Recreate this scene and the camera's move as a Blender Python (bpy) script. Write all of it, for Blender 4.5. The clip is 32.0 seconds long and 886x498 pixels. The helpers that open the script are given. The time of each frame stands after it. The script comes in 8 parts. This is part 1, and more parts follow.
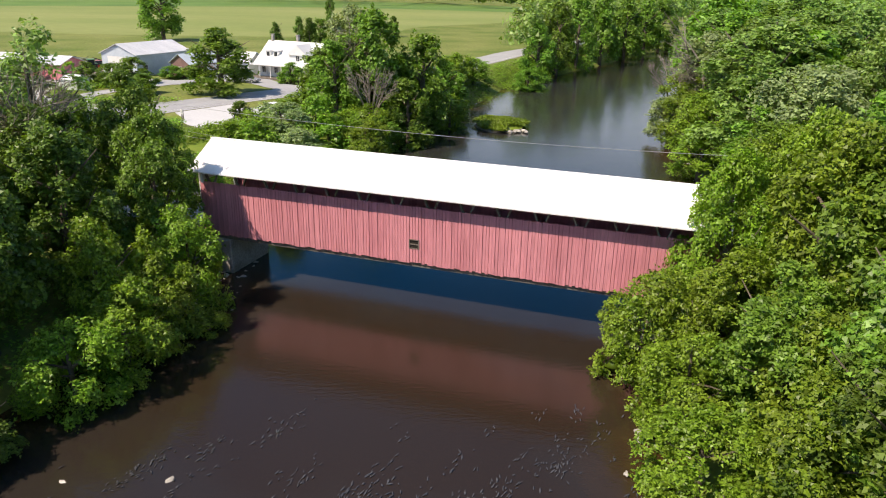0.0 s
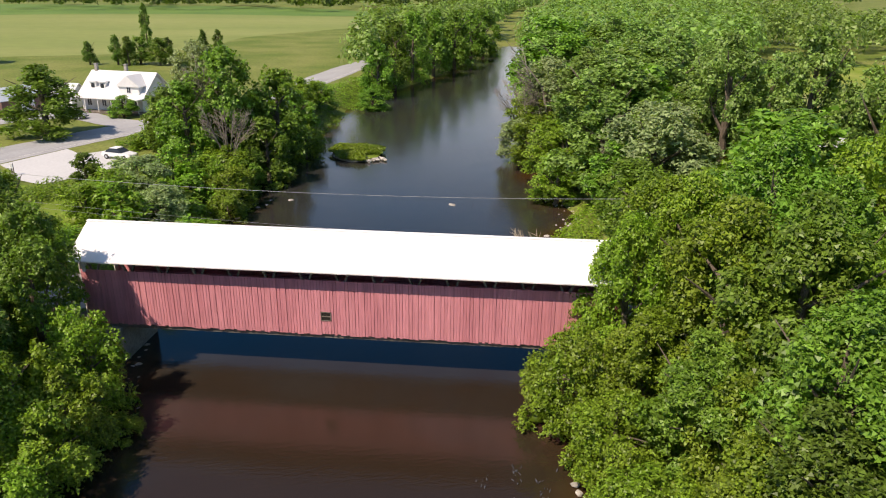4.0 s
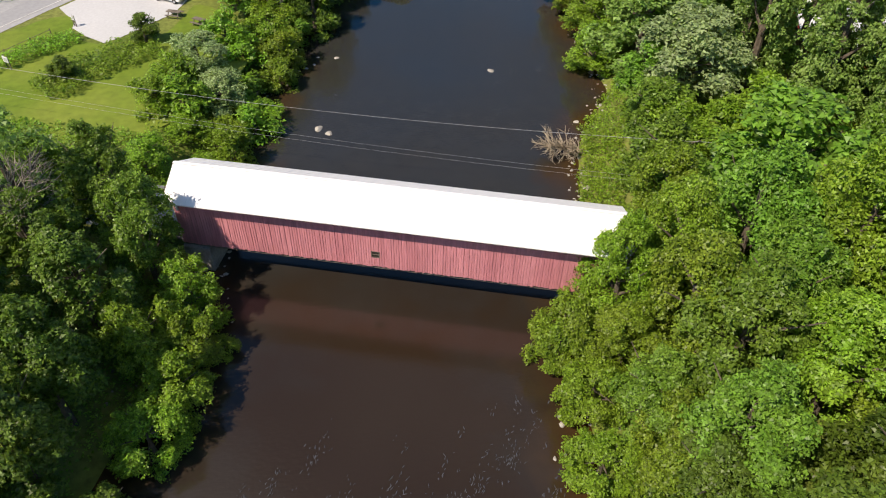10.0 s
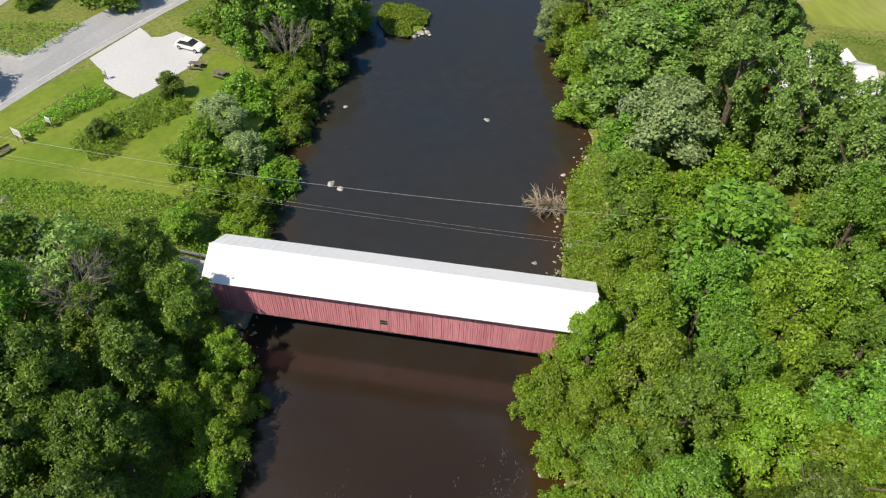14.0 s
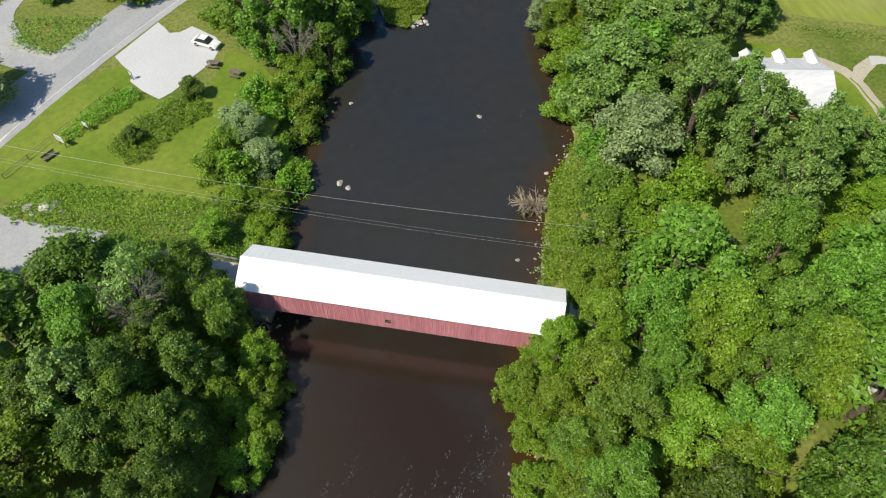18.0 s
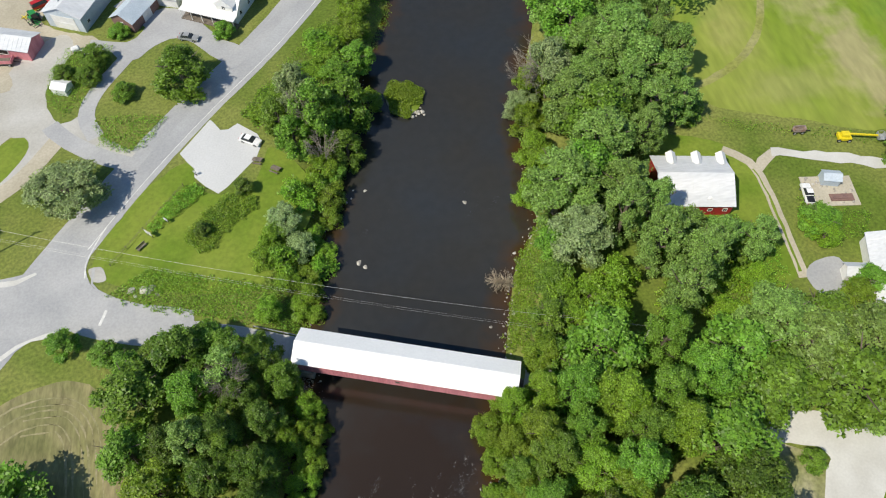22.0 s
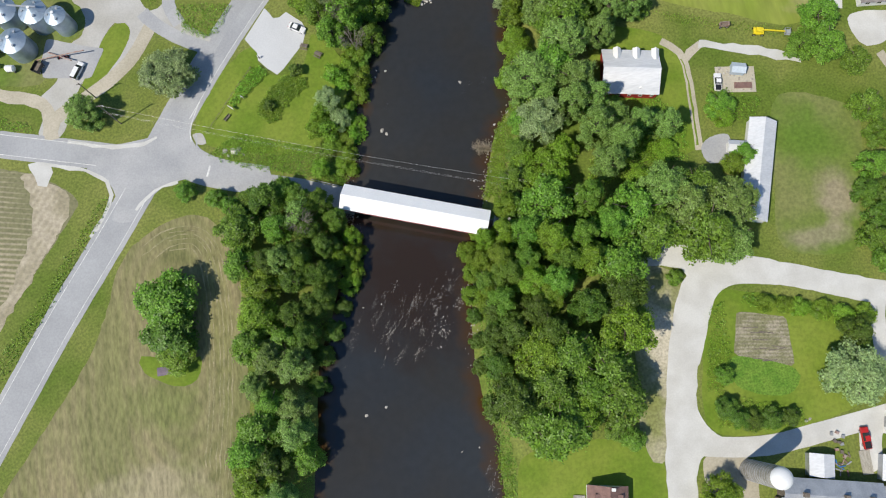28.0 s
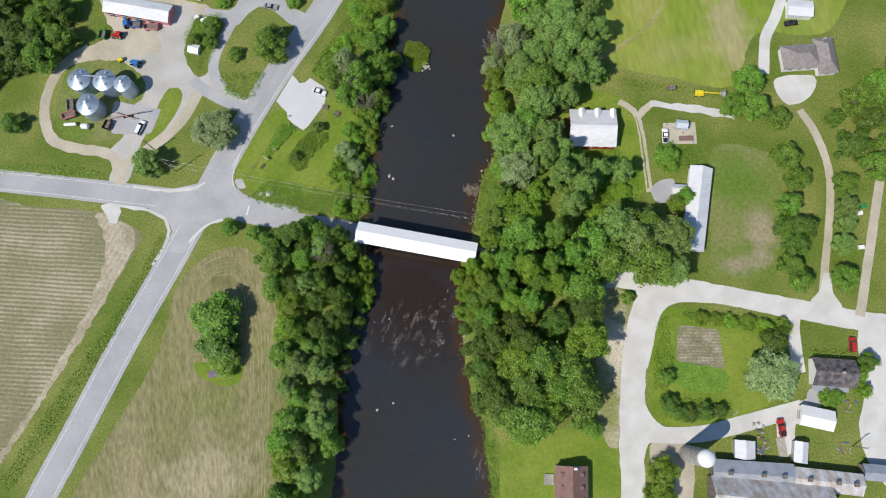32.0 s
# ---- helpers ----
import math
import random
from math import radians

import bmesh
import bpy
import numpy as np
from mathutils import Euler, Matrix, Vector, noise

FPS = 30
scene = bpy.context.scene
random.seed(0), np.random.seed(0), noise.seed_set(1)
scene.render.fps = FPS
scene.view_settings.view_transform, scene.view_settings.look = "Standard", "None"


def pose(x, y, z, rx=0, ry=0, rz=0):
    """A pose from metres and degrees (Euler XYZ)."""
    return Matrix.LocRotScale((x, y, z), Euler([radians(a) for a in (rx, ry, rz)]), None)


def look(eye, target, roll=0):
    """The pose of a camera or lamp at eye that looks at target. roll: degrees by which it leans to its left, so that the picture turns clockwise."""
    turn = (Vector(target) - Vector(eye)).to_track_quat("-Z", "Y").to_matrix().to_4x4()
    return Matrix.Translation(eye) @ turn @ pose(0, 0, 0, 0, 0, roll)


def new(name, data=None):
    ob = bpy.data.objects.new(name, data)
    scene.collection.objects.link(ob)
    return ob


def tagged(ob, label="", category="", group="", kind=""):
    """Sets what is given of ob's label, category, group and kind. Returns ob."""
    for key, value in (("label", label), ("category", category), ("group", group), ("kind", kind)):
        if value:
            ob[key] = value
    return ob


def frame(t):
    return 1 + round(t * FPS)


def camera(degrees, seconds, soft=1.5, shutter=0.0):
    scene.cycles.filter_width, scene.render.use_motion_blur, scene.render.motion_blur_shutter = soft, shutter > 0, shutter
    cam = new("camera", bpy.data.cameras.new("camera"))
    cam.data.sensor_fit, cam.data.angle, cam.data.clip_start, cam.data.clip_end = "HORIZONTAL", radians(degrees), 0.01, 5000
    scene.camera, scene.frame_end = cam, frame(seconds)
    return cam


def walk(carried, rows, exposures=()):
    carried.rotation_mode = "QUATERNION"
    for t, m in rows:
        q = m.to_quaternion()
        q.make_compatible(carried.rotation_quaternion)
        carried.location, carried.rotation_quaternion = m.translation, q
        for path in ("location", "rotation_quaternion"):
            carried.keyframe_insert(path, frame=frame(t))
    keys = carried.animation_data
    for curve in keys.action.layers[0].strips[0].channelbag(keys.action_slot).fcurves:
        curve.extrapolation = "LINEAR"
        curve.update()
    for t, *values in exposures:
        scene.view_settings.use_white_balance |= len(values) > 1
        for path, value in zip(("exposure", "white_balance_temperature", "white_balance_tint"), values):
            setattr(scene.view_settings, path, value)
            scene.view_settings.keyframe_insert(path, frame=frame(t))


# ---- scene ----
cam = camera(64.2, 32.0, 1.1)
METRES, EYE, TILT, LEAN, TURN = 198.0, 20.4, -20.5, -0.9, 0.0
ROWS = [
    (0.0, 0.0, 0.0, 0.0, 0.0, 0.0, -0.0),
    (0.5, 0.0001, -0.0002, 0.0008, -1.71, -0.16, 0.88),
    (1.0, -0.0, -0.0008, 0.0022, -6.12, -0.46, 3.04),
    (1.5, -0.0027, -0.0, 0.0037, -6.07, -0.35, 2.41),
    (2.0, -0.0107, 0.0012, 0.0049, -9.25, -0.55, 3.76),
    (2.5, -0.0226, 0.0031, 0.0066, -13.7, -1.15, 5.92),
    (3.0, -0.0248, 0.0038, 0.0097, -13.49, -0.87, 5.76),
    (3.5, -0.0246, 0.0002, 0.0179, -13.42, -0.72, 5.47),
    (4.0, -0.0238, -0.003, 0.0241, -13.3, -0.85, 5.21),
    (4.5, -0.0234, -0.0047, 0.0304, -13.11, -0.77, 4.87),
    (6.5, -0.0224, -0.0124, 0.0565, -11.75, -9.77, 4.28),
    (7.0, -0.0218, -0.015, 0.0646, -11.6, -10.17, 4.04),
    (7.5, -0.0219, -0.0183, 0.0722, -11.34, -11.93, 3.88),
    (8.0, -0.0215, -0.0201, 0.0795, -11.09, -12.45, 3.69),
    (8.5, -0.0216, -0.0235, 0.0881, -10.84, -12.6, 3.62),
    (9.0, -0.0219, -0.0268, 0.0965, -10.59, -12.8, 3.47),
    (9.5, -0.0207, -0.0287, 0.1032, -9.84, -22.56, 3.67),
    (10.0, -0.0213, -0.0319, 0.112, -9.82, -22.38, 3.44),
    (10.5, -0.0209, -0.0363, 0.122, -9.75, -22.15, 3.43),
    (11.0, -0.0207, -0.0399, 0.1315, -9.69, -22.05, 3.43),
    (11.5, -0.0205, -0.0426, 0.1401, -9.63, -22.02, 3.44),
    (12.0, -0.0203, -0.0445, 0.1468, -9.61, -21.87, 3.49),
    (12.5, -0.0203, -0.0468, 0.1541, -9.59, -22.89, 3.48),
    (13.0, -0.0205, -0.0486, 0.1604, -9.52, -25.9, 3.61),
    (13.5, -0.0199, -0.0506, 0.1671, -9.52, -25.8, 3.65),
    (14.0, -0.0185, -0.0551, 0.1776, -9.53, -25.69, 3.64),
    (14.5, -0.0172, -0.0588, 0.1874, -9.56, -25.78, 3.53),
    (16.5, -0.0166, -0.071, 0.2138, -9.36, -31.05, 3.65),
    (17.0, -0.0154, -0.0721, 0.2232, -9.26, -32.62, 3.81),
    (17.5, -0.0148, -0.0778, 0.2371, -9.29, -32.71, 3.86),
    (18.0, -0.0135, -0.0845, 0.2526, -9.33, -32.76, 3.82),
    (18.5, -0.0131, -0.0923, 0.2735, -9.4, -32.82, 3.77),
    (19.0, -0.0117, -0.1018, 0.2975, -9.47, -32.83, 3.83),
    (19.5, -0.0111, -0.1117, 0.3208, -9.47, -34.48, 3.86),
    (20.0, -0.0082, -0.1189, 0.3463, -9.33, -37.04, 4.08),
    (20.5, -0.007, -0.1283, 0.3697, -9.35, -38.1, 4.1),
    (21.0, -0.0063, -0.1367, 0.3952, -9.42, -38.3, 4.06),
    (21.5, -0.0059, -0.1458, 0.4191, -9.46, -38.47, 4.09),
    (22.0, -0.0053, -0.1547, 0.4438, -9.5, -38.46, 4.09),
    (22.5, -0.0027, -0.1629, 0.4687, -9.51, -38.52, 4.21),
    (23.0, 0.001, -0.1713, 0.4936, -9.45, -38.51, 4.29),
    (23.5, 0.0034, -0.1825, 0.5151, -9.06, -48.07, 4.5),
    (24.0, 0.0079, -0.1879, 0.5397, -8.68, -57.44, 4.81),
    (24.5, 0.0105, -0.1962, 0.5638, -8.57, -57.81, 4.66),
    (26.5, 0.0159, -0.2335, 0.6573, -8.02, -58.59, 4.4),
    (27.0, 0.0186, -0.2413, 0.6796, -7.86, -58.64, 4.49),
    (27.5, 0.0212, -0.2505, 0.7031, -7.77, -58.57, 4.49),
    (28.0, 0.0239, -0.2601, 0.7264, -7.69, -58.52, 4.56),
    (28.5, 0.026, -0.2702, 0.7495, -7.65, -58.48, 4.6),
    (29.0, 0.0282, -0.2795, 0.7728, -7.62, -58.48, 4.66),
    (29.5, 0.0305, -0.29, 0.7955, -7.6, -58.38, 4.7),
    (30.0, 0.033, -0.3003, 0.8181, -7.59, -58.29, 4.77),
    (30.5, 0.0352, -0.3105, 0.8411, -7.57, -58.24, 4.82),
    (31.0, 0.0378, -0.3209, 0.8639, -7.55, -58.19, 4.87),
    (31.5, 0.0405, -0.3312, 0.8869, -7.55, -58.15, 4.92),
    (32.0, 0.0434, -0.3409, 0.9102, -7.52, -58.11, 5.06),
]
walk(cam, [(t, pose(0, 0, EYE, TILT, LEAN, TURN) @ pose(METRES * x, METRES * y, METRES * z, 90 + pitch, roll, yaw)) for t, x, y, z, yaw, pitch, roll in ROWS],
     exposures=[(0, 0.2, 7600, 17), (2, 0.1, 7750, 18), (4, 0.02, 7800, 19), (9, 0.0, 7700, 17), (13, 0.0, 7450, 12), (17, -0.08, 7200, 8), (20, -0.09, 7100, 7), (24, -0.14, 6900, 8), (28, -0.2, 6750, 9), (32, -0.22, 6650, 11)])


# ---- light ----
SUN_AZ, SUN_EL = radians(207), radians(52)      # towards the sun, from +x anticlockwise
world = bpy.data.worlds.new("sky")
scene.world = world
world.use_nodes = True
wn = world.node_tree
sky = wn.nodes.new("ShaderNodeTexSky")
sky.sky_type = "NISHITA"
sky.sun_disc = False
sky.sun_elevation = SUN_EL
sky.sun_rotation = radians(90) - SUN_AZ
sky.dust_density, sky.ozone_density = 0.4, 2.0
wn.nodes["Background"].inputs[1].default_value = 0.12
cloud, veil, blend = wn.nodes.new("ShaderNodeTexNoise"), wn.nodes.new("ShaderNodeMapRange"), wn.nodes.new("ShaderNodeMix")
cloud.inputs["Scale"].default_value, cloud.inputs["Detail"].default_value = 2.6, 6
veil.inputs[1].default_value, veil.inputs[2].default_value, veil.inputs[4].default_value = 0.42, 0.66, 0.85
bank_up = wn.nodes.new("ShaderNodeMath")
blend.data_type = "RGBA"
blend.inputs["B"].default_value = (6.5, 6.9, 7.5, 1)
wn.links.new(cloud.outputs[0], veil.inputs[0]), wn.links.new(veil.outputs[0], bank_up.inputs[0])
deep = wn.nodes.new("ShaderNodeHueSaturation")
deep.inputs["Saturation"].default_value = 1.6
wn.links.new(sky.outputs[0], deep.inputs["Color"]), wn.links.new(deep.outputs[0], blend.inputs["A"]), wn.links.new(blend.outputs["Result"], wn.nodes["Background"].inputs[0])
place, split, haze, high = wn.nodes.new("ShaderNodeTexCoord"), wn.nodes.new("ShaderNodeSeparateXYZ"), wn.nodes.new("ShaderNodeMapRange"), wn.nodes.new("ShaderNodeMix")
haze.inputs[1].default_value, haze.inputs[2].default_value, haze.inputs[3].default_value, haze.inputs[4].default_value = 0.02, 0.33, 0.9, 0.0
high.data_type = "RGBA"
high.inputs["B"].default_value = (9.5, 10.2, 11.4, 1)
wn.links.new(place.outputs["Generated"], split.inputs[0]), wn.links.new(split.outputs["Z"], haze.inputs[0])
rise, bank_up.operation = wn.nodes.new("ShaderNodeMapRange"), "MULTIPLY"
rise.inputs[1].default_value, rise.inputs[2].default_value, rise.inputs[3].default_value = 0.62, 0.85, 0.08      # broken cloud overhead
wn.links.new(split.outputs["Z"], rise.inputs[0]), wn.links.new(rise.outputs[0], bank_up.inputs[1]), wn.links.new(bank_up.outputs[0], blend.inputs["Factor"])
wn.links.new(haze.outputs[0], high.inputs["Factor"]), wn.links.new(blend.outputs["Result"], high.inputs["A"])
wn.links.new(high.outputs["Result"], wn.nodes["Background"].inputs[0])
sun = new("sun", bpy.data.lights.new("sun", "SUN"))
sun.data.energy, sun.data.angle, sun.data.color = 5.25, radians(0.6), (1.0, 0.95, 0.86)
sun.matrix_world = look((0, 0, 0), (-math.cos(SUN_AZ) * math.cos(SUN_EL), -math.sin(SUN_AZ) * math.cos(SUN_EL), -math.sin(SUN_EL)))


# ---- materials ----
def mat(name, a, b=None, scale=1.0, rough=0.85, fine=0.25, bump=0.3, metal=0.0, spec=0.3, rand=0.0, stretch=(1, 1, 1), island=0.0, bscale=None, rows=None):
    """Two colours mixed by coarse and fine noise at world size, with a bump of the fine one; rand and island vary the brightness."""
    m = bpy.data.materials.new(name)
    m.use_nodes = True
    t = m.node_tree
    n, k = t.nodes, t.links.new
    p = n["Principled BSDF"]
    p.inputs["Roughness"].default_value = rough
    p.inputs["Metallic"].default_value = metal
    p.inputs["Specular IOR Level"].default_value = spec
    g = n.new("ShaderNodeNewGeometry")
    mp = n.new("ShaderNodeMapping")
    mp.inputs["Scale"].default_value = stretch
    k(g.outputs["Position"], mp.inputs[0])
    c, f = n.new("ShaderNodeTexNoise"), n.new("ShaderNodeTexNoise")
    c.inputs["Scale"].default_value, c.inputs["Detail"].default_value = scale, 5
    f.inputs["Scale"].default_value, f.inputs["Detail"].default_value = bscale or scale * 9, 4
    k(mp.outputs[0], c.inputs[0]), k(mp.outputs[0], f.inputs[0])
    r = n.new("ShaderNodeMapRange")
    r.inputs[1].default_value, r.inputs[2].default_value = 0.36, 0.64
    k(c.outputs[0], r.inputs[0])
    mix = n.new("ShaderNodeMix")
    mix.data_type = "RGBA"
    mix.inputs["A"].default_value, mix.inputs["B"].default_value = (*a, 1), (*(b or a), 1)
    k(r.outputs[0], mix.inputs["Factor"])
    if rows:      # drill rows or mowing lines: direction in degrees, spacing in metres, strength
        wm, wv = n.new("ShaderNodeMapping"), n.new("ShaderNodeTexWave")
        wm.inputs["Rotation"].default_value = (0, 0, -radians(rows[0]))
        wv.bands_direction = "Y"
        wv.inputs["Scale"].default_value, wv.inputs["Distortion"].default_value = 0.314 / rows[1], 5.0
        if len(rows) > 3:      # mown round and round about a place
            wv.wave_type, wv.rings_direction = "RINGS", "Z"
            wm.inputs["Rotation"].default_value, wm.inputs["Scale"].default_value = (0, 0, 0), (1, 0.42, 1)
            wm.inputs["Location"].default_value = (-rows[3], -rows[4] * 0.42, 0)
        wv.inputs["Detail"].default_value, wv.inputs["Detail Scale"].default_value = 2, 0.15
        k(g.outputs["Position"], wm.inputs[0]), k(wm.outputs[0], wv.inputs[0])
        ad = n.new("ShaderNodeMath")
        ad.operation, ad.use_clamp, ad.inputs[1].default_value = "MULTIPLY_ADD", True, rows[2]
        k(wv.outputs["Fac"], ad.inputs[0]), k(r.outputs[0], ad.inputs[2]), k(ad.outputs[0], mix.inputs["Factor"])
    hsv = n.new("ShaderNodeHueSaturation")
    k(mix.outputs["Result"], hsv.inputs["Color"])
    v = n.new("ShaderNodeMapRange")
    v.inputs[1].default_value, v.inputs[2].default_value = 0.3, 0.7
    v.inputs[3].default_value, v.inputs[4].default_value = 1 - fine, 1 + fine
    k(f.outputs[0], v.inputs[0])
    last = v.outputs[0]
    for amount, node, out in ((rand, "ShaderNodeObjectInfo", "Random"), (island, "ShaderNodeNewGeometry", "Random Per Island")):
        if amount:
            o, w, x = n.new(node), n.new("ShaderNodeMapRange"), n.new("ShaderNodeMath")
            w.inputs[3].default_value, w.inputs[4].default_value = 1 - amount, 1 + amount
            x.operation = "MULTIPLY"
            k(o.outputs[out], w.inputs[0]), k(w.outputs[0], x.inputs[0]), k(last, x.inputs[1])
            last = x.outputs[0]
    k(last, hsv.inputs["Value"])
    k(hsv.outputs[0], p.inputs["Base Color"])
    if bump:
        bp = n.new("ShaderNodeBump")
        bp.inputs["Strength"].default_value, bp.inputs["Distance"].default_value = bump, 0.1
        k(f.outputs[0], bp.inputs["Height"]), k(bp.outputs[0], p.inputs["Normal"])
    return m


def leafy(name, a, b, through_light=0.36):
    """Foliage: each leaf and each tree differs a little; some light passes through the leaf."""
    m = mat(name, a, b, scale=0.35, rough=0.45, fine=0.12, bump=0.0, spec=0.4, rand=0.2, island=0.5)
    n, k = m.node_tree.nodes, m.node_tree.links.new
    p, o = n["Principled BSDF"], n["Material Output"]
    tr, mx = n.new("ShaderNodeBsdfTranslucent"), n.new("ShaderNodeMixShader")
    mx.inputs[0].default_value = through_light
    oi, hu = n.new("ShaderNodeObjectInfo"), n.new("ShaderNodeMapRange")
    hu.inputs[3].default_value, hu.inputs[4].default_value = 0.478, 0.503
    k(oi.outputs["Random"], hu.inputs[0]), k(hu.outputs[0], n["Hue/Saturation/Value"].inputs["Hue"])
    warm = n.new("ShaderNodeMix")      # light that has passed through a leaf is yellower
    warm.data_type, warm.blend_type = "RGBA", "MULTIPLY"
    warm.inputs["Factor"].default_value, warm.inputs["B"].default_value = 1.0, (1.25, 1.28, 0.5, 1)
    k(p.inputs["Base Color"].links[0].from_socket, warm.inputs["A"]), k(warm.outputs["Result"], tr.inputs[0])
    k(p.outputs[0], mx.inputs[1]), k(tr.outputs[0], mx.inputs[2]), k(mx.outputs[0], o.inputs[0])
    return m


GRASS = mat("grass", (0.1, 0.15, 0.018), (0.185, 0.205, 0.05), 0.06, fine=0.3, bscale=1.7)
LAWN = mat("lawn", (0.118, 0.19, 0.015), (0.183, 0.235, 0.032), 0.1, fine=0.14, bscale=1.2)
HAY = mat("hay_stubble", (0.262, 0.223, 0.122), (0.17, 0.172, 0.068), 0.06, fine=0.3, stretch=(1, 0.3, 1), bscale=1.5, rows=(0, 2.4, 0.3, -60.2, 18.3))
SOIL = mat("soil_rows", (0.39, 0.335, 0.24), (0.185, 0.18, 0.095), 0.05, fine=0.2, bscale=1.5, rows=(-13, 1.3, 0.95))
MEADOW = mat("meadow", (0.155, 0.232, 0.018), (0.265, 0.29, 0.065), 0.04, fine=0.14, bscale=0.7, stretch=(1, 0.25, 1))
CROP = mat("crop", (0.085, 0.17, 0.03), (0.12, 0.21, 0.04), 0.02, fine=0.1, bscale=0.5)
DRYFIELD = mat("dry_field", (0.23, 0.26, 0.08), (0.175, 0.225, 0.055), 0.012, fine=0.1, bscale=0.5, stretch=(0.4, 1, 1))
DRY_SPOT = mat("dry_spot", (0.3, 0.285, 0.13), (0.23, 0.245, 0.06), 0.12, fine=0.2, bscale=1.2)
PADDOCK = mat("grazed_grass", (0.115, 0.175, 0.025), (0.18, 0.195, 0.065), 0.07, fine=0.2, bscale=1.1)
DRYGRASS = mat("dry_grass", (0.19, 0.2, 0.07), (0.42, 0.38, 0.27), 0.16, fine=0.25, bscale=1.6)
GARDEN = mat("grey_garden_soil", (0.34, 0.3, 0.23), (0.19, 0.185, 0.1), 0.3, fine=0.3, bscale=2.5, rows=(-9, 0.9, 0.5))
WEED_BED = mat("low_crop", (0.09, 0.19, 0.02), (0.135, 0.235, 0.03), 0.5, fine=0.3, bscale=2.0)
ASPHALT = mat("asphalt", (0.32, 0.325, 0.335), (0.375, 0.38, 0.39), 0.1, fine=0.08, bscale=2.5, bump=0.1)
WORN = mat("worn_asphalt", (0.33, 0.335, 0.345), (0.4, 0.4, 0.405), 0.12, fine=0.08, bscale=2.5, bump=0.1)
GRAVEL = mat("pale_gravel", (0.57, 0.565, 0.54), (0.49, 0.48, 0.45), 0.2, fine=0.05, bscale=2.6, bump=0.1)
LOT = mat("white_gravel", (0.54, 0.545, 0.55), (0.49, 0.495, 0.5), 0.1, fine=0.06, bscale=3.0, bump=0.12)
DIRT = mat("beige_dirt", (0.47, 0.425, 0.34), (0.37, 0.335, 0.255), 0.12, fine=0.1, bscale=2.2, bump=0.12)
PAINT = mat("road_paint", (0.7, 0.7, 0.68), (0.5, 0.5, 0.49), 1.0, fine=0.1)
BARK = mat("bark", (0.1, 0.08, 0.06), (0.17, 0.14, 0.11), 1.5, rough=0.95, bump=0.6)
LEAF_MID = leafy("leaf_mid_green", (0.112, 0.25, 0.028), (0.165, 0.318, 0.042))
LEAF_LIGHT = leafy("leaf_yellow_green", (0.142, 0.278, 0.022), (0.198, 0.335, 0.034))
LEAF_DARK = leafy("leaf_dark_green", (0.08, 0.168, 0.022), (0.116, 0.212, 0.028))
LEAF_GREY = leafy("leaf_grey_green", (0.22, 0.315, 0.13), (0.275, 0.365, 0.165))
LEAF_OLIVE = leafy("leaf_olive_green", (0.156, 0.285, 0.06), (0.208, 0.345, 0.086))
WEED = leafy("weed_green", (0.128, 0.285, 0.024), (0.185, 0.335, 0.036))
TWIG = mat("dead_twig", (0.3, 0.27, 0.22), (0.2, 0.17, 0.14), 1.0, rough=0.95)
BARN_METAL = mat("dull_pale_metal", (0.64, 0.65, 0.67), (0.54, 0.56, 0.59), 0.3, rough=0.5, fine=0.08, bump=0.05, stretch=(0.2, 1, 1))
BRIDGE_METAL = mat("white_roof_metal", (0.86, 0.86, 0.86), (0.825, 0.83, 0.835), 0.25, rough=0.45, fine=0.03, bump=0.05)
WHITE_METAL = mat("white_painted_metal", (0.74, 0.74, 0.74), (0.69, 0.695, 0.7), 0.25, rough=0.45, fine=0.03, bump=0.05)
GREY_METAL = mat("galvanised_metal", (0.5, 0.52, 0.54), (0.4, 0.42, 0.45), 0.5, rough=0.45, metal=0.5, fine=0.1, bump=0.1)
BLUE_METAL = mat("pale_blue_metal", (0.5, 0.56, 0.62), (0.42, 0.49, 0.56), 0.4, rough=0.5, fine=0.08, bump=0.1)
RED_WOOD = mat("weathered_red_boards", (0.66, 0.265, 0.295), (0.57, 0.212, 0.24), 0.7, rough=0.8, fine=0.12, rand=0.06, stretch=(1, 1, 0.12))
RED_PAINT = mat("red_paint", (0.35, 0.03, 0.03), (0.28, 0.025, 0.025), 0.8, rough=0.6, fine=0.1)
WHITE_WOOD = mat("white_boards", (0.75, 0.75, 0.73), (0.66, 0.66, 0.64), 0.6, rough=0.7, fine=0.06)
OLD_WOOD = mat("old_grey_wood", (0.2, 0.17, 0.14), (0.13, 0.11, 0.09), 1.2, rough=0.95, fine=0.25, stretch=(1, 1, 0.2))
BROWN_ROOF = mat("brown_shingles", (0.23, 0.14, 0.12), (0.18, 0.11, 0.1), 0.9, rough=0.9, fine=0.2)
GREY_ROOF = mat("grey_shingles", (0.28, 0.25, 0.24), (0.21, 0.19, 0.185), 0.9, rough=0.9, fine=0.2)
DARK_ROOF = mat("dark_patched_shingles", (0.17, 0.145, 0.14), (0.055, 0.055, 0.065), 0.7, rough=0.85, fine=0.25)
STREAKED = mat("rust_streaked_metal", (0.62, 0.63, 0.64), (0.4, 0.33, 0.28), 0.5, rough=0.55, metal=0.2, fine=0.15, stretch=(1, 0.15, 1))
CONCRETE = mat("concrete", (0.38, 0.36, 0.33), (0.25, 0.23, 0.2), 0.7, fine=0.2)
STONE = mat("river_stone", (0.4, 0.38, 0.34), (0.26, 0.24, 0.21), 1.5, fine=0.2, rand=0.25, island=0.25)
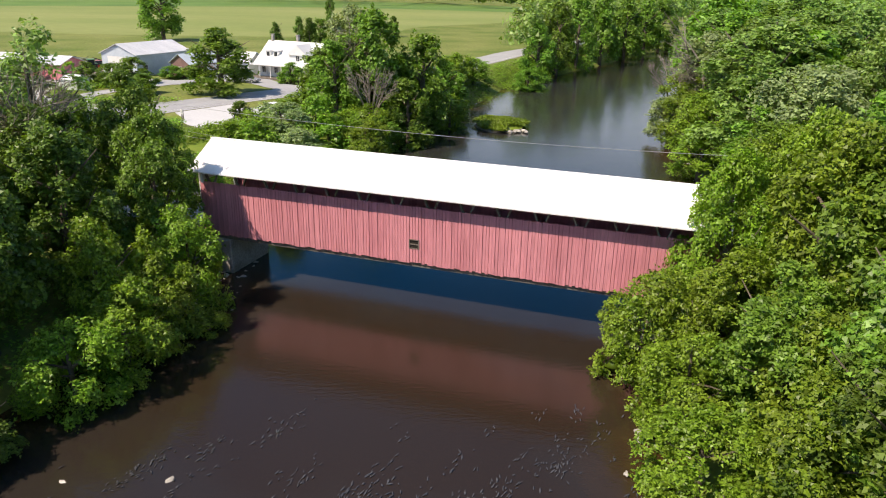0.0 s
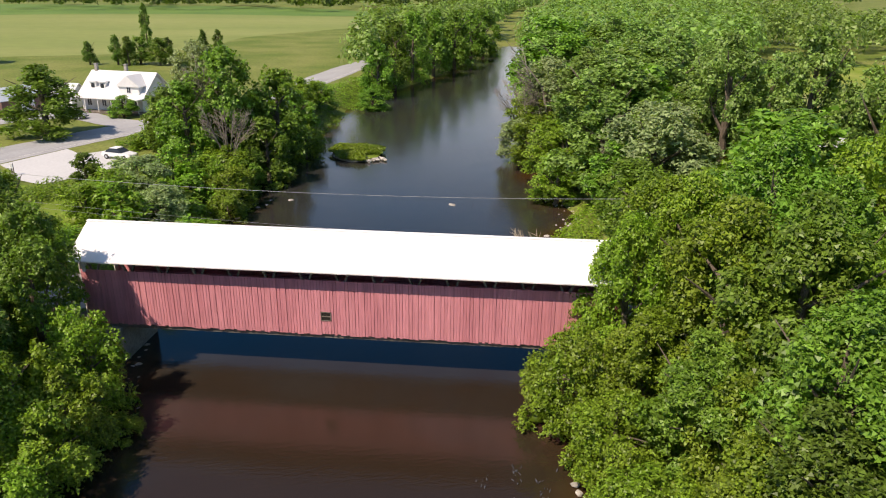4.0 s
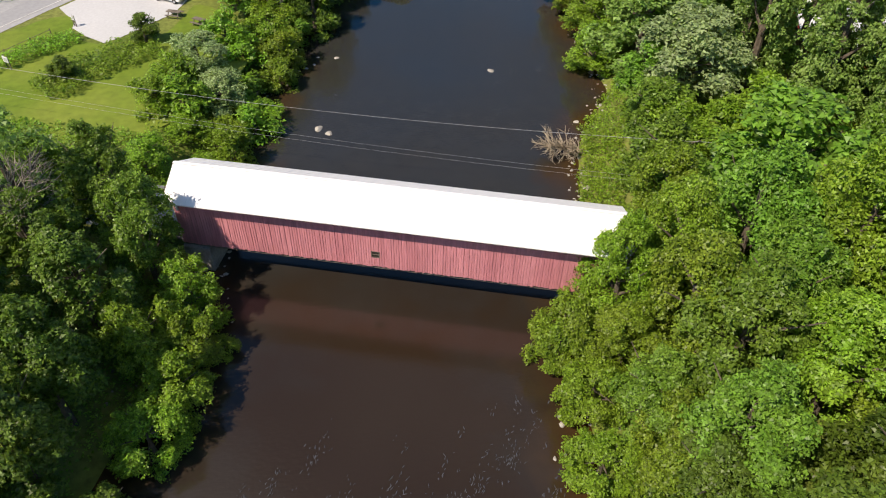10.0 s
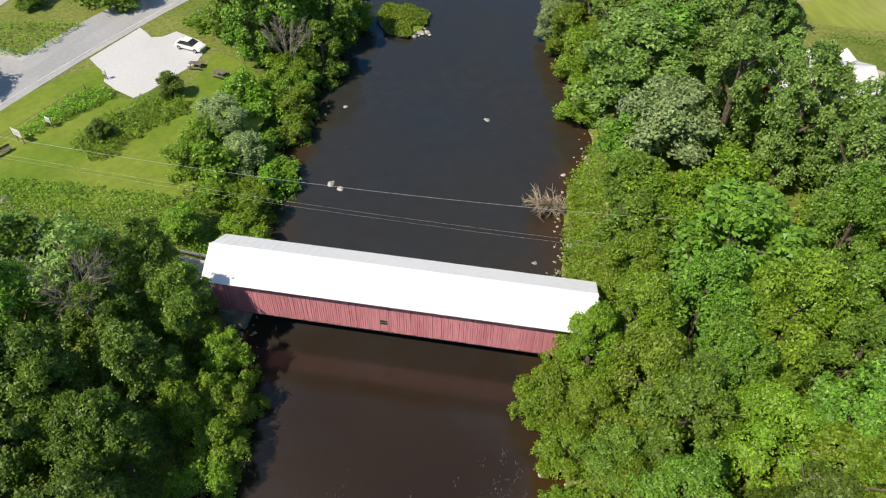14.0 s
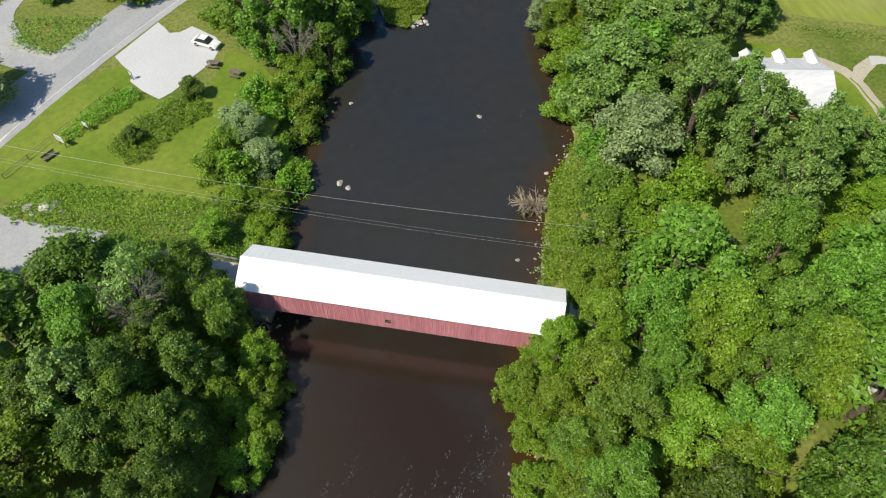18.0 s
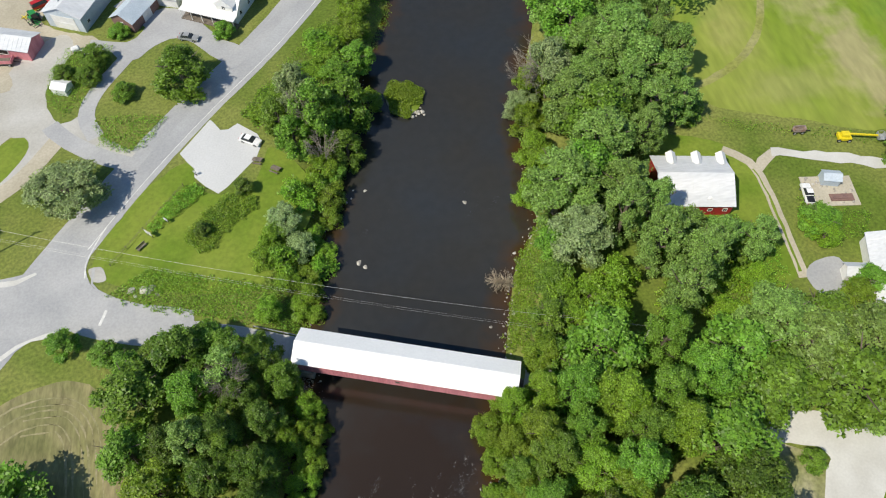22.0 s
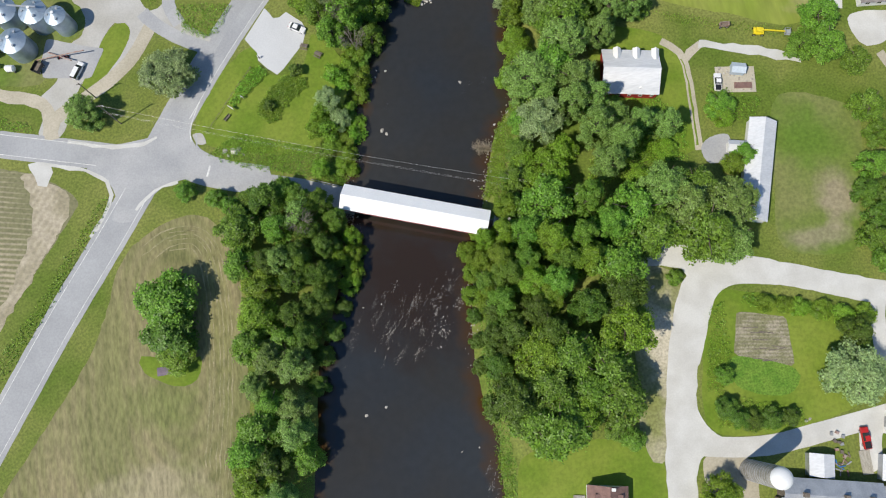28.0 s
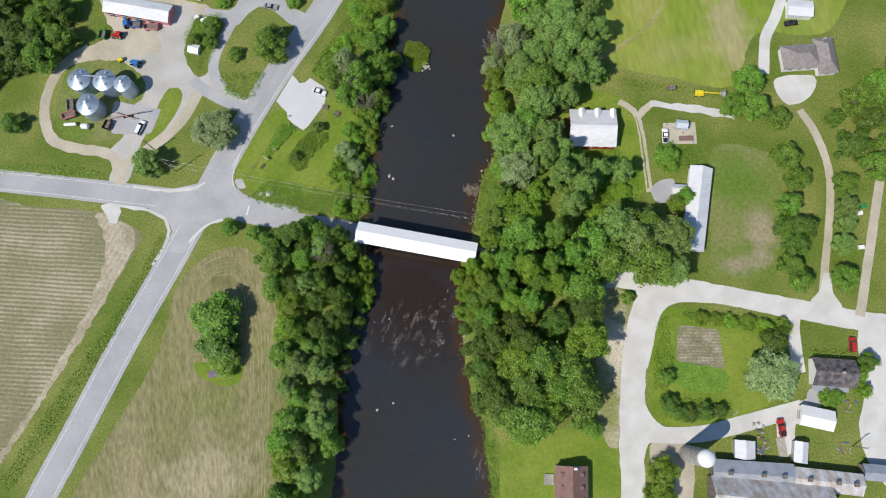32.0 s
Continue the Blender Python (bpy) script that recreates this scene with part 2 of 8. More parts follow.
GLASS = mat("dark_window_glass", (0.03, 0.035, 0.04), rough=0.08, fine=0.0, bump=0.0, spec=0.6)
RUBBER = mat("rubber", (0.02, 0.02, 0.02), rough=0.8, bump=0.0)
# near-black colour that stands for the shade inside openings
INTERIOR_SHADE = mat("interior_shade", (0.03, 0.025, 0.02), rough=0.95, bump=0.0)


def water_material():
    m = mat("brown_water", (0.031, 0.0285, 0.023), (0.026, 0.029, 0.032), 0.035, rough=0.13, fine=0.07, bump=0.0, spec=0.5, bscale=0.5)
    n, k = m.node_tree.nodes, m.node_tree.links.new
    p = n["Principled BSDF"]
    p.inputs["IOR"].default_value = 1.5
    g, mp = n.new("ShaderNodeNewGeometry"), n.new("ShaderNodeMapping")
    mp.inputs["Scale"].default_value = (1.0, 1.7, 1.0)
    k(g.outputs["Position"], mp.inputs[0])
    w, big, add = n.new("ShaderNodeTexNoise"), n.new("ShaderNodeTexNoise"), n.new("ShaderNodeMath")
    w.inputs["Scale"].default_value, w.inputs["Detail"].default_value = 2.2, 3
    big.inputs["Scale"].default_value, big.inputs["Detail"].default_value = 0.12, 2
    k(mp.outputs[0], w.inputs[0]), k(mp.outputs[0], big.inputs[0])
    add.operation = "MULTIPLY"
    k(w.outputs[0], add.inputs[0]), k(big.outputs[0], add.inputs[1])
    # the water's own brown, painted in where the bridge's reflection blocks the sky
    far, bed, mask, bridge_reflection = n.new("ShaderNodeVectorMath"), n.new("ShaderNodeTexNoise"), n.new("ShaderNodeMapRange"), n.new("ShaderNodeMix")
    far.operation, far.inputs[1].default_value = "DISTANCE", (-3, 31, 0)
    bed.inputs["Scale"].default_value, bed.inputs["Detail"].default_value = 0.16, 4
    k(g.outputs["Position"], far.inputs[0]), k(g.outputs["Position"], bed.inputs[0])
    edge = n.new("ShaderNodeMath")
    edge.operation, edge.inputs[1].default_value = "MULTIPLY_ADD", 22
    k(bed.outputs[0], edge.inputs[0]), k(far.outputs["Value"], edge.inputs[2]), k(edge.outputs[0], mask.inputs[0])
    mask.inputs[1].default_value, mask.inputs[2].default_value, mask.inputs[3].default_value, mask.inputs[4].default_value = 18, 36, 0.9, 0.0
    bridge_reflection.data_type = "RGBA"
    bridge_reflection.inputs["B"].default_value = (0.026, 0.0155, 0.008, 1)
    k(mask.outputs[0], bridge_reflection.inputs["Factor"]), k(p.inputs["Base Color"].links[0].from_socket, bridge_reflection.inputs["A"]), k(bridge_reflection.outputs["Result"], p.inputs["Base Color"])
    # the stony bed shows amber through the thin water at the banks
    near, rim, amber, patchy = n.new("ShaderNodeAttribute"), n.new("ShaderNodeMapRange"), n.new("ShaderNodeMix"), n.new("ShaderNodeMath")
    near.attribute_name = "shallow"
    patchy.operation, patchy.inputs[1].default_value = "MULTIPLY_ADD", 1.5
    k(bed.outputs[0], patchy.inputs[0]), k(near.outputs["Fac"], patchy.inputs[2]), k(patchy.outputs[0], rim.inputs[0])
    rim.inputs[1].default_value, rim.inputs[2].default_value = 1.08, 1.85
    amber.data_type = "RGBA"
    amber.inputs["B"].default_value = (0.055, 0.028, 0.008, 1)
    k(rim.outputs[0], amber.inputs["Factor"]), k(bridge_reflection.outputs["Result"], amber.inputs["A"]), k(amber.outputs["Result"], p.inputs["Base Color"])
    b = n.new("ShaderNodeBump")
    b.inputs["Strength"].default_value, b.inputs["Distance"].default_value = 0.4, 0.05
    k(add.outputs[0], b.inputs["Height"]), k(b.outputs[0], p.inputs["Normal"])
    return m


WATER = water_material()


def blotch(m, spot, size, colour, amount=0.8, ragged=0.5, grain=0.25):
    """A worn, dry or green place on a ground material, with a soft ragged edge: middle and half-widths in plan."""
    n, k = m.node_tree.nodes, m.node_tree.links.new
    g, mp, ln, no, ad, mr, mx = (n.new(f"ShaderNode{x}") for x in ("NewGeometry", "Mapping", "VectorMath", "TexNoise", "Math", "MapRange", "Mix"))
    mp.vector_type = "TEXTURE"
    mp.inputs["Location"].default_value, mp.inputs["Scale"].default_value = (*spot, 0), (*size, 1e6)
    ln.operation, mx.data_type = "LENGTH", "RGBA"
    no.inputs["Scale"].default_value, no.inputs["Detail"].default_value = grain, 5
    ad.operation, ad.inputs[1].default_value = "MULTIPLY_ADD", ragged * 3
    k(g.outputs["Position"], mp.inputs[0]), k(mp.outputs[0], ln.inputs[0]), k(g.outputs["Position"], no.inputs[0])
    k(no.outputs[0], ad.inputs[0]), k(ln.outputs["Value"], ad.inputs[2]), k(ad.outputs[0], mr.inputs[0])
    mr.inputs[1].default_value, mr.inputs[2].default_value = 0.5 + ragged * 1.5, 1.25 + ragged * 1.5
    mr.inputs[3].default_value, mr.inputs[4].default_value = amount, 0.0
    hue = n["Hue/Saturation/Value"].inputs["Color"]
    k(mr.outputs[0], mx.inputs["Factor"]), k(hue.links[0].from_socket, mx.inputs["A"])
    mx.inputs["B"].default_value = (*colour, 1)
    k(mx.outputs["Result"], hue)


for spot, size, colour, amount in (((110, 100), (7, 17), (0.36, 0.31, 0.17), 0.75), ((106, 128), (9, 16), (0.33, 0.3, 0.15), 0.6), ((92, 96), (12, 5), (0.27, 0.28, 0.09), 0.6), ((84, 118), (5, 12), (0.3, 0.29, 0.1), 0.5), ((130, 118), (10, 22), (0.1, 0.2, 0.02), 0.7), ((78, 132), (9, 14), (0.11, 0.22, 0.015), 0.6)):
    blotch(MEADOW, spot, size, colour, amount)
for spot, size, colour, amount in (((104, 34), (5, 7), (0.3, 0.25, 0.17), 0.8), ((97, 25), (8, 3), (0.28, 0.24, 0.16), 0.7), ((101, 50), (7, 8), (0.1, 0.175, 0.02), 0.8)):
    blotch(PADDOCK, spot, size, colour, amount)
for spot, size, colour, amount in (((-66, 9), (9, 6), (0.15, 0.18, 0.05), 0.6), ((-84, 3), (10, 9), (0.19, 0.19, 0.08), 0.4), ((-50, 30), (3, 30), (0.19, 0.19, 0.07), 0.5), ((-77, 25), (4, 20), (0.2, 0.2, 0.08), 0.6), ((-70, -12), (14, 8), (0.34, 0.295, 0.19), 0.7), ((-95, -22), (12, 10), (0.32, 0.28, 0.17), 0.6)):
    blotch(HAY, spot, size, colour, amount)
for spot, size, colour, amount in (((54, 7), (4.5, 8), (0.52, 0.47, 0.37), 0.85), ((48, -10), (3, 9), (0.19, 0.21, 0.06), 0.8), ((56, 20), (5, 4), (0.18, 0.2, 0.06), 0.8)):
    blotch(DRYGRASS, spot, size, colour, amount)


# ---- mesh helpers ----
def link(name, me, parent=None, label="", material=None, smooth=False):
    if material and not me.materials:
        me.materials.append(material)
    if smooth:
        me.polygons.foreach_set("use_smooth", [True] * len(me.polygons))
    ob = new(name, me)
    ob.parent = parent
    return tagged(ob, label)


def part(name, bm, material, parent=None, label="", smooth=False):
    me = bpy.data.meshes.new(name)
    bm.normal_update()
    bm.to_mesh(me)
    bm.free()
    return link(name, me, parent, label, material, smooth)


def thing(name, m, label, category, group=""):
    ob = new(name)
    ob.matrix_basis = m
    return tagged(ob, label, category, group)


def box(bm, lo, hi, m=None):
    """An upright box between two corners."""
    x0, y0, z0, x1, y1, z1 = *lo, *hi
    v = [bm.verts.new((m or Matrix()) @ Vector(c)) for c in ((x0, y0, z0), (x1, y0, z0), (x1, y1, z0), (x0, y1, z0), (x0, y0, z1), (x1, y0, z1), (x1, y1, z1), (x0, y1, z1))]
    for f in ((3, 2, 1, 0), (4, 5, 6, 7), (0, 1, 5, 4), (1, 2, 6, 5), (2, 3, 7, 6), (3, 0, 4, 7)):
        bm.faces.new([v[i] for i in f])
    return bm


def boxes(*pairs):
    bm = bmesh.new()
    for lo, hi in pairs:
        box(bm, lo, hi)
    return bm


def beam(bm, a, b, w, d=None):
    """A square bar from a to b."""
    a, b = Vector(a), Vector(b)
    q = (b - a).to_track_quat("Z", "Y").to_matrix().to_4x4()
    return box(bm, (-w / 2, -(d or w) / 2, 0), (w / 2, (d or w) / 2, (b - a).length), Matrix.Translation(a) @ q)


def tube(bm, pts, radii, sides=7):
    """A tapering round limb through pts."""
    rings = []
    for i, p in enumerate(pts):
        d = Vector(pts[min(i + 1, len(pts) - 1)]) - Vector(pts[max(i - 1, 0)])
        q = d.to_track_quat("Z", "Y").to_matrix()
        rings.append([bm.verts.new(Vector(p) + q @ Vector((radii[i] * math.cos(6.2832 * s / sides), radii[i] * math.sin(6.2832 * s / sides), 0))) for s in range(sides)])
    for a, b in zip(rings, rings[1:]):
        for s in range(sides):
            bm.faces.new((a[s], a[(s + 1) % sides], b[(s + 1) % sides], b[s]))
    for ring in (rings[0][::-1], rings[-1]):
        bm.faces.new(ring)
    return bm


def solid(bm, outline, z0, z1):
    """An upright prism over a plan outline."""
    lo, hi = [[bm.verts.new((x, y, z)) for x, y in outline] for z in (z0, z1)]
    bm.faces.new(lo[::-1]), bm.faces.new(hi)
    for i in range(len(lo)):
        bm.faces.new((lo[i], lo[(i + 1) % len(lo)], hi[(i + 1) % len(lo)], hi[i]))
    return bm


def spline(pts, step, closed=False):
    """Points about step apart on a smooth curve through pts."""
    n, out = len(pts), []
    for i in range(n if closed else n - 1):
        p = [Vector(pts[(i + j) % n] if closed else pts[min(max(i + j, 0), n - 1)]).to_2d() for j in (-1, 0, 1, 2)]
        steps = max(1, int((p[2] - p[1]).length / step))
        for s in range(steps):
            t = s / steps
            out.append(0.5 * (2 * p[1] + (p[2] - p[0]) * t + (2 * p[0] - 5 * p[1] + 4 * p[2] - p[3]) * t * t + (3 * p[1] - p[0] - 3 * p[2] + p[3]) * t ** 3))
    return out if closed else out + [Vector(pts[-1]).to_2d()]


LAYERS = []
LEVEL = 3.0      # the flat land; the water lies at 0


def patch(name, pts, material, lift, label, category="ground", jag=0.5, step=1.5):
    """A patch of the land's surface with an uneven edge."""
    bm = bmesh.new()
    LAYERS.append(name)
    lift += 0.0004 * len(LAYERS)
    edge = spline(pts, step, True)
    bm.faces.new([bm.verts.new((p.x + jag * noise.noise((p.x * 0.4, p.y * 0.4, 3)), p.y + jag * noise.noise((p.x * 0.4, p.y * 0.4, 9)), LEVEL + lift)) for p in edge])
    bmesh.ops.triangulate(bm, faces=bm.faces)
    for f in bm.faces:
        if f.normal.z < 0:
            f.normal_flip()
    return tagged(part(name, bm, material), label, category, kind="structure")


def sharp(pts):
    """Keeps the corners of a plan outline tight."""
    out = []
    for (ax, ay), (bx, by) in zip(pts, pts[1:] + pts[:1]):
        out += [(ax + (bx - ax) * f, ay + (by - ay) * f) for f in (0.06, 0.5, 0.94)]
    return out


def ribbon(name, pts, width, material, lift, label, category="road", jag=0.15, parent=None, shift=0.0):
    """A road surface of that width along a curve; shift moves it to the side."""
    bm = bmesh.new()
    LAYERS.append(name)
    lift += 0.0004 * len(LAYERS)
    line = spline(pts, 2.0)
    rows = []
    for i, p in enumerate(line):
        d = (line[min(i + 1, len(line) - 1)] - line[max(i - 1, 0)]).normalized()
        s = Vector((-d.y, d.x))
        a, b = (p + s * (shift + side * (width / 2 + jag * noise.noise((p.x * 0.3, p.y * 0.3, side)))) for side in (1, -1))
        rows.append([bm.verts.new((q.x, q.y, LEVEL + lift)) for q in (a, b)])
    for a, b in zip(rows, rows[1:]):
        bm.faces.new((a[1], b[1], b[0], a[0]))
    ob = part(name, bm, material, parent)
    return ob if parent else tagged(ob, label, category, kind="structure")


# ---- the land and the river ----
WEST = [(-300, -42), (-60, -38), (-23, -35), (-1.5, -30.5), (13, -28.5), (27, -23), (41, -18), (57, -16.5), (82, -11), (110, -2.5), (121, 2), (136, 8), (154, 14), (169, 22), (198, 42), (260, 75), (342, 115), (485, 178), (900, 380), (2500, 1100)]
EAST = [(-300, 5), (-60, 10), (-30, 11), (-10, 11.5), (0, 9), (16, 9.5), (37, 13.5), (50, 18.5), (62, 22), (73, 29.5), (86, 31), (105, 34), (124, 41), (141, 47), (200, 68), (222, 77), (382, 146), (485, 188), (900, 392), (2500, 1115)]


def bank(side, y):
    return float(np.interp(y, [p[0] for p in side], [p[1] for p in side]))


def land_height(x, y):
    w = 0.8 * noise.noise((x * 0.15, y * 0.15, 0.5))
    d = max(bank(WEST, y) - x, x - bank(EAST, y)) + w      # metres outside the water's edge
    if d > 7:
        return LEVEL
    if d > 0:
        s = d / 7
        return LEVEL * (s * s * (3 - 2 * s)) ** 0.7
    return max(-1.2, d * 0.35)


def axis(lo, hi, step, ends):
    mid = list(np.arange(lo, hi + 0.01, step))
    return [-e for e in ends[::-1] if -e < lo] + mid + [e for e in ends if e > hi]


def land():
    far = (200, 215, 235, 260, 290, 330, 380, 440, 520, 620, 760, 950, 1200, 1600, 2200, 3200, 4500)
    xs, ys = axis(-60, 110, 1.6, (70, 80, 95, 110, 130, 150, 175) + far), axis(-70, 240, 1.6, (75, 80, 100, 120, 150, 180) + far)
    bm = bmesh.new()
    grid = [[bm.verts.new((x, y, land_height(x, y))) for x in xs] for y in ys]
    for a, b in zip(grid, grid[1:]):
        for i in range(len(xs) - 1):
            bm.faces.new((a[i], a[i + 1], b[i + 1], b[i]))
    return tagged(part("ground", bm, GRASS, smooth=True), "rough green grassland on level river land", "ground", kind="structure")


def river():
    """The water; its attribute says how shallow it is, from 1 at the banks to 0 in the middle."""
    cols = (-6, 0, 1.2, 2.6, 4.5, 7.5)
    ys = list(range(-300, -60, 10)) + list(range(-60, 240, 3)) + list(range(240, 500, 10)) + [600, 900, 2500]
    verts, shallow = [], []
    for y in ys:
        a, b = bank(WEST, y), bank(EAST, y)
        k = min(1.0, (b - a) / 16)
        for x, v in [(a + c * k, 1 - max(c, 0) / 7.5) for c in cols] + [(b - c * k, 1 - max(c, 0) / 7.5) for c in cols[::-1]]:
            verts.append((x, y, 0))
            shallow.append(v)
    n = len(cols) * 2
    me = bpy.data.meshes.new("water")
    me.from_pydata(verts, [], [(r * n + i, r * n + i + 1, r * n + n + i + 1, r * n + n + i) for r in range(len(ys) - 1) for i in range(n - 1)])
    me.attributes.new("shallow", "FLOAT", "POINT").data.foreach_set("value", shallow)
    return tagged(link("water", me, None, "", WATER), "dark brown river with fine ripples", "river", kind="structure")


land()
river()

# fields and yards
patch("plowed_field", [(-172.8, 90.9), (-116.0, 76.9), (-97.7, 72.5), (-83.6, 63.3), (-86.9, 56.1), (-105.8, 30.1), (-128.6, 0.4), (-154.8, -31.7), (-196.7, -16.4)], SOIL, 0.02, "pale plowed field with long rows", "field")
patch("hay_field", [(-58.6, 54.3), (-49.0, 51.0), (-45.6, 43.4), (-44.5, 27.7), (-45.3, 7.7), (-47.7, -17.5), (-54.1, -59.7), (-129.9, -48.5), (-109.1, -12.8), (-82.2, 23.4), (-72.7, 45.9)], HAY, 0.02, "mown hay field with dry stubble", "field")
HEADLAND = mat("bare_headland_soil", (0.43, 0.375, 0.285), (0.3, 0.265, 0.18), 0.14, fine=0.2, bscale=1.2, rows=(55, 1.6, 0.3))
patch("field_headland", [(-97, 71.0), (-94.5, 60), (-100, 44), (-106.5, 33.5), (-118.5, 16), (-131, 1), (-150, -22), (-155, -29), (-128.7, 1.0), (-118.5, 13.0), (-106.3, 29.4), (-95.5, 44), (-88.0, 55.5), (-85.2, 63.5), (-90, 68)], HEADLAND, 0.026, "bare turning strip at the plowed field's edge", "field", 1.2)
STRAW = mat("pale_straw", (0.315, 0.275, 0.165), (0.205, 0.2, 0.095), 0.55, fine=0.2, bscale=2.0)
ROUND = [(-112, -18), (-100.5, 1.5), (-84.5, 25), (-76.8, 38.5), (-69.5, 48.5), (-61, 52.6), (-53, 51.6), (-48.6, 46), (-47.0, 36), (-46.9, 24.7), (-48.3, 8.2), (-50.6, -7.5), (-53.1, -24), (-57, -50)]
for inset, width, first, last in ((1.0, 0.26, 4, 14), (1.9, 0.2, 5, 14), (3.0, 0.3, 4, 13), (3.9, 0.2, 5, 14), (5.4, 0.22, 4, 12), (6.4, 0.28, 5, 12)):
    ribbon("mown_swath", ROUND[first:last], width, STRAW, 0.028, "pale line of mown straw in the hay field", "swath", 0.5, shift=-inset)
patch("tree_grass", [(-70.0, 21.5), (-61.0, 18.4), (-55.9, 19.3), (-57.2, 13.7), (-62.3, 13.0), (-69.5, 17.3)], LAWN, 0.03, "green grass left under the lone tree", "grass", 0.4)
patch("meadow", [(66.9, 98.9), (89.8, 86.3), (106.9, 81.5), (118.1, 97.4), (143.9, 97.1), (170, 150), (175, 190), (100, 186), (72, 168), (64.0, 131.1)], MEADOW, 0.02, "bright green mown meadow with dry patches", "field")
ribbon("meadow_track", [(103.1, 139.1), (97.7, 127.0), (91.7, 114.1), (86.1, 107.5), (79.3, 102.5), (72.0, 99.4), (65.1, 96.9)], 1.8, DRY_SPOT, 0.032, "faint mown track across the meadow", "track", 0.4)
patch("dry_field", [(-330, 290), (-60, 250), (-5, 330), (60, 420), (55, 520), (-110, 560), (-420, 470)], DRYFIELD, 0.02, "wide yellow hay field", "field", 2, 8)
patch("crop_field", [(-420, 475), (-110, 565), (60, 528), (90, 600), (-60, 760), (-700, 800)], CROP, 0.02, "flat green crop field", "field", 2, 8)
patch("paddock", [(95.5, 62.0), (111.9, 57.9), (114.8, 51.8), (107.8, 27.8), (103.8, 20.1), (87.9, 24.0), (89.9, 41.3)], PADDOCK, 0.02, "grazed paddock with bare patches", "field")
patch("park_lawn", [(-48.4, 87.7), (-35.7, 97.2), (-34.2, 90.8), (-29.4, 88.1), (-22.8, 90.3), (-19.1, 98.4), (-11.7, 85.6), (-16.9, 73.2), (-24.9, 66.1), (-38.8, 68.4), (-51.6, 73.2), (-51.9, 78.8)], LAWN, 0.022, "mown bright green lawn beside the bridge", "lawn")
patch("yard_lawn", [(66.8, 13.6), (73.9, 15.0), (102.2, 6.0), (104.0, 1.0), (99.9, -13.1), (88.0, -17.7), (72.9, -18.9), (61.8, -16.9), (60.3, -8.6)], LAWN, 0.022, "mown lawn round the vegetable garden", "lawn")
patch("south_lawn", [(15.9, -16.2), (27.8, -14.0), (43.9, -15.7), (48.2, -22.7), (45.9, -37.8), (40.8, -55.0), (8.5, -50.2), (12.7, -29.7)], LAWN, 0.022, "mown lawn round the brown building", "lawn")
patch("barn_lawn", [(53.9, 88.3), (70.9, 82.6), (74.6, 65.8), (71.5, 51.5), (55.8, 52.2), (51.7, 67.6), (50.7, 81.1)], LAWN, 0.022, "green lawn round the red barn", "lawn")
patch("verge", [(50.0, 25.0), (58.0, 23.0), (61.5, 18.5), (59.5, 13.0), (56.6, 5.0), (53.8, -3.0), (51.6, -11.0), (49.8, -20.0), (46.0, -21.0), (44.4, -15.0), (45.2, -8.0), (46.5, 1.0), (47.0, 8.0), (48.6, 16.0)], DRYGRASS, 0.024, "worn dry verge beside the gravel lane", "verge")
patch("garden_bed", sharp([(72.8, 10.1), (84.2, 6.9), (83.4, -4.9), (69.8, 0.0)]), GARDEN, 0.03, "bare grey garden bed with furrows and planks", "garden bed", 0.25)
patch("vegetable_bed", [(69.7, -0.4), (83.3, -5.4), (81.8, -10.3), (76.4, -10.6), (68.9, -7.0)], WEED_BED, 0.03, "green vegetable bed", "garden bed", 0.3)
YARD_GREY = mat("grey_gravel", (0.46, 0.45, 0.425), (0.385, 0.37, 0.335), 0.12, fine=0.07, bscale=2.4, bump=0.12)
patch("farm_yard", [(-97.0, 126.0), (-87.6, 127.8), (-76.8, 125.1), (-70.3, 134.4), (-63.1, 138.9), (-61.0, 132.9), (-64.1, 125.8), (-65.3, 120.4), (-63.3, 113.7), (-59.5, 109.4), (-60.9, 106.6), (-65.6, 106.2), (-69.9, 110.2), (-73.8, 106.3), (-77.2, 99.7), (-79.8, 94.9), (-82.8, 88.9), (-86.5, 80.2), (-92.3, 81.1), (-89.7, 88.6), (-91.1, 92.0), (-86.8, 95.6), (-84.8, 103.6), (-79.6, 107.8), (-80.1, 112.8), (-85.4, 121.5), (-93.0, 122.0)], YARD_GREY, 0.025, "grey gravel farm yard", "yard")
patch("north_yard", [(-93.4, 165.5), (-79.1, 160.4), (-72.6, 156.5), (-69.3, 149.8), (-67.7, 143.1), (-62.4, 139.5), (-57.1, 137.4), (-55.0, 133.8), (-58.8, 133.2), (-61.8, 131.4), (-64.7, 128.4), (-66.4, 123.5), (-66.2, 117.6), (-70.5, 118.4), (-88.3, 133.5)], DIRT, 0.023, "bare dirt yard round the sheds", "yard", 1.0)
patch("house_yard", [(-57.8, 134.1), (-57.0, 135.9), (-49.5, 134.0), (-45.9, 136.7), (-44.1, 141.7), (-41.4, 144.0), (-34.6, 141.4), (-32.6, 137.0), (-29.9, 132.3), (-24.4, 128.1), (-27.4, 124.3), (-31.8, 127.7), (-34.7, 130.9), (-38.3, 133.4), (-43.0, 131.7), (-46.5, 128.5), (-49.7, 127.8), (-53.0, 131.5)], WORN, 0.043, "grey asphalt yard before the farmhouse", "yard", 0.3)
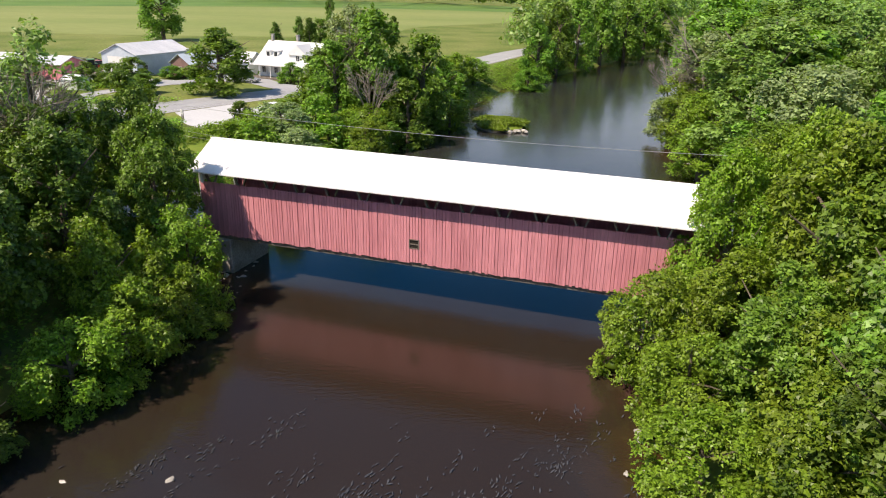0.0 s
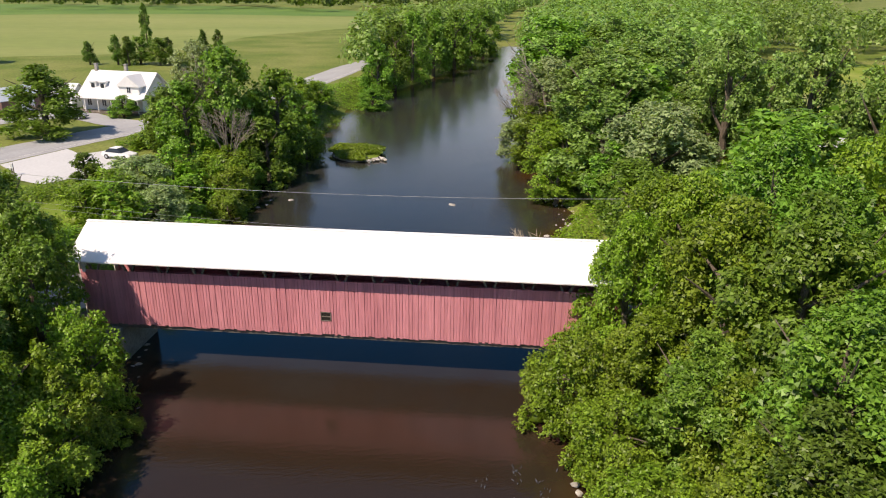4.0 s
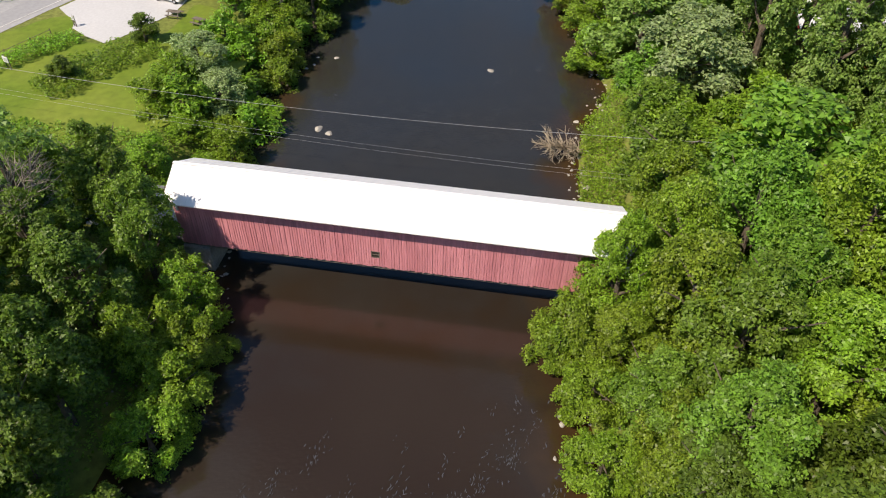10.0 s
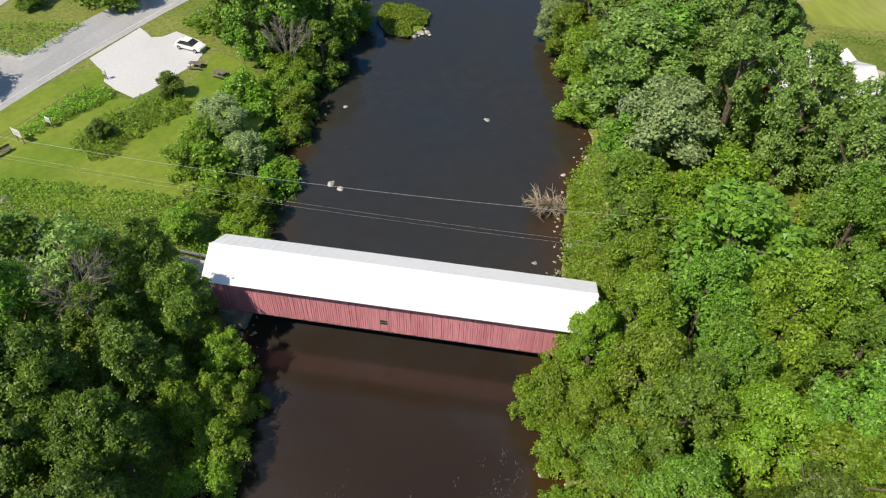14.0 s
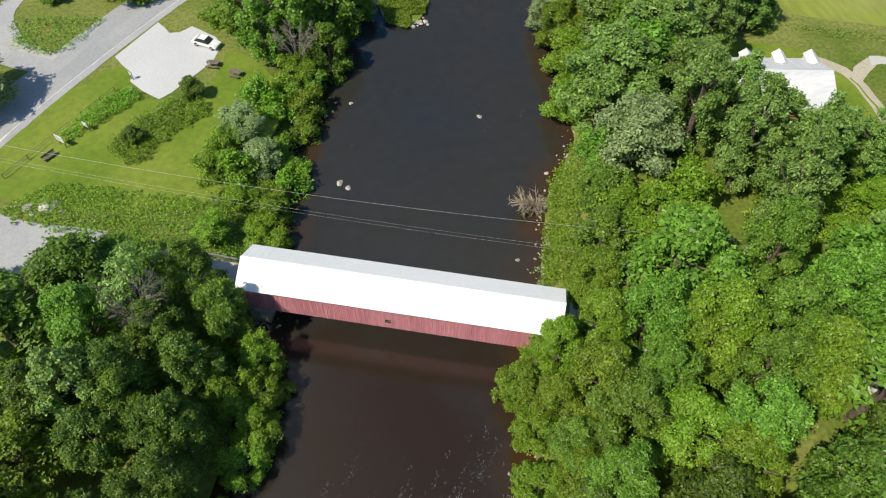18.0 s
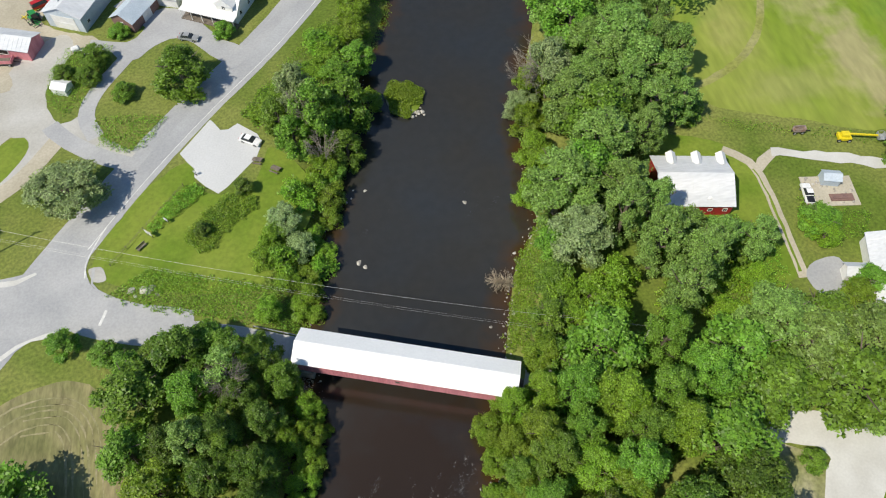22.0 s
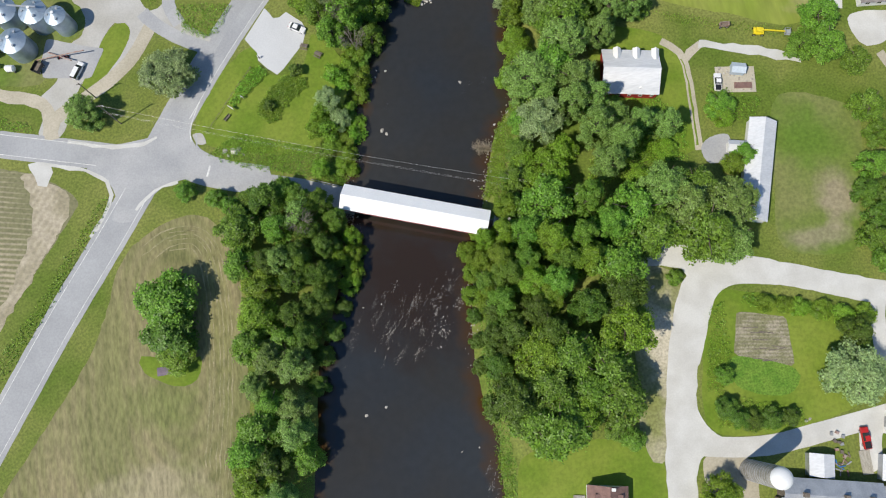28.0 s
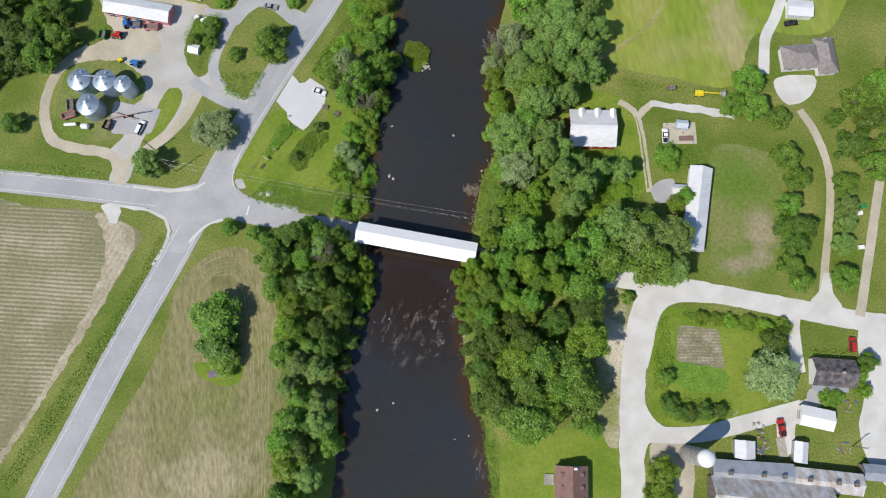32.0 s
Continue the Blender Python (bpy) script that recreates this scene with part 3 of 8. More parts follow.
ribbon("yard_loop", [(-96.1, 127.7), (-102.8, 124.7), (-108.0, 119.1), (-111.1, 111.5), (-111.3, 102.9), (-108.4, 97.2), (-101.5, 93.8), (-95.0, 91.9), (-89.7, 88.3), (-89.4, 80.7)], 3.4, DIRT, 0.029, "beige dirt loop round the grain bins", "road", 0.5)
patch("yard_dirt", [(-102.9, 124.7), (-96.9, 128.4), (-87.5, 130.6), (-76.5, 130.7), (-72.7, 123.5), (-82.9, 122.4), (-93.0, 122.2), (-100.6, 120.7)], DIRT, 0.031, "bare beige dirt at the yard's edge", "yard", 0.8)
patch("yard_island", [(-70.0, 109.7), (-67.9, 108.8), (-66.8, 105.2), (-70.4, 98.1), (-75.1, 94.5), (-79.0, 91.8), (-80.8, 92.6), (-77.2, 99.7), (-73.8, 106.3)], LAWN, 0.03, "grass island in the farm yard", "grass", 0.2, 1.0)
patch("silo_grass", [(-103.9, 120.3), (-99.6, 123.3), (-91.3, 122.8), (-83.9, 119.8), (-79.2, 114.4), (-79.0, 109.0), (-84.1, 106.2), (-90.3, 108.1), (-90.1, 96.5), (-95.8, 95.7), (-104.0, 97.0), (-107.4, 101.1), (-107.7, 109.1)], PADDOCK, 0.034, "trodden grass round the grain bins", "grass", 0.6)
patch("parking_lot", [(-37.4, 99.6), (-35.9, 97.2), (-34.5, 95.2), (-34.5, 93.1), (-32.5, 90.6), (-29.9, 88.4), (-28.2, 89.5), (-22.4, 95.9), (-21.1, 99.8), (-21.9, 102.1), (-25.9, 105.5), (-27.7, 104.4), (-29.2, 104.5), (-30.3, 106.0), (-31.3, 107.7)], LOT, 0.037, "pale gravel parking lot", "parking lot", 0.25, 60)
patch("house_pad", [(119.9, 81.3), (132.0, 80.3), (130.2, 74.7), (124.4, 71.9), (120.3, 73.5)], GRAVEL, 0.03, "pale gravel yard before the grey house", "yard", 0.2)
patch("barn_yard", [(99.7, -17.1), (106.4, -16.6), (106.2, -20.5), (100.1, -22.0), (97.1, -30.2), (93.2, -29.6), (94.9, -19.6)], GRAVEL, 0.03, "gravel yard between the sheds", "yard", 0.3)
patch("east_yard", [(124.6, 1.1), (137.0, -2.5), (125.0, -43.7), (117.8, -38.0), (116.8, -26.9), (121.4, -16.5)], GRAVEL, 0.03, "gravel yard at the village edge", "yard", 0.3)
patch("silo_apron", [(57.3, -22.5), (68.3, -24.2), (68.2, -32.0), (62.8, -44.9), (57.7, -42.7)], DIRT, 0.03, "bare earth by the barn", "yard", 0.4)

# roads
patch("lane_mouth", [(59.1, 25.9), (70.4, 22.8), (88.8, 17.5), (88.1, 14.6), (79.1, 15.7), (73.9, 16.5), (69.4, 14.8), (66.4, 10.4), (64.4, 5.5), (60.6, -1.5), (57.9, 2.0), (57.7, 8.5), (59.9, 13.5), (62.8, 18.6), (62.1, 22.1), (58.2, 24.7)], GRAVEL, 0.0425, "pale gravel where the lane leaves the road", "road", 0.3)
patch("drive_mouth", [(55.0, -5.0), (59.0, -6.6), (58.4, -11.0), (59.8, -14.8), (63.1, -18.4), (69.2, -20.1), (69.0, -22.5), (60.6, -21.2), (56.9, -22.1), (54.0, -26.9), (48.6, -28.6)], GRAVEL, 0.0427, "pale gravel where the drive leaves the lane", "road", 0.3)
patch("track_mouth", [(112.5, 10.5), (116.2, 13.6), (118.8, 18.5), (120.8, 18.2), (119.9, 12.2), (121.5, 7.6), (116.7, 7.7)], GRAVEL, 0.0429, "pale gravel where the track leaves the road", "road", 0.2)
patch("farm_mouth", [(-68.7, 120.3), (-66.2, 114.7), (-61.1, 111.6), (-58.0, 113.3), (-56.2, 118.2), (-54.3, 117.5), (-56.7, 112.2), (-54.9, 108.5), (-48.9, 103.7), (-45.1, 100.1), (-48.4, 98.2), (-54.2, 102.9), (-60.6, 106.7), (-63.7, 101.6), (-68.1, 96.2), (-72.4, 93.0), (-75.0, 90.2), (-78.4, 91.3), (-73.6, 95.8), (-69.3, 101.0), (-67.0, 106.3), (-68.3, 109.1), (-71.7, 110.4)], YARD_GREY, 0.0445, "pale gravel where the farm drives meet", "road", 0.4)
MAIN = [(60, 270), (24.3, 209.7), (14, 188), (5.5, 169.6), (-2, 153.5), (-18.0, 130.3), (-34.1, 111.3), (-46.4, 95.5), (-56.1, 81.4), (-62.1, 72.1), (-68.4, 62.2), (-76.1, 50.9), (-89.0, 32.6), (-103.4, 10.5), (-117.5, -10.9), (-145.5, -53.3)]
ribbon("road_shoulder", MAIN, 8.6, WORN, 0.03, "grey gravel shoulder of the country road")
ribbon("road", MAIN, 6.4, ASPHALT, 0.04, "grey asphalt country road")
SOUTH_MAIN = MAIN[10:]
NORTH_MAIN = MAIN[:9]
WEST_ROAD = [(-61.2, 70.7), (-68.6, 71.1), (-77.3, 73.5), (-91.2, 77.4), (-108.7, 82.4), (-126.4, 87.2), (-180.2, 102.5)]
ribbon("side_road_shoulder", WEST_ROAD, 7.2, WORN, 0.032, "grey gravel shoulder of the side road")
ribbon("side_road", WEST_ROAD, 5.4, ASPHALT, 0.044, "grey asphalt side road")
ribbon("bridge_road", [(-60.8, 69.5), (-54.9, 66.4), (-49.8, 63.6), (-39.6, 60.3), (-29.4, 57.4), (-17.7, 52.8)], 5.4, WORN, 0.036, "grey road to the covered bridge")
ribbon("gravel_road", [(18.8, 40.9), (31.8, 35.8), (51.1, 28.4), (62.4, 25.2), (75.2, 21.1), (91.0, 15.5), (106.6, 9.8), (122.1, 4.2), (137.6, -0.6), (184.0, -13.2)], 5.8, GRAVEL, 0.03, "pale gravel road beyond the bridge", jag=0.4)
ribbon("gravel_lane", [(70.3, 21.9), (64.0, 16.6), (60.1, 7.9), (56.1, -4.7), (53.2, -17.2), (49.9, -35.7), (44.5, -67.2)], 7.0, GRAVEL, 0.034, "wide pale gravel lane", jag=0.5)
ribbon("shed_drive", [(53.0, -17.9), (61.1, -20.0), (72.3, -21.4), (84.0, -20.6), (92.4, -19.7), (102.6, -18.7)], 4.6, GRAVEL, 0.038, "pale gravel drive to the sheds")
ribbon("house_drive", [(107.9, 9.6), (105.8, 4.1), (105.0, -1.6), (104.3, -8.9)], 3.6, GRAVEL, 0.038, "pale gravel drive to the dark house")
ribbon("farm_track", [(115.8, 9.2), (119.7, 20.6), (124.0, 32.3), (128.4, 47.8), (127.8, 60.9), (124.8, 69.9)], 2.4, DIRT, 0.03, "narrow dirt farm track")
ribbon("east_track", [(125.8, 4.3), (132.1, 18.7), (138.5, 33.5), (144.4, 47.0), (152.1, 64.5)], 2.8, DIRT, 0.03, "dirt track")
ribbon("barn_track", [(69.8, 81.8), (73.9, 77.9), (74.7, 71.4), (74.0, 62.2), (73.2, 51.2)], 2.0, DIRT, 0.03, "dirt track past the red barn")
ribbon("track_branch", [(74.6, 75.2), (76.6, 77.6), (79.8, 79.4)], 2.0, DIRT, 0.031, "dirt branch joining the gravel strip", jag=0.5)
ribbon("track_grass", [(73.9, 76.0), (74.5, 71.4), (73.8, 62.2), (73.0, 52.5)], 0.5, LAWN, 0.046, "grass between the wheel tracks", "grass", 0.4)
ribbon("gravel_strip", [(79.3, 79.5), (87.8, 76.9), (96.2, 74.2), (104.5, 71.3)], 2.4, GRAVEL, 0.036, "strip of pale gravel", jag=0.9)
ribbon("north_drive", [(131.8, 113.4), (125.2, 102.2), (120.1, 95.0), (116.9, 83.7)], 3.4, GRAVEL, 0.036, "pale gravel drive")
ribbon("silo_loop", [(-61.7, 107.3), (-66.7, 99.4), (-73.1, 93.7), (-79.3, 89.9), (-88.1, 84.7), (-88.8, 79.6)], 3.6, DIRT, 0.038, "beige dirt farm drive")
ribbon("farm_drive", [(-63.5, 111.6), (-60.2, 107.5), (-53.4, 102.0), (-45.1, 97.6)], 3.6, WORN, 0.039, "grey farm drive")
ribbon("house_lane", [(-51.7, 147.7), (-43.4, 137.4), (-49.0, 129.1), (-54.8, 119.7), (-56.4, 112.9), (-54.0, 106.7)], 3.4, WORN, 0.040, "grey lane to the farmhouse")
ribbon("porch_lane", [(-44.0, 138.1), (-36.1, 137.0), (-29.6, 128.3), (-25.8, 124.9)], 4.6, WORN, 0.041, "grey yard before the farmhouse")
patch("crossing", [(-79.0, 76.6), (-71.7, 75.8), (-61.9, 77.1), (-56.6, 82.3), (-51.3, 88.5), (-47.4, 86.7), (-50.8, 82.4), (-53.1, 77.6), (-53.3, 74.2), (-50.9, 70.3), (-43.5, 66.6), (-35.2, 63.8), (-35.7, 59.0), (-44.1, 61.4), (-51.8, 63.7), (-59.8, 63.2), (-64.5, 60.6), (-69.3, 55.2), (-74.8, 56.0), (-73.4, 59.9), (-74.1, 63.8), (-76.4, 67.5), (-80.2, 69.9)], WORN, 0.048, "worn asphalt of the crossroads", "road", 0.1, 1.0)
for corner in ([(-93.2, 74.0), (-80.7, 70.0), (-75.6, 66.4), (-74.5, 62.6), (-77.0, 57.2), (-80.5, 52.5)], [(-84.9, 78.4), (-73.6, 75.3), (-65.6, 74.9), (-62.2, 76.2)], [(-57.8, 63.5), (-63.7, 62.0), (-68.8, 57.7)]):
    ribbon("gravel_edge", corner, 0.9, GRAVEL, 0.05, "strip of pale gravel at the crossroads", "road edge", 0.5)
patch("field_entry", [(-94.9, 74.1), (-89.2, 72.7), (-89.5, 69.6), (-90.7, 67.4), (-92.9, 67.8), (-93.8, 70.6)], GRAVEL, 0.03, "pale gravel entry to the plowed field", "verge", 0.6)
ribbon("verge_gravel", [(-52.2, 75.4), (-52.2, 72.2), (-49.4, 69.2), (-43.6, 66.4), (-34.5, 63.4)], 0.5, WORN, 0.05, "thin strip of grey gravel at the park's corner", "road edge", 0.4)
ribbon("worn_lane", MAIN[1:8], 2.7, WORN, 0.046, "paler worn lane of the country road", jag=0.25, shift=-1.75)
ribbon("corner_line", [(-50.6, 84.0), (-52.4, 80.2), (-53.7, 76.4), (-53.6, 73.6)], 0.24, PAINT, 0.058, "white painted line round the park's corner", "road marking", 0.03)
for line, side in ((SOUTH_MAIN, 3.1), (SOUTH_MAIN, -3.1), (NORTH_MAIN, 3.1), (WEST_ROAD[2:], 2.6), (WEST_ROAD[2:], -2.6)):
    ribbon("edge_line", line, 0.16, PAINT, 0.055, "white painted edge line on the asphalt", "road marking", 0.03, shift=side)
ribbon("stop_line", [(-49.4, 66.4), (-50.4, 63.6)], 0.5, PAINT, 0.06, "white painted stop line before the bridge", "road marking", 0.0)


# ---- trees ----
def leaf_mesh(name, at, nrm, size, material, rng, core=None):
    """Every leaf a small kite-shaped blade; core is an optional set of inner boughs."""
    n = len(at)
    nrm = nrm / np.linalg.norm(nrm, axis=1)[:, None]
    side = np.cross(nrm, rng.normal(size=(n, 3)))
    side /= np.linalg.norm(side, axis=1)[:, None]
    fore = np.cross(nrm, side)
    size = size * rng.uniform(0.6, 1.4, n)[:, None]
    q = np.stack([at + fore * size * 1.1 - nrm * size * 0.2, at - fore * size * 0.6 - side * size * 0.68, at - fore * size * 0.6 + side * size * 0.68], 1).reshape(-1, 3)
    f = np.arange(n * 3)
    if core is not None:
        q, f = np.concatenate([q, core[0]]), np.concatenate([f, (core[1] + n * 3).ravel()])
    me = bpy.data.meshes.new(name)
    me.vertices.add(len(q)), me.loops.add(len(f)), me.polygons.add(len(f) // 3)
    me.vertices.foreach_set("co", q.astype(np.float32).ravel())
    me.loops.foreach_set("vertex_index", f.astype(np.int32))
    me.polygons.foreach_set("loop_start", np.arange(0, len(f), 3, dtype=np.int32))
    me.update(calc_edges=True)
    me.materials.append(material)
    return me


CORE = np.array([(1, 0, 0), (0, 1, 0), (-1, 0, 0), (0, -1, 0), (0, 0, 1), (0, 0, -1)])
CORE_FACES = np.array([(0, 1, 4), (1, 2, 4), (2, 3, 4), (3, 0, 4), (1, 0, 5), (2, 1, 5), (3, 2, 5), (0, 3, 5)])


def crown_mesh(name, seed, R, lo, hi, clumps, leaves, leaf, material, cone=0.0, dense=1.0):
    """A crown of boughs, each bough a heap of leaf clumps, with gaps between them."""
    rng = np.random.default_rng(seed)
    mid, half = (lo + hi) / 2, (hi - lo) / 2
    boughs = max(7, clumps // 9)
    k = np.arange(boughs) + 0.5
    z = 1 - 1.86 * k / boughs
    a = k * 2.39996 + rng.uniform(0, 6.28) + rng.normal(size=boughs) * 0.3
    wide = np.where(z < 0, np.maximum(np.sqrt(1 - z * z), 0.86), np.sqrt(1 - z * z))      # full skirts
    d = np.stack([wide * np.cos(a), wide * np.sin(a), z], 1)
    f = rng.uniform(0.4, 0.76, boughs)
    c = d * np.stack([f * R, f * R, (f * 0.5 + 0.45) * half * np.where(z < 0, 1.2, 1)], 1)
    c[: max(2, boughs // 6)] *= (0.6, 0.6, rng.uniform(0.9, 1.1))
    big = R * rng.uniform(0.8, 1.25, boughs) * (1.28 / boughs ** 0.5)
    if cone:
        t = 1 - cone * (c[:, 2:3] / half + 1) / 2
        c[:, :2] *= t
        big = big * (0.35 + 0.65 * t[:, 0])
    per = 15      # leaves of one spray at a twig's end
    sprays = leaves // per
    of = rng.choice(boughs, sprays, p=big ** 2 / (big ** 2).sum())
    u = rng.normal(size=(sprays, 3)) + 0.8 * d[of] + (0, 0, 0.25)
    u /= np.linalg.norm(u, axis=1)[:, None]
    lobe = 1 + 0.22 * np.sin(4 * np.arctan2(u[:, 1], u[:, 0]) + 7 * c[of, 0]) * np.cos(5 * u[:, 2] + 3 * c[of, 1])
    p = c[of] + u * (big[of] * lobe * rng.uniform(0.55, 1.08, sprays) ** 0.7)[:, None]
    face = 0.6 * u + (0, 0, 0.75) + 0.4 * rng.normal(size=(sprays, 3))
    face /= np.linalg.norm(face, axis=1)[:, None]
    e1 = np.cross(face, rng.normal(size=(sprays, 3)))
    e1 /= np.linalg.norm(e1, axis=1)[:, None]
    e2 = np.cross(face, e1)
    leaves = sprays * per
    w = np.repeat(np.arange(sprays), per)
    a, far = rng.uniform(0, 6.283, leaves), rng.uniform(0.1, 1, leaves) ** 0.6
    span = leaf * 3.3 * rng.uniform(0.7, 1.3, sprays)[w]
    out = e1[w] * np.cos(a)[:, None] + e2[w] * np.sin(a)[:, None]
    at = p[w] + out * (far * span)[:, None] - face[w] * (0.35 * far ** 2 * span)[:, None] + rng.normal(size=(leaves, 3)) * leaf * 0.5
    nrm = face[w] + (0, 0, 0.1) + 0.45 * out * far[:, None] + 0.38 * rng.normal(size=(leaves, 3))
    cv = (c[:, None] + CORE[None] * (1, 1, 0.7) * (big * 0.5 * dense)[:, None, None]).reshape(-1, 3)
    cf = (np.arange(boughs)[:, None, None] * 6 + CORE_FACES[None]).reshape(-1, 3)
    return leaf_mesh(name, at + (0, 0, mid), nrm, leaf, material, rng, (cv + (0, 0, mid), cf))


def trunk_mesh(seed, h, r, R, lean=0.3, many=6):
    rng = random.Random(seed)
    bm = bmesh.new()
    x, y = rng.uniform(-lean, lean), rng.uniform(-lean, lean)
    tube(bm, [(0, 0, -0.5), (x * 0.3, y * 0.3, h * 0.3), (x, y, h * 0.62), (x * 1.6, y * 1.2, h * 0.88)], [r * 1.25, r, r * 0.65, r * 0.15])
    for i in range(many):
        a, z = i * 6.2832 / many + rng.uniform(-0.4, 0.4), h * rng.uniform(0.28, 0.6)
        e = R * rng.uniform(0.5, 0.75)
        tube(bm, [(x * 0.5, y * 0.5, z), (e * 0.5 * math.cos(a), e * 0.5 * math.sin(a), z + h * 0.1), (e * math.cos(a), e * math.sin(a), z + h * rng.uniform(0.16, 0.28))], [r * 0.5, r * 0.3, r * 0.08], 5)
    me = bpy.data.meshes.new("trunk")
    bm.to_mesh(me)
    bm.free()
    me.materials.append(BARK)
    return me


KINDS = {}


def tree_kind(kind, seed, h, R, lo, clumps, leaves, leaf, material, cone=0.0, dense=1.0):
    KINDS.setdefault(kind, []).append((h, R, trunk_mesh(seed, h, 0.022 * h + 0.04, R), crown_mesh("crown", seed, R, lo, h, clumps, leaves, leaf, material, cone, dense)))


for i in range(3):
    tree_kind("near", 11 + i, 12, 4.8, 0.5 + i * 0.4, 230, 22500, 0.122, LEAF_MID, 0.22 + 0.12 * i)
    tree_kind("bright", 21 + i, 11, 4.5, 1.0, 220, 24000, 0.116, LEAF_LIGHT, 0.22 + 0.12 * i)
    tree_kind("mid", 31 + i, 12, 4.6, 0.3, 200, 8100, 0.2, LEAF_MID, 0.15 + 0.15 * i, 1.35)
    tree_kind("dark", 41 + i, 12, 4.5, 0.3, 200, 8100, 0.215, LEAF_DARK, 0.15 + 0.15 * i, 1.35)
    # dark leaf colour that partly stands in for shade on the bank trees
    tree_kind("shade", 121 + i, 12, 4.7, 0.6 + i * 0.4, 210, 13500, 0.145, LEAF_DARK, 0.25 + 0.1 * i)
    tree_kind("poplar", 101 + i, 14, 4.4, 0.8, 480, 14400, 0.14, LEAF_OLIVE, 0.3, 1.35)
for i in range(2):
    tree_kind("grey", 51 + i, 12, 4.7, 1.6, 170, 9900, 0.18, LEAF_GREY, 0.0, 1.35)
    tree_kind("light", 61 + i, 12, 4.4, 0.6, 170, 9000, 0.16, LEAF_LIGHT, 0.2)
    tree_kind("spruce", 71 + i, 8, 2.6, 0.1, 90, 5000, 0.16, LEAF_DARK, 0.85)
    tree_kind("shrub", 81 + i, 3, 1.7, 0.2, 24, 1500, 0.14, WEED)
    tree_kind("low", 91 + i, 5, 2.5, 0.2, 100, 5100, 0.125, LEAF_LIGHT)
    tree_kind("hanging", 131 + i, 5, 2.5, 0.2, 120, 12900, 0.08, LEAF_LIGHT)
tree_kind("sparse", 111, 14, 3.6, 3.0, 90, 2600, 0.17, LEAF_OLIVE, 0.1, 0.2)
WORDS = {"near": "leafy green broadleaf tree", "shade": "dark green broadleaf tree", "bright": "bright yellow-green broadleaf tree", "mid": "green broadleaf tree", "dark": "dark green broadleaf tree", "grey": "silvery grey-green willow tree", "poplar": "olive-green feathery poplar tree", "sparse": "thin-crowned olive tree",
         "light": "light green young tree", "spruce": "dark green pointed spruce", "shrub": "low green shrub", "low": "bright green bushy tree", "hanging": "bright green bushy tree"}
tree_rng = random.Random(5)


def tree(kind, x, y, h, r=None, where="on the river bank", z=None):
    """A tree of that kind and height, on the land."""
    h0, R0, trunk, crown = KINDS[kind][tree_rng.randrange(len(KINDS[kind]))]
    s = h / h0
    w = (r / R0) if r else s * tree_rng.uniform(0.9, 1.15)
    z = land_height(x, y) if z is None else z
    ob = thing("shrub" if kind == "shrub" else "tree", Matrix.Translation((x, y, z - 0.05)) @ Matrix.Rotation(tree_rng.uniform(0, 6.28), 4, "Z") @ Matrix.Diagonal((w, w, s, 1)),
               f"{WORDS[kind]} {where}", "shrub" if kind == "shrub" else "tree")
    link("trunk", trunk, ob)
    link("crown", crown, ob)
    return ob


def inside(pts, x, y):
    n, hit = len(pts), False
    for i in range(n):
        (ax, ay), (bx, by) = pts[i], pts[(i + 1) % n]
        if (ay > y) != (by > y) and x < (bx - ax) * (y - ay) / (by - ay) + ax:
            hit = not hit
    return hit


PLACED = []


def grove(pts, gap, heights, kinds, seed, where, wide=0.5):
    """Trees about gap apart over a plan outline."""
    rng = random.Random(seed)
    xs, ys = [p[0] for p in pts], [p[1] for p in pts]
    for _ in range(int((max(xs) - min(xs)) * (max(ys) - min(ys)) / gap ** 2 * 9)):
        x, y = rng.uniform(min(xs), max(xs)), rng.uniform(min(ys), max(ys))
        if not inside(pts, x, y) or any((x - a) ** 2 + (y - b) ** 2 < (0.5 * (gap + g)) ** 2 * 0.8 for a, b, g in PLACED):
            continue
        PLACED.append((x, y, gap))
        h = rng.uniform(*heights)
        tree(rng.choice(kinds), x, y, h, max(gap * 0.78, wide * h * rng.uniform(0.85, 1.1)), where)


def grow(kind, spots, where):
    """Single trees: x, y, height, radius."""
    for x, y, h, r in spots:
        PLACED.append((x, y, r * 1.5))
        tree(kind, x, y, h, r, where)


# the trees at the bridge's east end, beside the first view
grow("bright", [(15.8, 35.9, 12.3, 3.6), (18.5, 30.5, 12.5, 4.8), (29.5, 33.5, 12.0, 5.0), (28.5, 20, 13, 5.0), (20.3, 36.8, 12.0, 3.9), (22.0, 43.6, 10.5, 3.9), (25, 24, 12.5, 5.2), (31, 33, 16.5, 5.5), (38, 27, 17.5, 5.2), (14.6, 31, 8.5, 3.6)], "by the bridge on the east bank")
grow("near", [(20, 27, 13.5, 5.2), (17.0, 21, 11.5, 4.6), (25, 36, 15, 5.2), (30, 22, 16.5, 5.5), (14.6, 26, 9.0, 4.0), (44, 34, 18, 5.5), (41, 41, 17, 5), (37.5, 32.5, 17, 5.0), (33, 27.5, 16.5, 5.0), (24, 29.5, 13.5, 4.6)], "in the dense stand by the bridge")
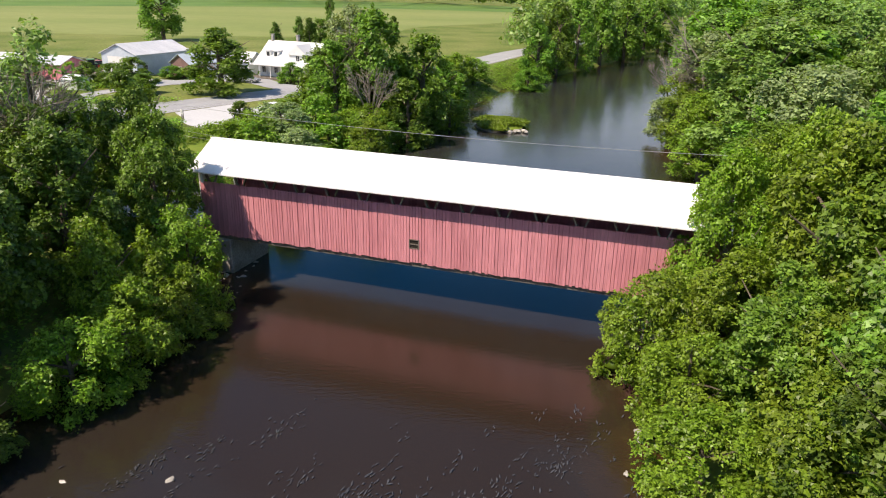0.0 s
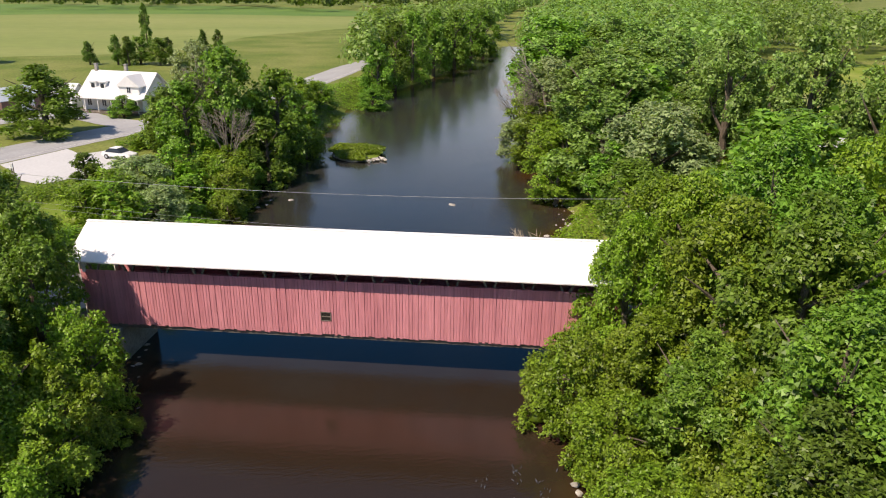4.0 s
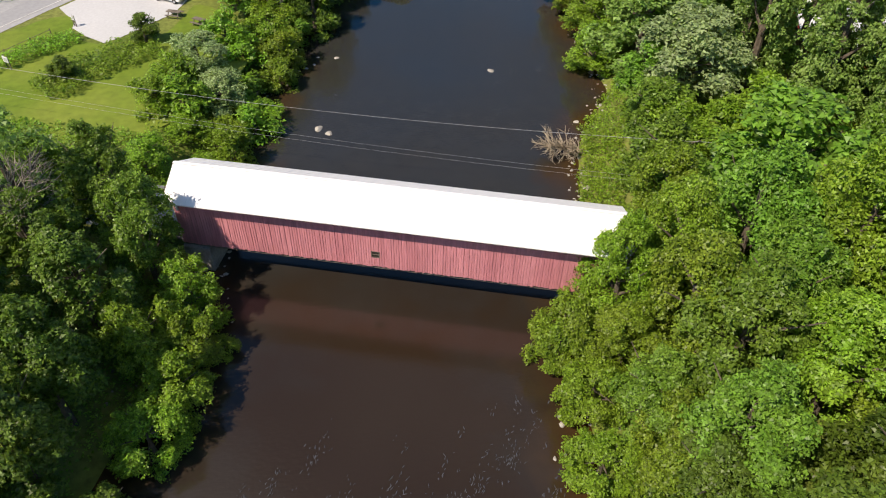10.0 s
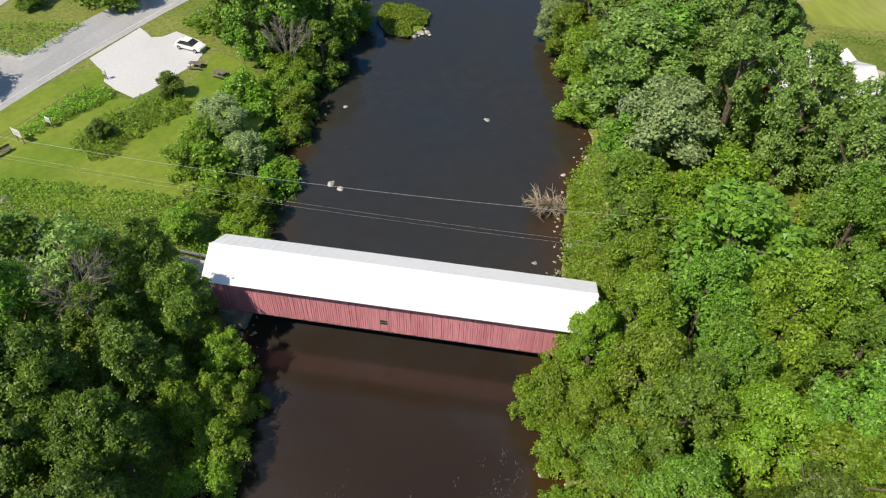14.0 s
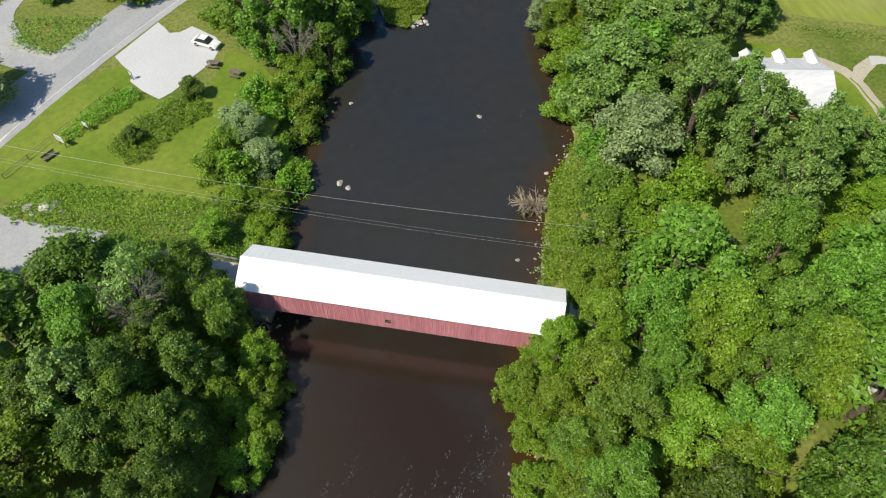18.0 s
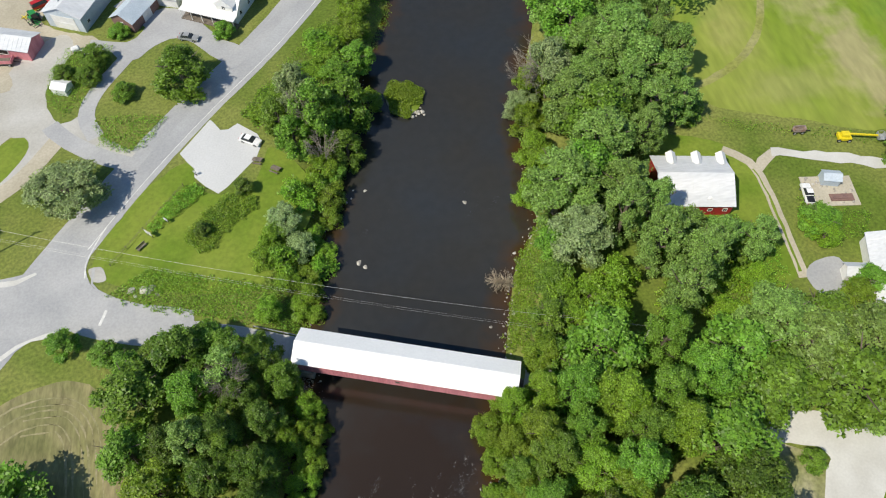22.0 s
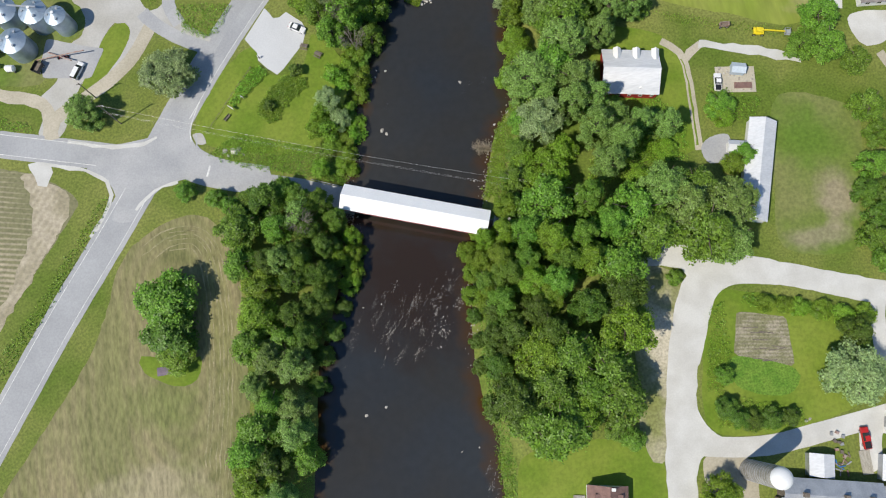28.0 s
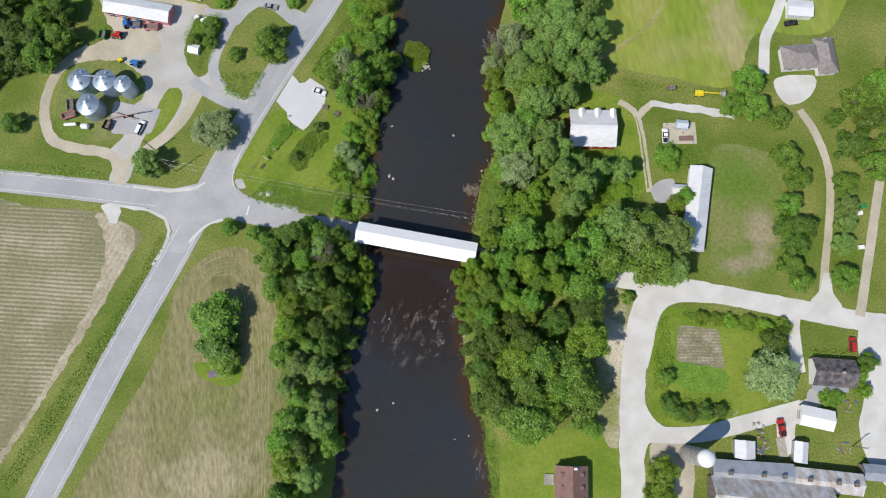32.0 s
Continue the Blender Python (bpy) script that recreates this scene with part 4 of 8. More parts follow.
grow("shade", [(19, 13, 11.5, 5.0), (36, 16, 17, 5.5), (27, 12, 15.5, 5.2), (14.3, 13, 8.5, 4.0), (24.5, 17, 13, 4.8), (15, 19, 8.0, 3.8), (13.8, 6, 8.0, 4.0), (10.4, 18.5, 4.4, 2.6), (10.2, 12.5, 4.6, 2.6), (10.0, 6.5, 4.8, 2.8), (14.6, 15.5, 6.0, 2.8), (17.5, 16.5, 6.5, 3.0), (17.0, 9.5, 6.0, 3.0), (13.0, 9.5, 5.0, 2.6)], "on the east bank below the bridge")
grow("hanging", [(11.6, 34.6, 6.6, 2.9), (12.0, 29, 5.4, 2.8), (10.9, 24, 4.6, 2.7), (14.5, 38.3, 6.4, 2.4), (13.2, 32, 7.0, 2.8), (13.6, 20.5, 6.0, 2.8), (15.0, 24.0, 6.5, 2.8)], "leaning over the water on the east bank")
# the low bright trees along the water on the west bank
# dark leaves here also stand in for the shade of taller trees
grow("shade", [(-20.8, 26.0, 4.6, 3.0), (-23.6, 20.5, 6.0, 3.4), (-26.5, 14.5, 6.5, 3.4), (-28.5, 8.0, 7.0, 3.2), (-29, 20, 13.5, 4.2)], "hanging over the water on the west bank")
grow("hanging", [(-16.4, 42.6, 7.2, 2.7), (-14.2, 39.6, 2.6, 1.5), (-16.6, 38.5, 6.2, 2.7), (-17.0, 34.6, 6.2, 3.0), (-18.4, 31.2, 5.6, 2.8), (-19.5, 38.0, 8.0, 3.0)], "hanging over the water on the west bank")
grow("near", [(-22.5, 51.2, 12.2, 4.2), (-27.5, 53, 10, 4), (-19.5, 46.6, 12.2, 3.9)], "crowding the bridge's west end")
grow("shade", [(-22.6, 40.2, 11.0, 4.2), (-26.0, 45.0, 11.2, 4.2), (-25.4, 33.5, 11, 4.0), (-29, 39, 13, 4.4), (-31, 33, 11.5, 4.4), (-27.5, 27, 9.5, 4.0), (-32, 25, 11, 4.4), (-36, 38, 12, 4.6)], "crowding the bridge's west end")
grow("near", [(-33, 46, 13.5, 4.6), (-28, 36.5, 12, 4.2)], "in the belt by the bridge road")
grow("shade", [(-23.6, 33.3, 12, 4.0), (-24.6, 28.6, 12, 4.0)], "on the west bank")
tree("sparse", -27.5, 48.5, 14.5, 3.8, "beside the bridge road")
tree("poplar", -33, 38, 15.5, 4.8, "crowding the bridge's west end")
# east bank south of the bridge: the dense stand
grove([(19.0, 39.1), (29.0, 34.7), (40.7, 32.5), (46.5, 28.1), (45.9, 17.5), (42.8, 2.3), (38.6, -7.1), (32.7, -8.1), (25.7, -11.3), (17.5, -7.0), (13.1, 0.6), (11.0, 7.3), (10.7, 17.7), (12.7, 29.4)], 6.4, (13, 17), ("mid", "shade", "shade", "mid", "mid", "light", "mid"), 1, "in the dense stand on the east bank")
# west bank south of the bridge
grove([(-39.1, 54.7), (-30.8, 54.8), (-20.2, 51.7), (-19.7, 44.5), (-18.2, 34.6), (-24.0, 26.0), (-24.9, 18.1), (-28.9, 12.2), (-30.6, 3.5), (-28.8, -3.1), (-35.3, -9.5), (-42.2, -26.5), (-49.5, -25.4), (-48.4, -13.6), (-43.8, 0.5), (-44.1, 10.7), (-41.9, 26.1), (-43.4, 38.5), (-42.5, 48.1)], 6.0, (9.0, 12.5), ("mid", "mid", "dark", "light", "poplar"), 2, "in the belt on the west bank")
grow("mid", [(-55.2, 60.1, 5.5, 3.0), (-48.0, 57.0, 5.2, 3.0), (-44.4, 54.4, 6, 3.0), (-39.7, 55.3, 7, 3.2), (-31.6, 56.9, 7.5, 3.4), (-30.9, 55.8, 7.5, 3.8)], "beside the road to the bridge")
# east bank north of the bridge
for x, y, gap in ((33.4, 62, 15), (31, 54, 12), (40, 56, 8)):      # room round the willow
    PLACED.append((x, y, gap))
grow("grey", [(33.4, 63.6, 12.0, 6.2), (39.2, 105.3, 12.5, 6.0), (32.5, 100.1, 7.0, 4.0)], "on the east bank")
grow("low", [(28.5, 55, 6.5, 3.6), (33, 53, 7, 3.8), (38, 55, 8, 4.0), (36, 49, 7.5, 3.8), (30, 49, 7, 3.6)], "below the willow on the east bank")
grow("poplar", [(56.3, 89.4, 16, 5.0), (61.3, 95.9, 16, 5.0), (61.9, 89.9, 14, 4.6), (60.9, 104.2, 17, 5.2), (52.1, 83.5, 15, 5.0), (65.5, 103.0, 16, 5.0), (52.1, 94.1, 17, 5.2), (64.3, 112.7, 16, 5.2), (46, 58, 21, 5.2), (51, 53, 20.5, 5.2), (42, 65, 20, 5.0), (47, 49, 20, 5.0)], "in the wood beside the meadow")
grow("light", [(29.1, 77.7, 7.5, 4), (32.0, 86.7, 9, 4.6), (32.6, 94.3, 8.5, 4.4), (32.3, 81.9, 9, 4.4), (35.5, 103.6, 9, 4.4)], "on the east water's edge")
grow("mid", [(30.0, 64.6, 8, 4.2), (27.3, 56.8, 8, 4.2), (25.1, 50.0, 8.5, 4.2), (23.6, 43.2, 9, 4.2)], "on the east bank above the bridge")
grove([(40.8, 114.9), (35.7, 90.4), (31.1, 74.3), (32.1, 65.0), (27.5, 53.3), (23.8, 41.6), (36.3, 36.2), (43.2, 36.8), (51.7, 45.9), (51.1, 60.2), (46.9, 69.9), (46.4, 81.1), (52.2, 93.4), (58.8, 100.0), (57.5, 112.1), (57.7, 132.3), (46.1, 134.2)], 6.4, (14, 18.5), ("poplar", "mid", "poplar", "poplar", "mid"), 3, "in the wood on the east bank")
grove([(45.2, 36.9), (54.4, 32.0), (62.3, 29.0), (72.6, 24.3), (77.2, 25.7), (75.8, 32.0), (71.5, 38.2), (65.5, 43.6), (58.5, 43.5)], 6.2, (14, 18), ("mid", "poplar", "poplar", "mid"), 33, "along the gravel road")
grow("mid", [(51.7, 61.1, 7, 4.4), (62.8, 59.3, 6.5, 5.0), (82.8, 47.4, 6.0, 3.8), (80.1, 61.4, 5, 4.6), (66.0, 91.6, 5, 3.6), (115.5, 54.9, 8, 5.2), (65.6, -4.3, 4.5, 2.6)], "among the gardens")
grow("mid", [(109.2, 80.7, 10, 5.6), (108.9, 72.2, 10, 5.6), (116.1, 67.7, 7, 4.4), (103.9, 73.9, 7, 4.4)], "beside the meadow")
grow("light", [(53.0, 53.0, 4, 3.4), (64.1, 52.1, 3.5, 3.4), (80.4, 58.6, 4, 3.6)], "in the clearing by the red barn")
grow("grey", [(94.7, -8.4, 9.5, 8.4)], "spreading over the yard")
grow("dark", [(64.6, -11.4, 4.5, 3.2), (66.8, -14.2, 4.0, 2.8), (70.2, -15.4, 3.6, 2.8), (74.4, -15.4, 4.2, 3.2), (78.6, -15.8, 3.8, 3.0), (97.9, 0.9, 7, 5.0), (133.6, 65.3, 5, 3.5), (123.2, -8.7, 5, 3.4)], "near the houses")
grove([(114.3, 47.0), (119.7, 47.9), (115.7, 32.6), (110.6, 16.3), (104.1, 17.3), (108.3, 30.3)], 5.4, (6, 9), ("mid", "mid", "dark"), 35, "in the hedge beside the paddock")
grove([(130.2, 48.0), (133.5, 47.5), (128.8, 30.5), (122.2, 12.7), (119.4, 14.9)], 5.6, (6, 8.5), ("mid", "poplar"), 36, "in the hedge beside the track")
grove([(138.5, 73.9), (156.9, 76.6), (153.0, 51.2), (141.1, 45.9), (133.5, 52.6)], 7, (9, 12), ("mid", "dark"), 37, "in the grove near the grey house")
grow("mid", [(59.6, 20.2, 3.2, 2.4), (41.9, -15.1, 5.5, 3.4), (38.0, -12.5, 4.5, 3.0)], "at the edge of the dense stand")
grow("light", [(58.7, -29.4, 8, 5.0), (56.5, -35.8, 8, 5.2)], "beside the lane and the barn")
# west bank north of the bridge
grow("mid", [(-9.5, 99.6, 16, 5.5), (-2.8, 102.8, 15.5, 5.2), (-4.4, 94.6, 10.5, 4.2), (-14.2, 96.0, 11.0, 4.4), (-17.0, 102.0, 9.5, 4.0)], "in the big clump on the west bank")
grow("grey", [(-12.6, 104.5, 15, 5.0), (-17.6, 78.5, 5.5, 3.6), (-15.2, 73.4, 5.5, 3.2)], "on the west bank above the bridge")
grow("low", [(-9.6, 91.0, 5.5, 3.2), (-9.0, 84.3, 5.5, 3.0), (-11.6, 86.7, 5, 2.8), (-9.3, 80.0, 4.2, 2.4), (-14.2, 64.0, 5.2, 2.3), (-13.8, 60.3, 3.6, 1.9), (-21.7, 60.7, 3.4, 2.4), (1.3, 108.1, 6, 3.2)], "at the west water's edge")
grow("mid", [(-4.0, 112.6, 9, 5.0), (0.5, 118.8, 9, 4.6), (-8.9, 102.6, 9, 5.0), (-8.2, 89.9, 5, 3.2)], "on the west bank above the bridge")
grove([(-7.3, 88.9), (-6.9, 82.4), (-10.2, 76.8), (-11.7, 69.0), (-12.8, 59.8), (-16.2, 59.4), (-17.5, 65.8), (-21.7, 70.8), (-22.4, 76.6), (-16.8, 81.6), (-13.5, 90.0)], 3.2, (2.4, 4.6), ("low", "shrub", "low"), 44, "in the scrub on the west bank")
grove([(-5.8, 130.4), (-11.0, 118.9), (-18.6, 110.1), (-21.0, 105.6), (-16.4, 105.8), (-7.9, 114.4), (-2.7, 125.7)], 4.5, (1.8, 3.2), ("shrub", "low"), 45, "between the road and the river")
grove([(7.7, 144.9), (3.6, 129.0), (-1.4, 125.7), (4.6, 149.7)], 5, (4, 7), ("low", "mid"), 4, "on the far west bank")
# single trees on the farm side
tree("mid", -60.6, 32.6, 10.5, 8.4, "alone in the hay field")
tree("dark", -61.6, 25.4, 8.5, 7.4, "beside the lone tree in the field")
tree("light", -60.4, 19.6, 6.5, 5.0, "beside the lone tree in the field")
tree("grey", -56.4, 90.3, 8.6, 7.4, "beside the crossroads")
tree("poplar", -78.0, 83.6, 10, 5.8, "beside the farm drive")
tree("mid", -35.9, 117.3, 11, 7.0, "by the farmhouse drive")
tree("mid", -48.6, 117.1, 3.6, 3.0, "by the farmhouse drive")
tree("spruce", -24.9, 88.1, 4.2, 2.3, "young, on the park lawn")
tree("dark", -32.6, 79.5, 3.0, 2.0, "young, among the weeds of the park")
grow("mid", [(-55.0, 128.2, 5, 3.6), (-60.8, 124.1, 4.5, 3.0), (-56.0, 122.3, 4.5, 3.0), (-19.0, 145.4, 6, 3.4), (-13.3, 148.5, 5, 3.0), (-27.7, 132.4, 4, 3.0), (-50.8, 136.3, 2.6, 2.8), (2.4, 145.5, 3, 2.0), (-8.2, 125.8, 4, 2.2)], "round the farm buildings")
grove([(-132.5, 161.1), (-110.4, 153.1), (-99.0, 138.9), (-103.2, 125.6), (-111.7, 117.2), (-115.0, 125.5), (-133.2, 118.8)], 7, (9, 12), ("dark", "mid", "dark"), 8, "in the wood behind the grain bins")
grow("dark", [(-120.5, 104.4, 6, 4.2), (-117.5, 133.9, 10, 6)], "beside the farm yard")
grow("spruce", [(-41.9, 278.0, 17, 2.6), (-21.7, 257.5, 8, 2.4), (-17.1, 261.2, 8, 2.4), (-29.2, 222.3, 8, 2.6), (-42.4, 219.7, 9, 2.6), (-39.2, 217.7, 9, 2.6), (-49.8, 220.8, 7, 2.6)], "behind the farmhouse")
grow("mid", [(-30.9, 216.5, 8, 4), (-36.6, 220.3, 8, 4), (-85.9, 226.6, 17, 8.5)], "behind the farmhouse")


def wood(name, pts, count, heights, leaf, material, seed, label, per=260):
    """A far wood as one mass of uneven leaf clumps."""
    rng = np.random.default_rng(seed)
    xs, ys = [p[0] for p in pts], [p[1] for p in pts]
    spots = []
    while len(spots) < count:
        x, y = rng.uniform(min(xs), max(xs)), rng.uniform(min(ys), max(ys))
        if inside(pts, x, y):
            spots.append((x, y, rng.uniform(*heights)))
    spots = np.array(spots)
    v = rng.normal(size=(count, per, 3))
    v /= np.linalg.norm(v, axis=2)[..., None]
    v[..., 2] = np.abs(v[..., 2]) * 1.3 - 0.3
    turn = rng.uniform(0, 6.28, (count, 1))
    lump = 1 + 0.2 * np.sin(5 * np.arctan2(v[..., 1], v[..., 0]) + turn) * np.cos(6 * v[..., 2] + turn)
    r = spots[:, 2][:, None, None] * rng.uniform(0.75, 1.05, (count, per, 1)) * lump[..., None]
    at = (v * r * (0.36, 0.36, 0.52) + np.stack([spots[:, 0], spots[:, 1], LEVEL + spots[:, 2] * 0.5], 1)[:, None]).reshape(-1, 3)
    nrm = v.reshape(-1, 3) + (0, 0, 0.3) + 0.4 * rng.normal(size=(len(at), 3))
    me = leaf_mesh(name, at, nrm, leaf, material, rng)
    return tagged(link(name, me), label, "wood", kind="stuff")


wood("far_wood", [(-200, 640), (0, 610), (140, 560), (230, 640), (260, 800), (-200, 800)], 150, (12, 17), 1.6, LEAF_DARK, 90, "dark far wood at the end of the fields", 130)
grow("mid", [(22, 166, 14, 5.5), (28, 178, 18, 6), (35, 190, 19, 6), (44, 203, 19, 6.5), (55, 221, 19, 7), (66, 240, 19, 7), (76, 258, 19, 7), (18, 150, 6, 4)], "in the belt along the far west bank")
wood("west_belt", [(16, 158), (20, 172), (36, 198), (68, 260), (102, 335), (86, 335), (48, 262), (26, 205)], 70, (10, 17), 0.55, LEAF_OLIVE, 94, "green belt of trees along the far west bank", 520)
wood("east_belt", [(51, 138), (72, 200), (82, 224), (122, 315), (180, 380), (230, 320), (170, 230), (120, 170), (84, 130), (66, 118)], 190, (13, 18), 0.55, LEAF_OLIVE, 95, "green wood along the far east bank", 480)
wood("river_wood", [(104, 335), (170, 480), (300, 760), (250, 760), (140, 480), (88, 335)], 90, (12, 18), 0.85, LEAF_OLIVE, 91, "far green belt of trees along the river")
wood("north_wood", [(82, 190), (140, 186), (220, 170), (330, 190), (330, 260), (200, 300), (130, 270)], 170, (12, 17), 0.65, LEAF_OLIVE, 96, "green wood behind the meadow", 260)
wood("east_wood", [(125, 320), (195, 490), (340, 800), (520, 800), (420, 480), (260, 300), (175, 240)], 160, (12, 17), 0.95, LEAF_OLIVE, 92, "wide green wood beyond the river")
wood("horizon_wood", [(-900, 900), (900, 900), (900, 1000), (-900, 1000)], 150, (14, 20), 3.2, LEAF_DARK, 93, "dark band of woods on the horizon", 120)


def weeds(name, pts, per_metre, height, leaf, material, seed, label, rise=None, bumps=0.3):
    """Tall weeds and low scrub: one mass of leaves, uneven in height."""
    rng = np.random.default_rng(seed)
    xs, ys = [p[0] for p in pts], [p[1] for p in pts]
    n = int((max(xs) - min(xs)) * (max(ys) - min(ys)) * per_metre)
    at = []
    for x, y, u in zip(rng.uniform(min(xs), max(xs), n), rng.uniform(min(ys), max(ys), n), rng.uniform(0, 1, n)):
        k = 0.5 + 0.5 * noise.noise((x * bumps, y * bumps, seed))
        if inside(pts, x + noise.noise((x, y, 4)), y + noise.noise((x, y, 7))) and rng.uniform() < 0.35 + k:
            at.append((x, y, (land_height(x, y) if rise is None else rise) + height * (0.25 + k) * u ** 0.5))
    at = np.array(at)
    me = leaf_mesh(name, at, rng.normal(size=(len(at), 3)) * 0.38 + (0, 0, 0.9), leaf * 0.85, material, rng)
    return tagged(link(name, me), label, "undergrowth", kind="stuff")


weeds("park_weeds", [(-43.1, 82.0), (-40.5, 86.3), (-37.1, 89.9), (-34.2, 91.3), (-32.3, 89.4), (-34.2, 87.0), (-37.7, 84.1), (-40.4, 82.4), (-42.0, 81.0)], 60, 1.2, 0.17, WEED, 1, "strip of tall green weeds along the park")
weeds("lawn_weeds", [(-36.1, 77.8), (-36.1, 80.0), (-32.8, 83.9), (-29.2, 86.8), (-25.8, 88.1), (-22.6, 85.7), (-22.9, 83.4), (-26.6, 81.2), (-29.4, 78.3), (-30.7, 75.4), (-32.8, 74.9)], 56, 1.4, 0.17, WEED, 2, "bed of tall green weeds on the lawn")
weeds("road_bed_weeds", [(-25.4, 107.7), (-18.4, 115.9), (-10.9, 119.6), (-10.4, 117.0), (-17.0, 110.1), (-22.0, 104.8)], 26, 1.2, 0.2, WEED, 21, "strip of tall green weeds beside the road")
weeds("lane_weeds", [(-55.2, 114.5), (-52.4, 107.1), (-47.0, 101.9), (-43.4, 107.9), (-41.6, 109.6), (-44.5, 104.5), (-46.9, 101.0), (-53.4, 105.5)], 16, 1.1, 0.2, WEED, 22, "flowering weeds round the lane corner")
weeds("road_weeds", [(-42.6, 73.5), (-28.8, 69.1), (-20.4, 65.8), (-14.5, 60.0), (-16.9, 56.7), (-29.0, 60.9), (-41.4, 64.9), (-49.8, 69.3)], 44, 0.8, 0.16, WEED, 3, "rough tall grass and weeds beside the bridge road")
weeds("bank_weeds", [(-19.7, 77.0), (-12.6, 82.4), (-10.0, 73.9), (-11.4, 59.4), (-14.6, 58.8), (-22.5, 66.2)], 10, 1.4, 0.22, WEED, 4, "dense green scrub on the west bank")
weeds("north_bank_weeds", [(-8.4, 130.1), (3.6, 139.8), (11.3, 144.6), (9.6, 132.7), (1.1, 119.2), (-10.2, 109.2), (-21.6, 104.7), (-25.2, 107.8)], 24, 1.2, 0.173, WEED, 5, "tall weeds between the road and the river")
weeds("east_bank_grass", [(23.5, 63.7), (26.2, 61.1), (22.1, 48.9), (20.7, 46.7), (17.1, 48.1), (19.8, 55.3)], 22, 1.5, 0.2, LEAF_LIGHT, 6, "bright tall grass on the east bank")
weeds("east_shore_grass", [(31.0, 74.4), (27.6, 70.4), (24.3, 67.0), (22.2, 61.3), (19.9, 54.7), (18.5, 47.6), (20.8, 46.4), (23.6, 52.5), (26.2, 59.5), (29.4, 65.6), (33.6, 70.6)], 55, 1.0, 0.15, LEAF_LIGHT, 31, "bright green tall grass along the east shore")
weeds("west_bank_scrub", [(-34, -20), (-31, 5), (-27, 20), (-20, 36), (-17.5, 48), (-22, 48), (-26, 34), (-32, 18), (-38, -20)], 28, 1.8, 0.144, LEAF_MID, 7, "dark scrub under the trees of the west bank")
weeds("east_bank_scrub", [(10.5, 0), (11, 16), (14.5, 36), (18.5, 40), (24, 38), (16, 16), (14, -6), (15, -30), (11, -30)], 31, 1.6, 0.144, LEAF_MID, 8, "green scrub under the trees of the east bank")
weeds("farm_weeds", [(-64.9, 117.8), (-65.0, 127.9), (-60.8, 133.4), (-51.5, 132.9), (-53.1, 125.9), (-57.2, 116.5), (-60.6, 113.1)], 21, 1.3, 0.173, WEED, 9, "weeds round the small white hut")
weeds("roadside_weeds", [(-53.2, 104.0), (-53.4, 111.9), (-45.1, 111.5), (-39.8, 109.7), (-44.2, 102.5), (-47.1, 101.0)], 21, 1.1, 0.173, WEED, 10, "flowering weeds beside the farm drive")
weeds("ditch_weeds", [(-126.3, 92.8), (-108.4, 89.5), (-93.5, 84.6), (-93.6, 82.2), (-110.4, 86.1), (-126.3, 90.0)], 17, 0.8, 0.173, WEED, 11, "tall grass in the roadside ditch")
weeds("field_edge", [(-76.2, 63.4), (-75.0, 60.5), (-92.0, 35.1), (-108.2, 14.2), (-125.5, -7.2), (-129.6, -5.0), (-111.4, 18.0), (-93.4, 38.8)], 14, 0.7, 0.187, WEED, 12, "green grass strip along the road")
weeds("clearing_scrub", [(43, 44), (50, 46.5), (56, 46), (62, 48), (63, 54), (57, 57), (50, 57), (45, 52)], 14, 2.2, 0.26, LEAF_LIGHT, 37, "bright green scrub in the clearing among the trees")
weeds("hedge", [(74.6, 14.4), (88.1, 10.5), (103.7, 5.2), (103.1, 2.8), (87.4, 7.3), (74.0, 11.6)], 12, 1.5, 0.22, LEAF_MID, 13, "clipped green garden hedge")
weeds("garden_shrubs", [(66.4, 11.9), (70.0, 13.1), (68.5, -1.7), (62.1, -15.3), (73.0, -18.3), (83.0, -17.8), (82.2, -14.4), (68.3, -9.9), (61.4, -7.2)], 21, 1.2, 0.158, WEED, 14, "flower beds round the garden")
weeds("house_hedge", [(108.4, -2.7), (119.5, -5.1), (119.1, -6.7), (108.0, -4.3)], 12, 2.0, 0.22, LEAF_LIGHT, 15, "row of green shrubs by the dark house")
weeds("clearing_weeds", [(50.1, 68.3), (65.7, 66.3), (71.3, 58.9), (69.2, 49.1), (53.4, 49.0), (49.7, 56.9)], 17, 1.2, 0.187, WEED, 16, "bright weeds in the clearing")
weeds("shed_weeds", [(79.7, 68.7), (86.5, 63.5), (91.7, 62.6), (88.7, 57.5), (81.6, 57.2), (76.8, 59.8)], 21, 1.2, 0.187, WEED, 17, "weeds behind the brick foundation")
weeds("meadow_edge", [(64.0, 93.5), (75.2, 85.7), (88.8, 81.6), (104.1, 77.1), (104.6, 79.5), (89.4, 84.4), (75.8, 88.6)], 10, 0.7, 0.173, WEED, 18, "rough grass along the meadow's edge")
weeds("south_bank_reeds", [(10.0, -12.1), (13.0, -15.7), (13.5, -25.2), (10.7, -41.6), (7.6, -41.1), (10.3, -26.3)], 14, 1.0, 0.22, LEAF_LIGHT, 19, "bright reeds along the east bank")
weeds("far_bank_weeds", [(18, 150), (22, 168), (40, 196), (32, 198), (12, 166), (8, 150)], 24, 1.3, 0.187, LEAF_LIGHT, 20, "light green scrub on the far west bank")


grow("poplar", [(51.5, 60.8, 14.5, 4.4), (57.9, 58.6, 13.5, 4.4), (54.0, 56.5, 14.5, 4.2), (64.0, 57.5, 13.0, 4.6), (47.5, 66.0, 17.0, 4.8)], "before the red barn")
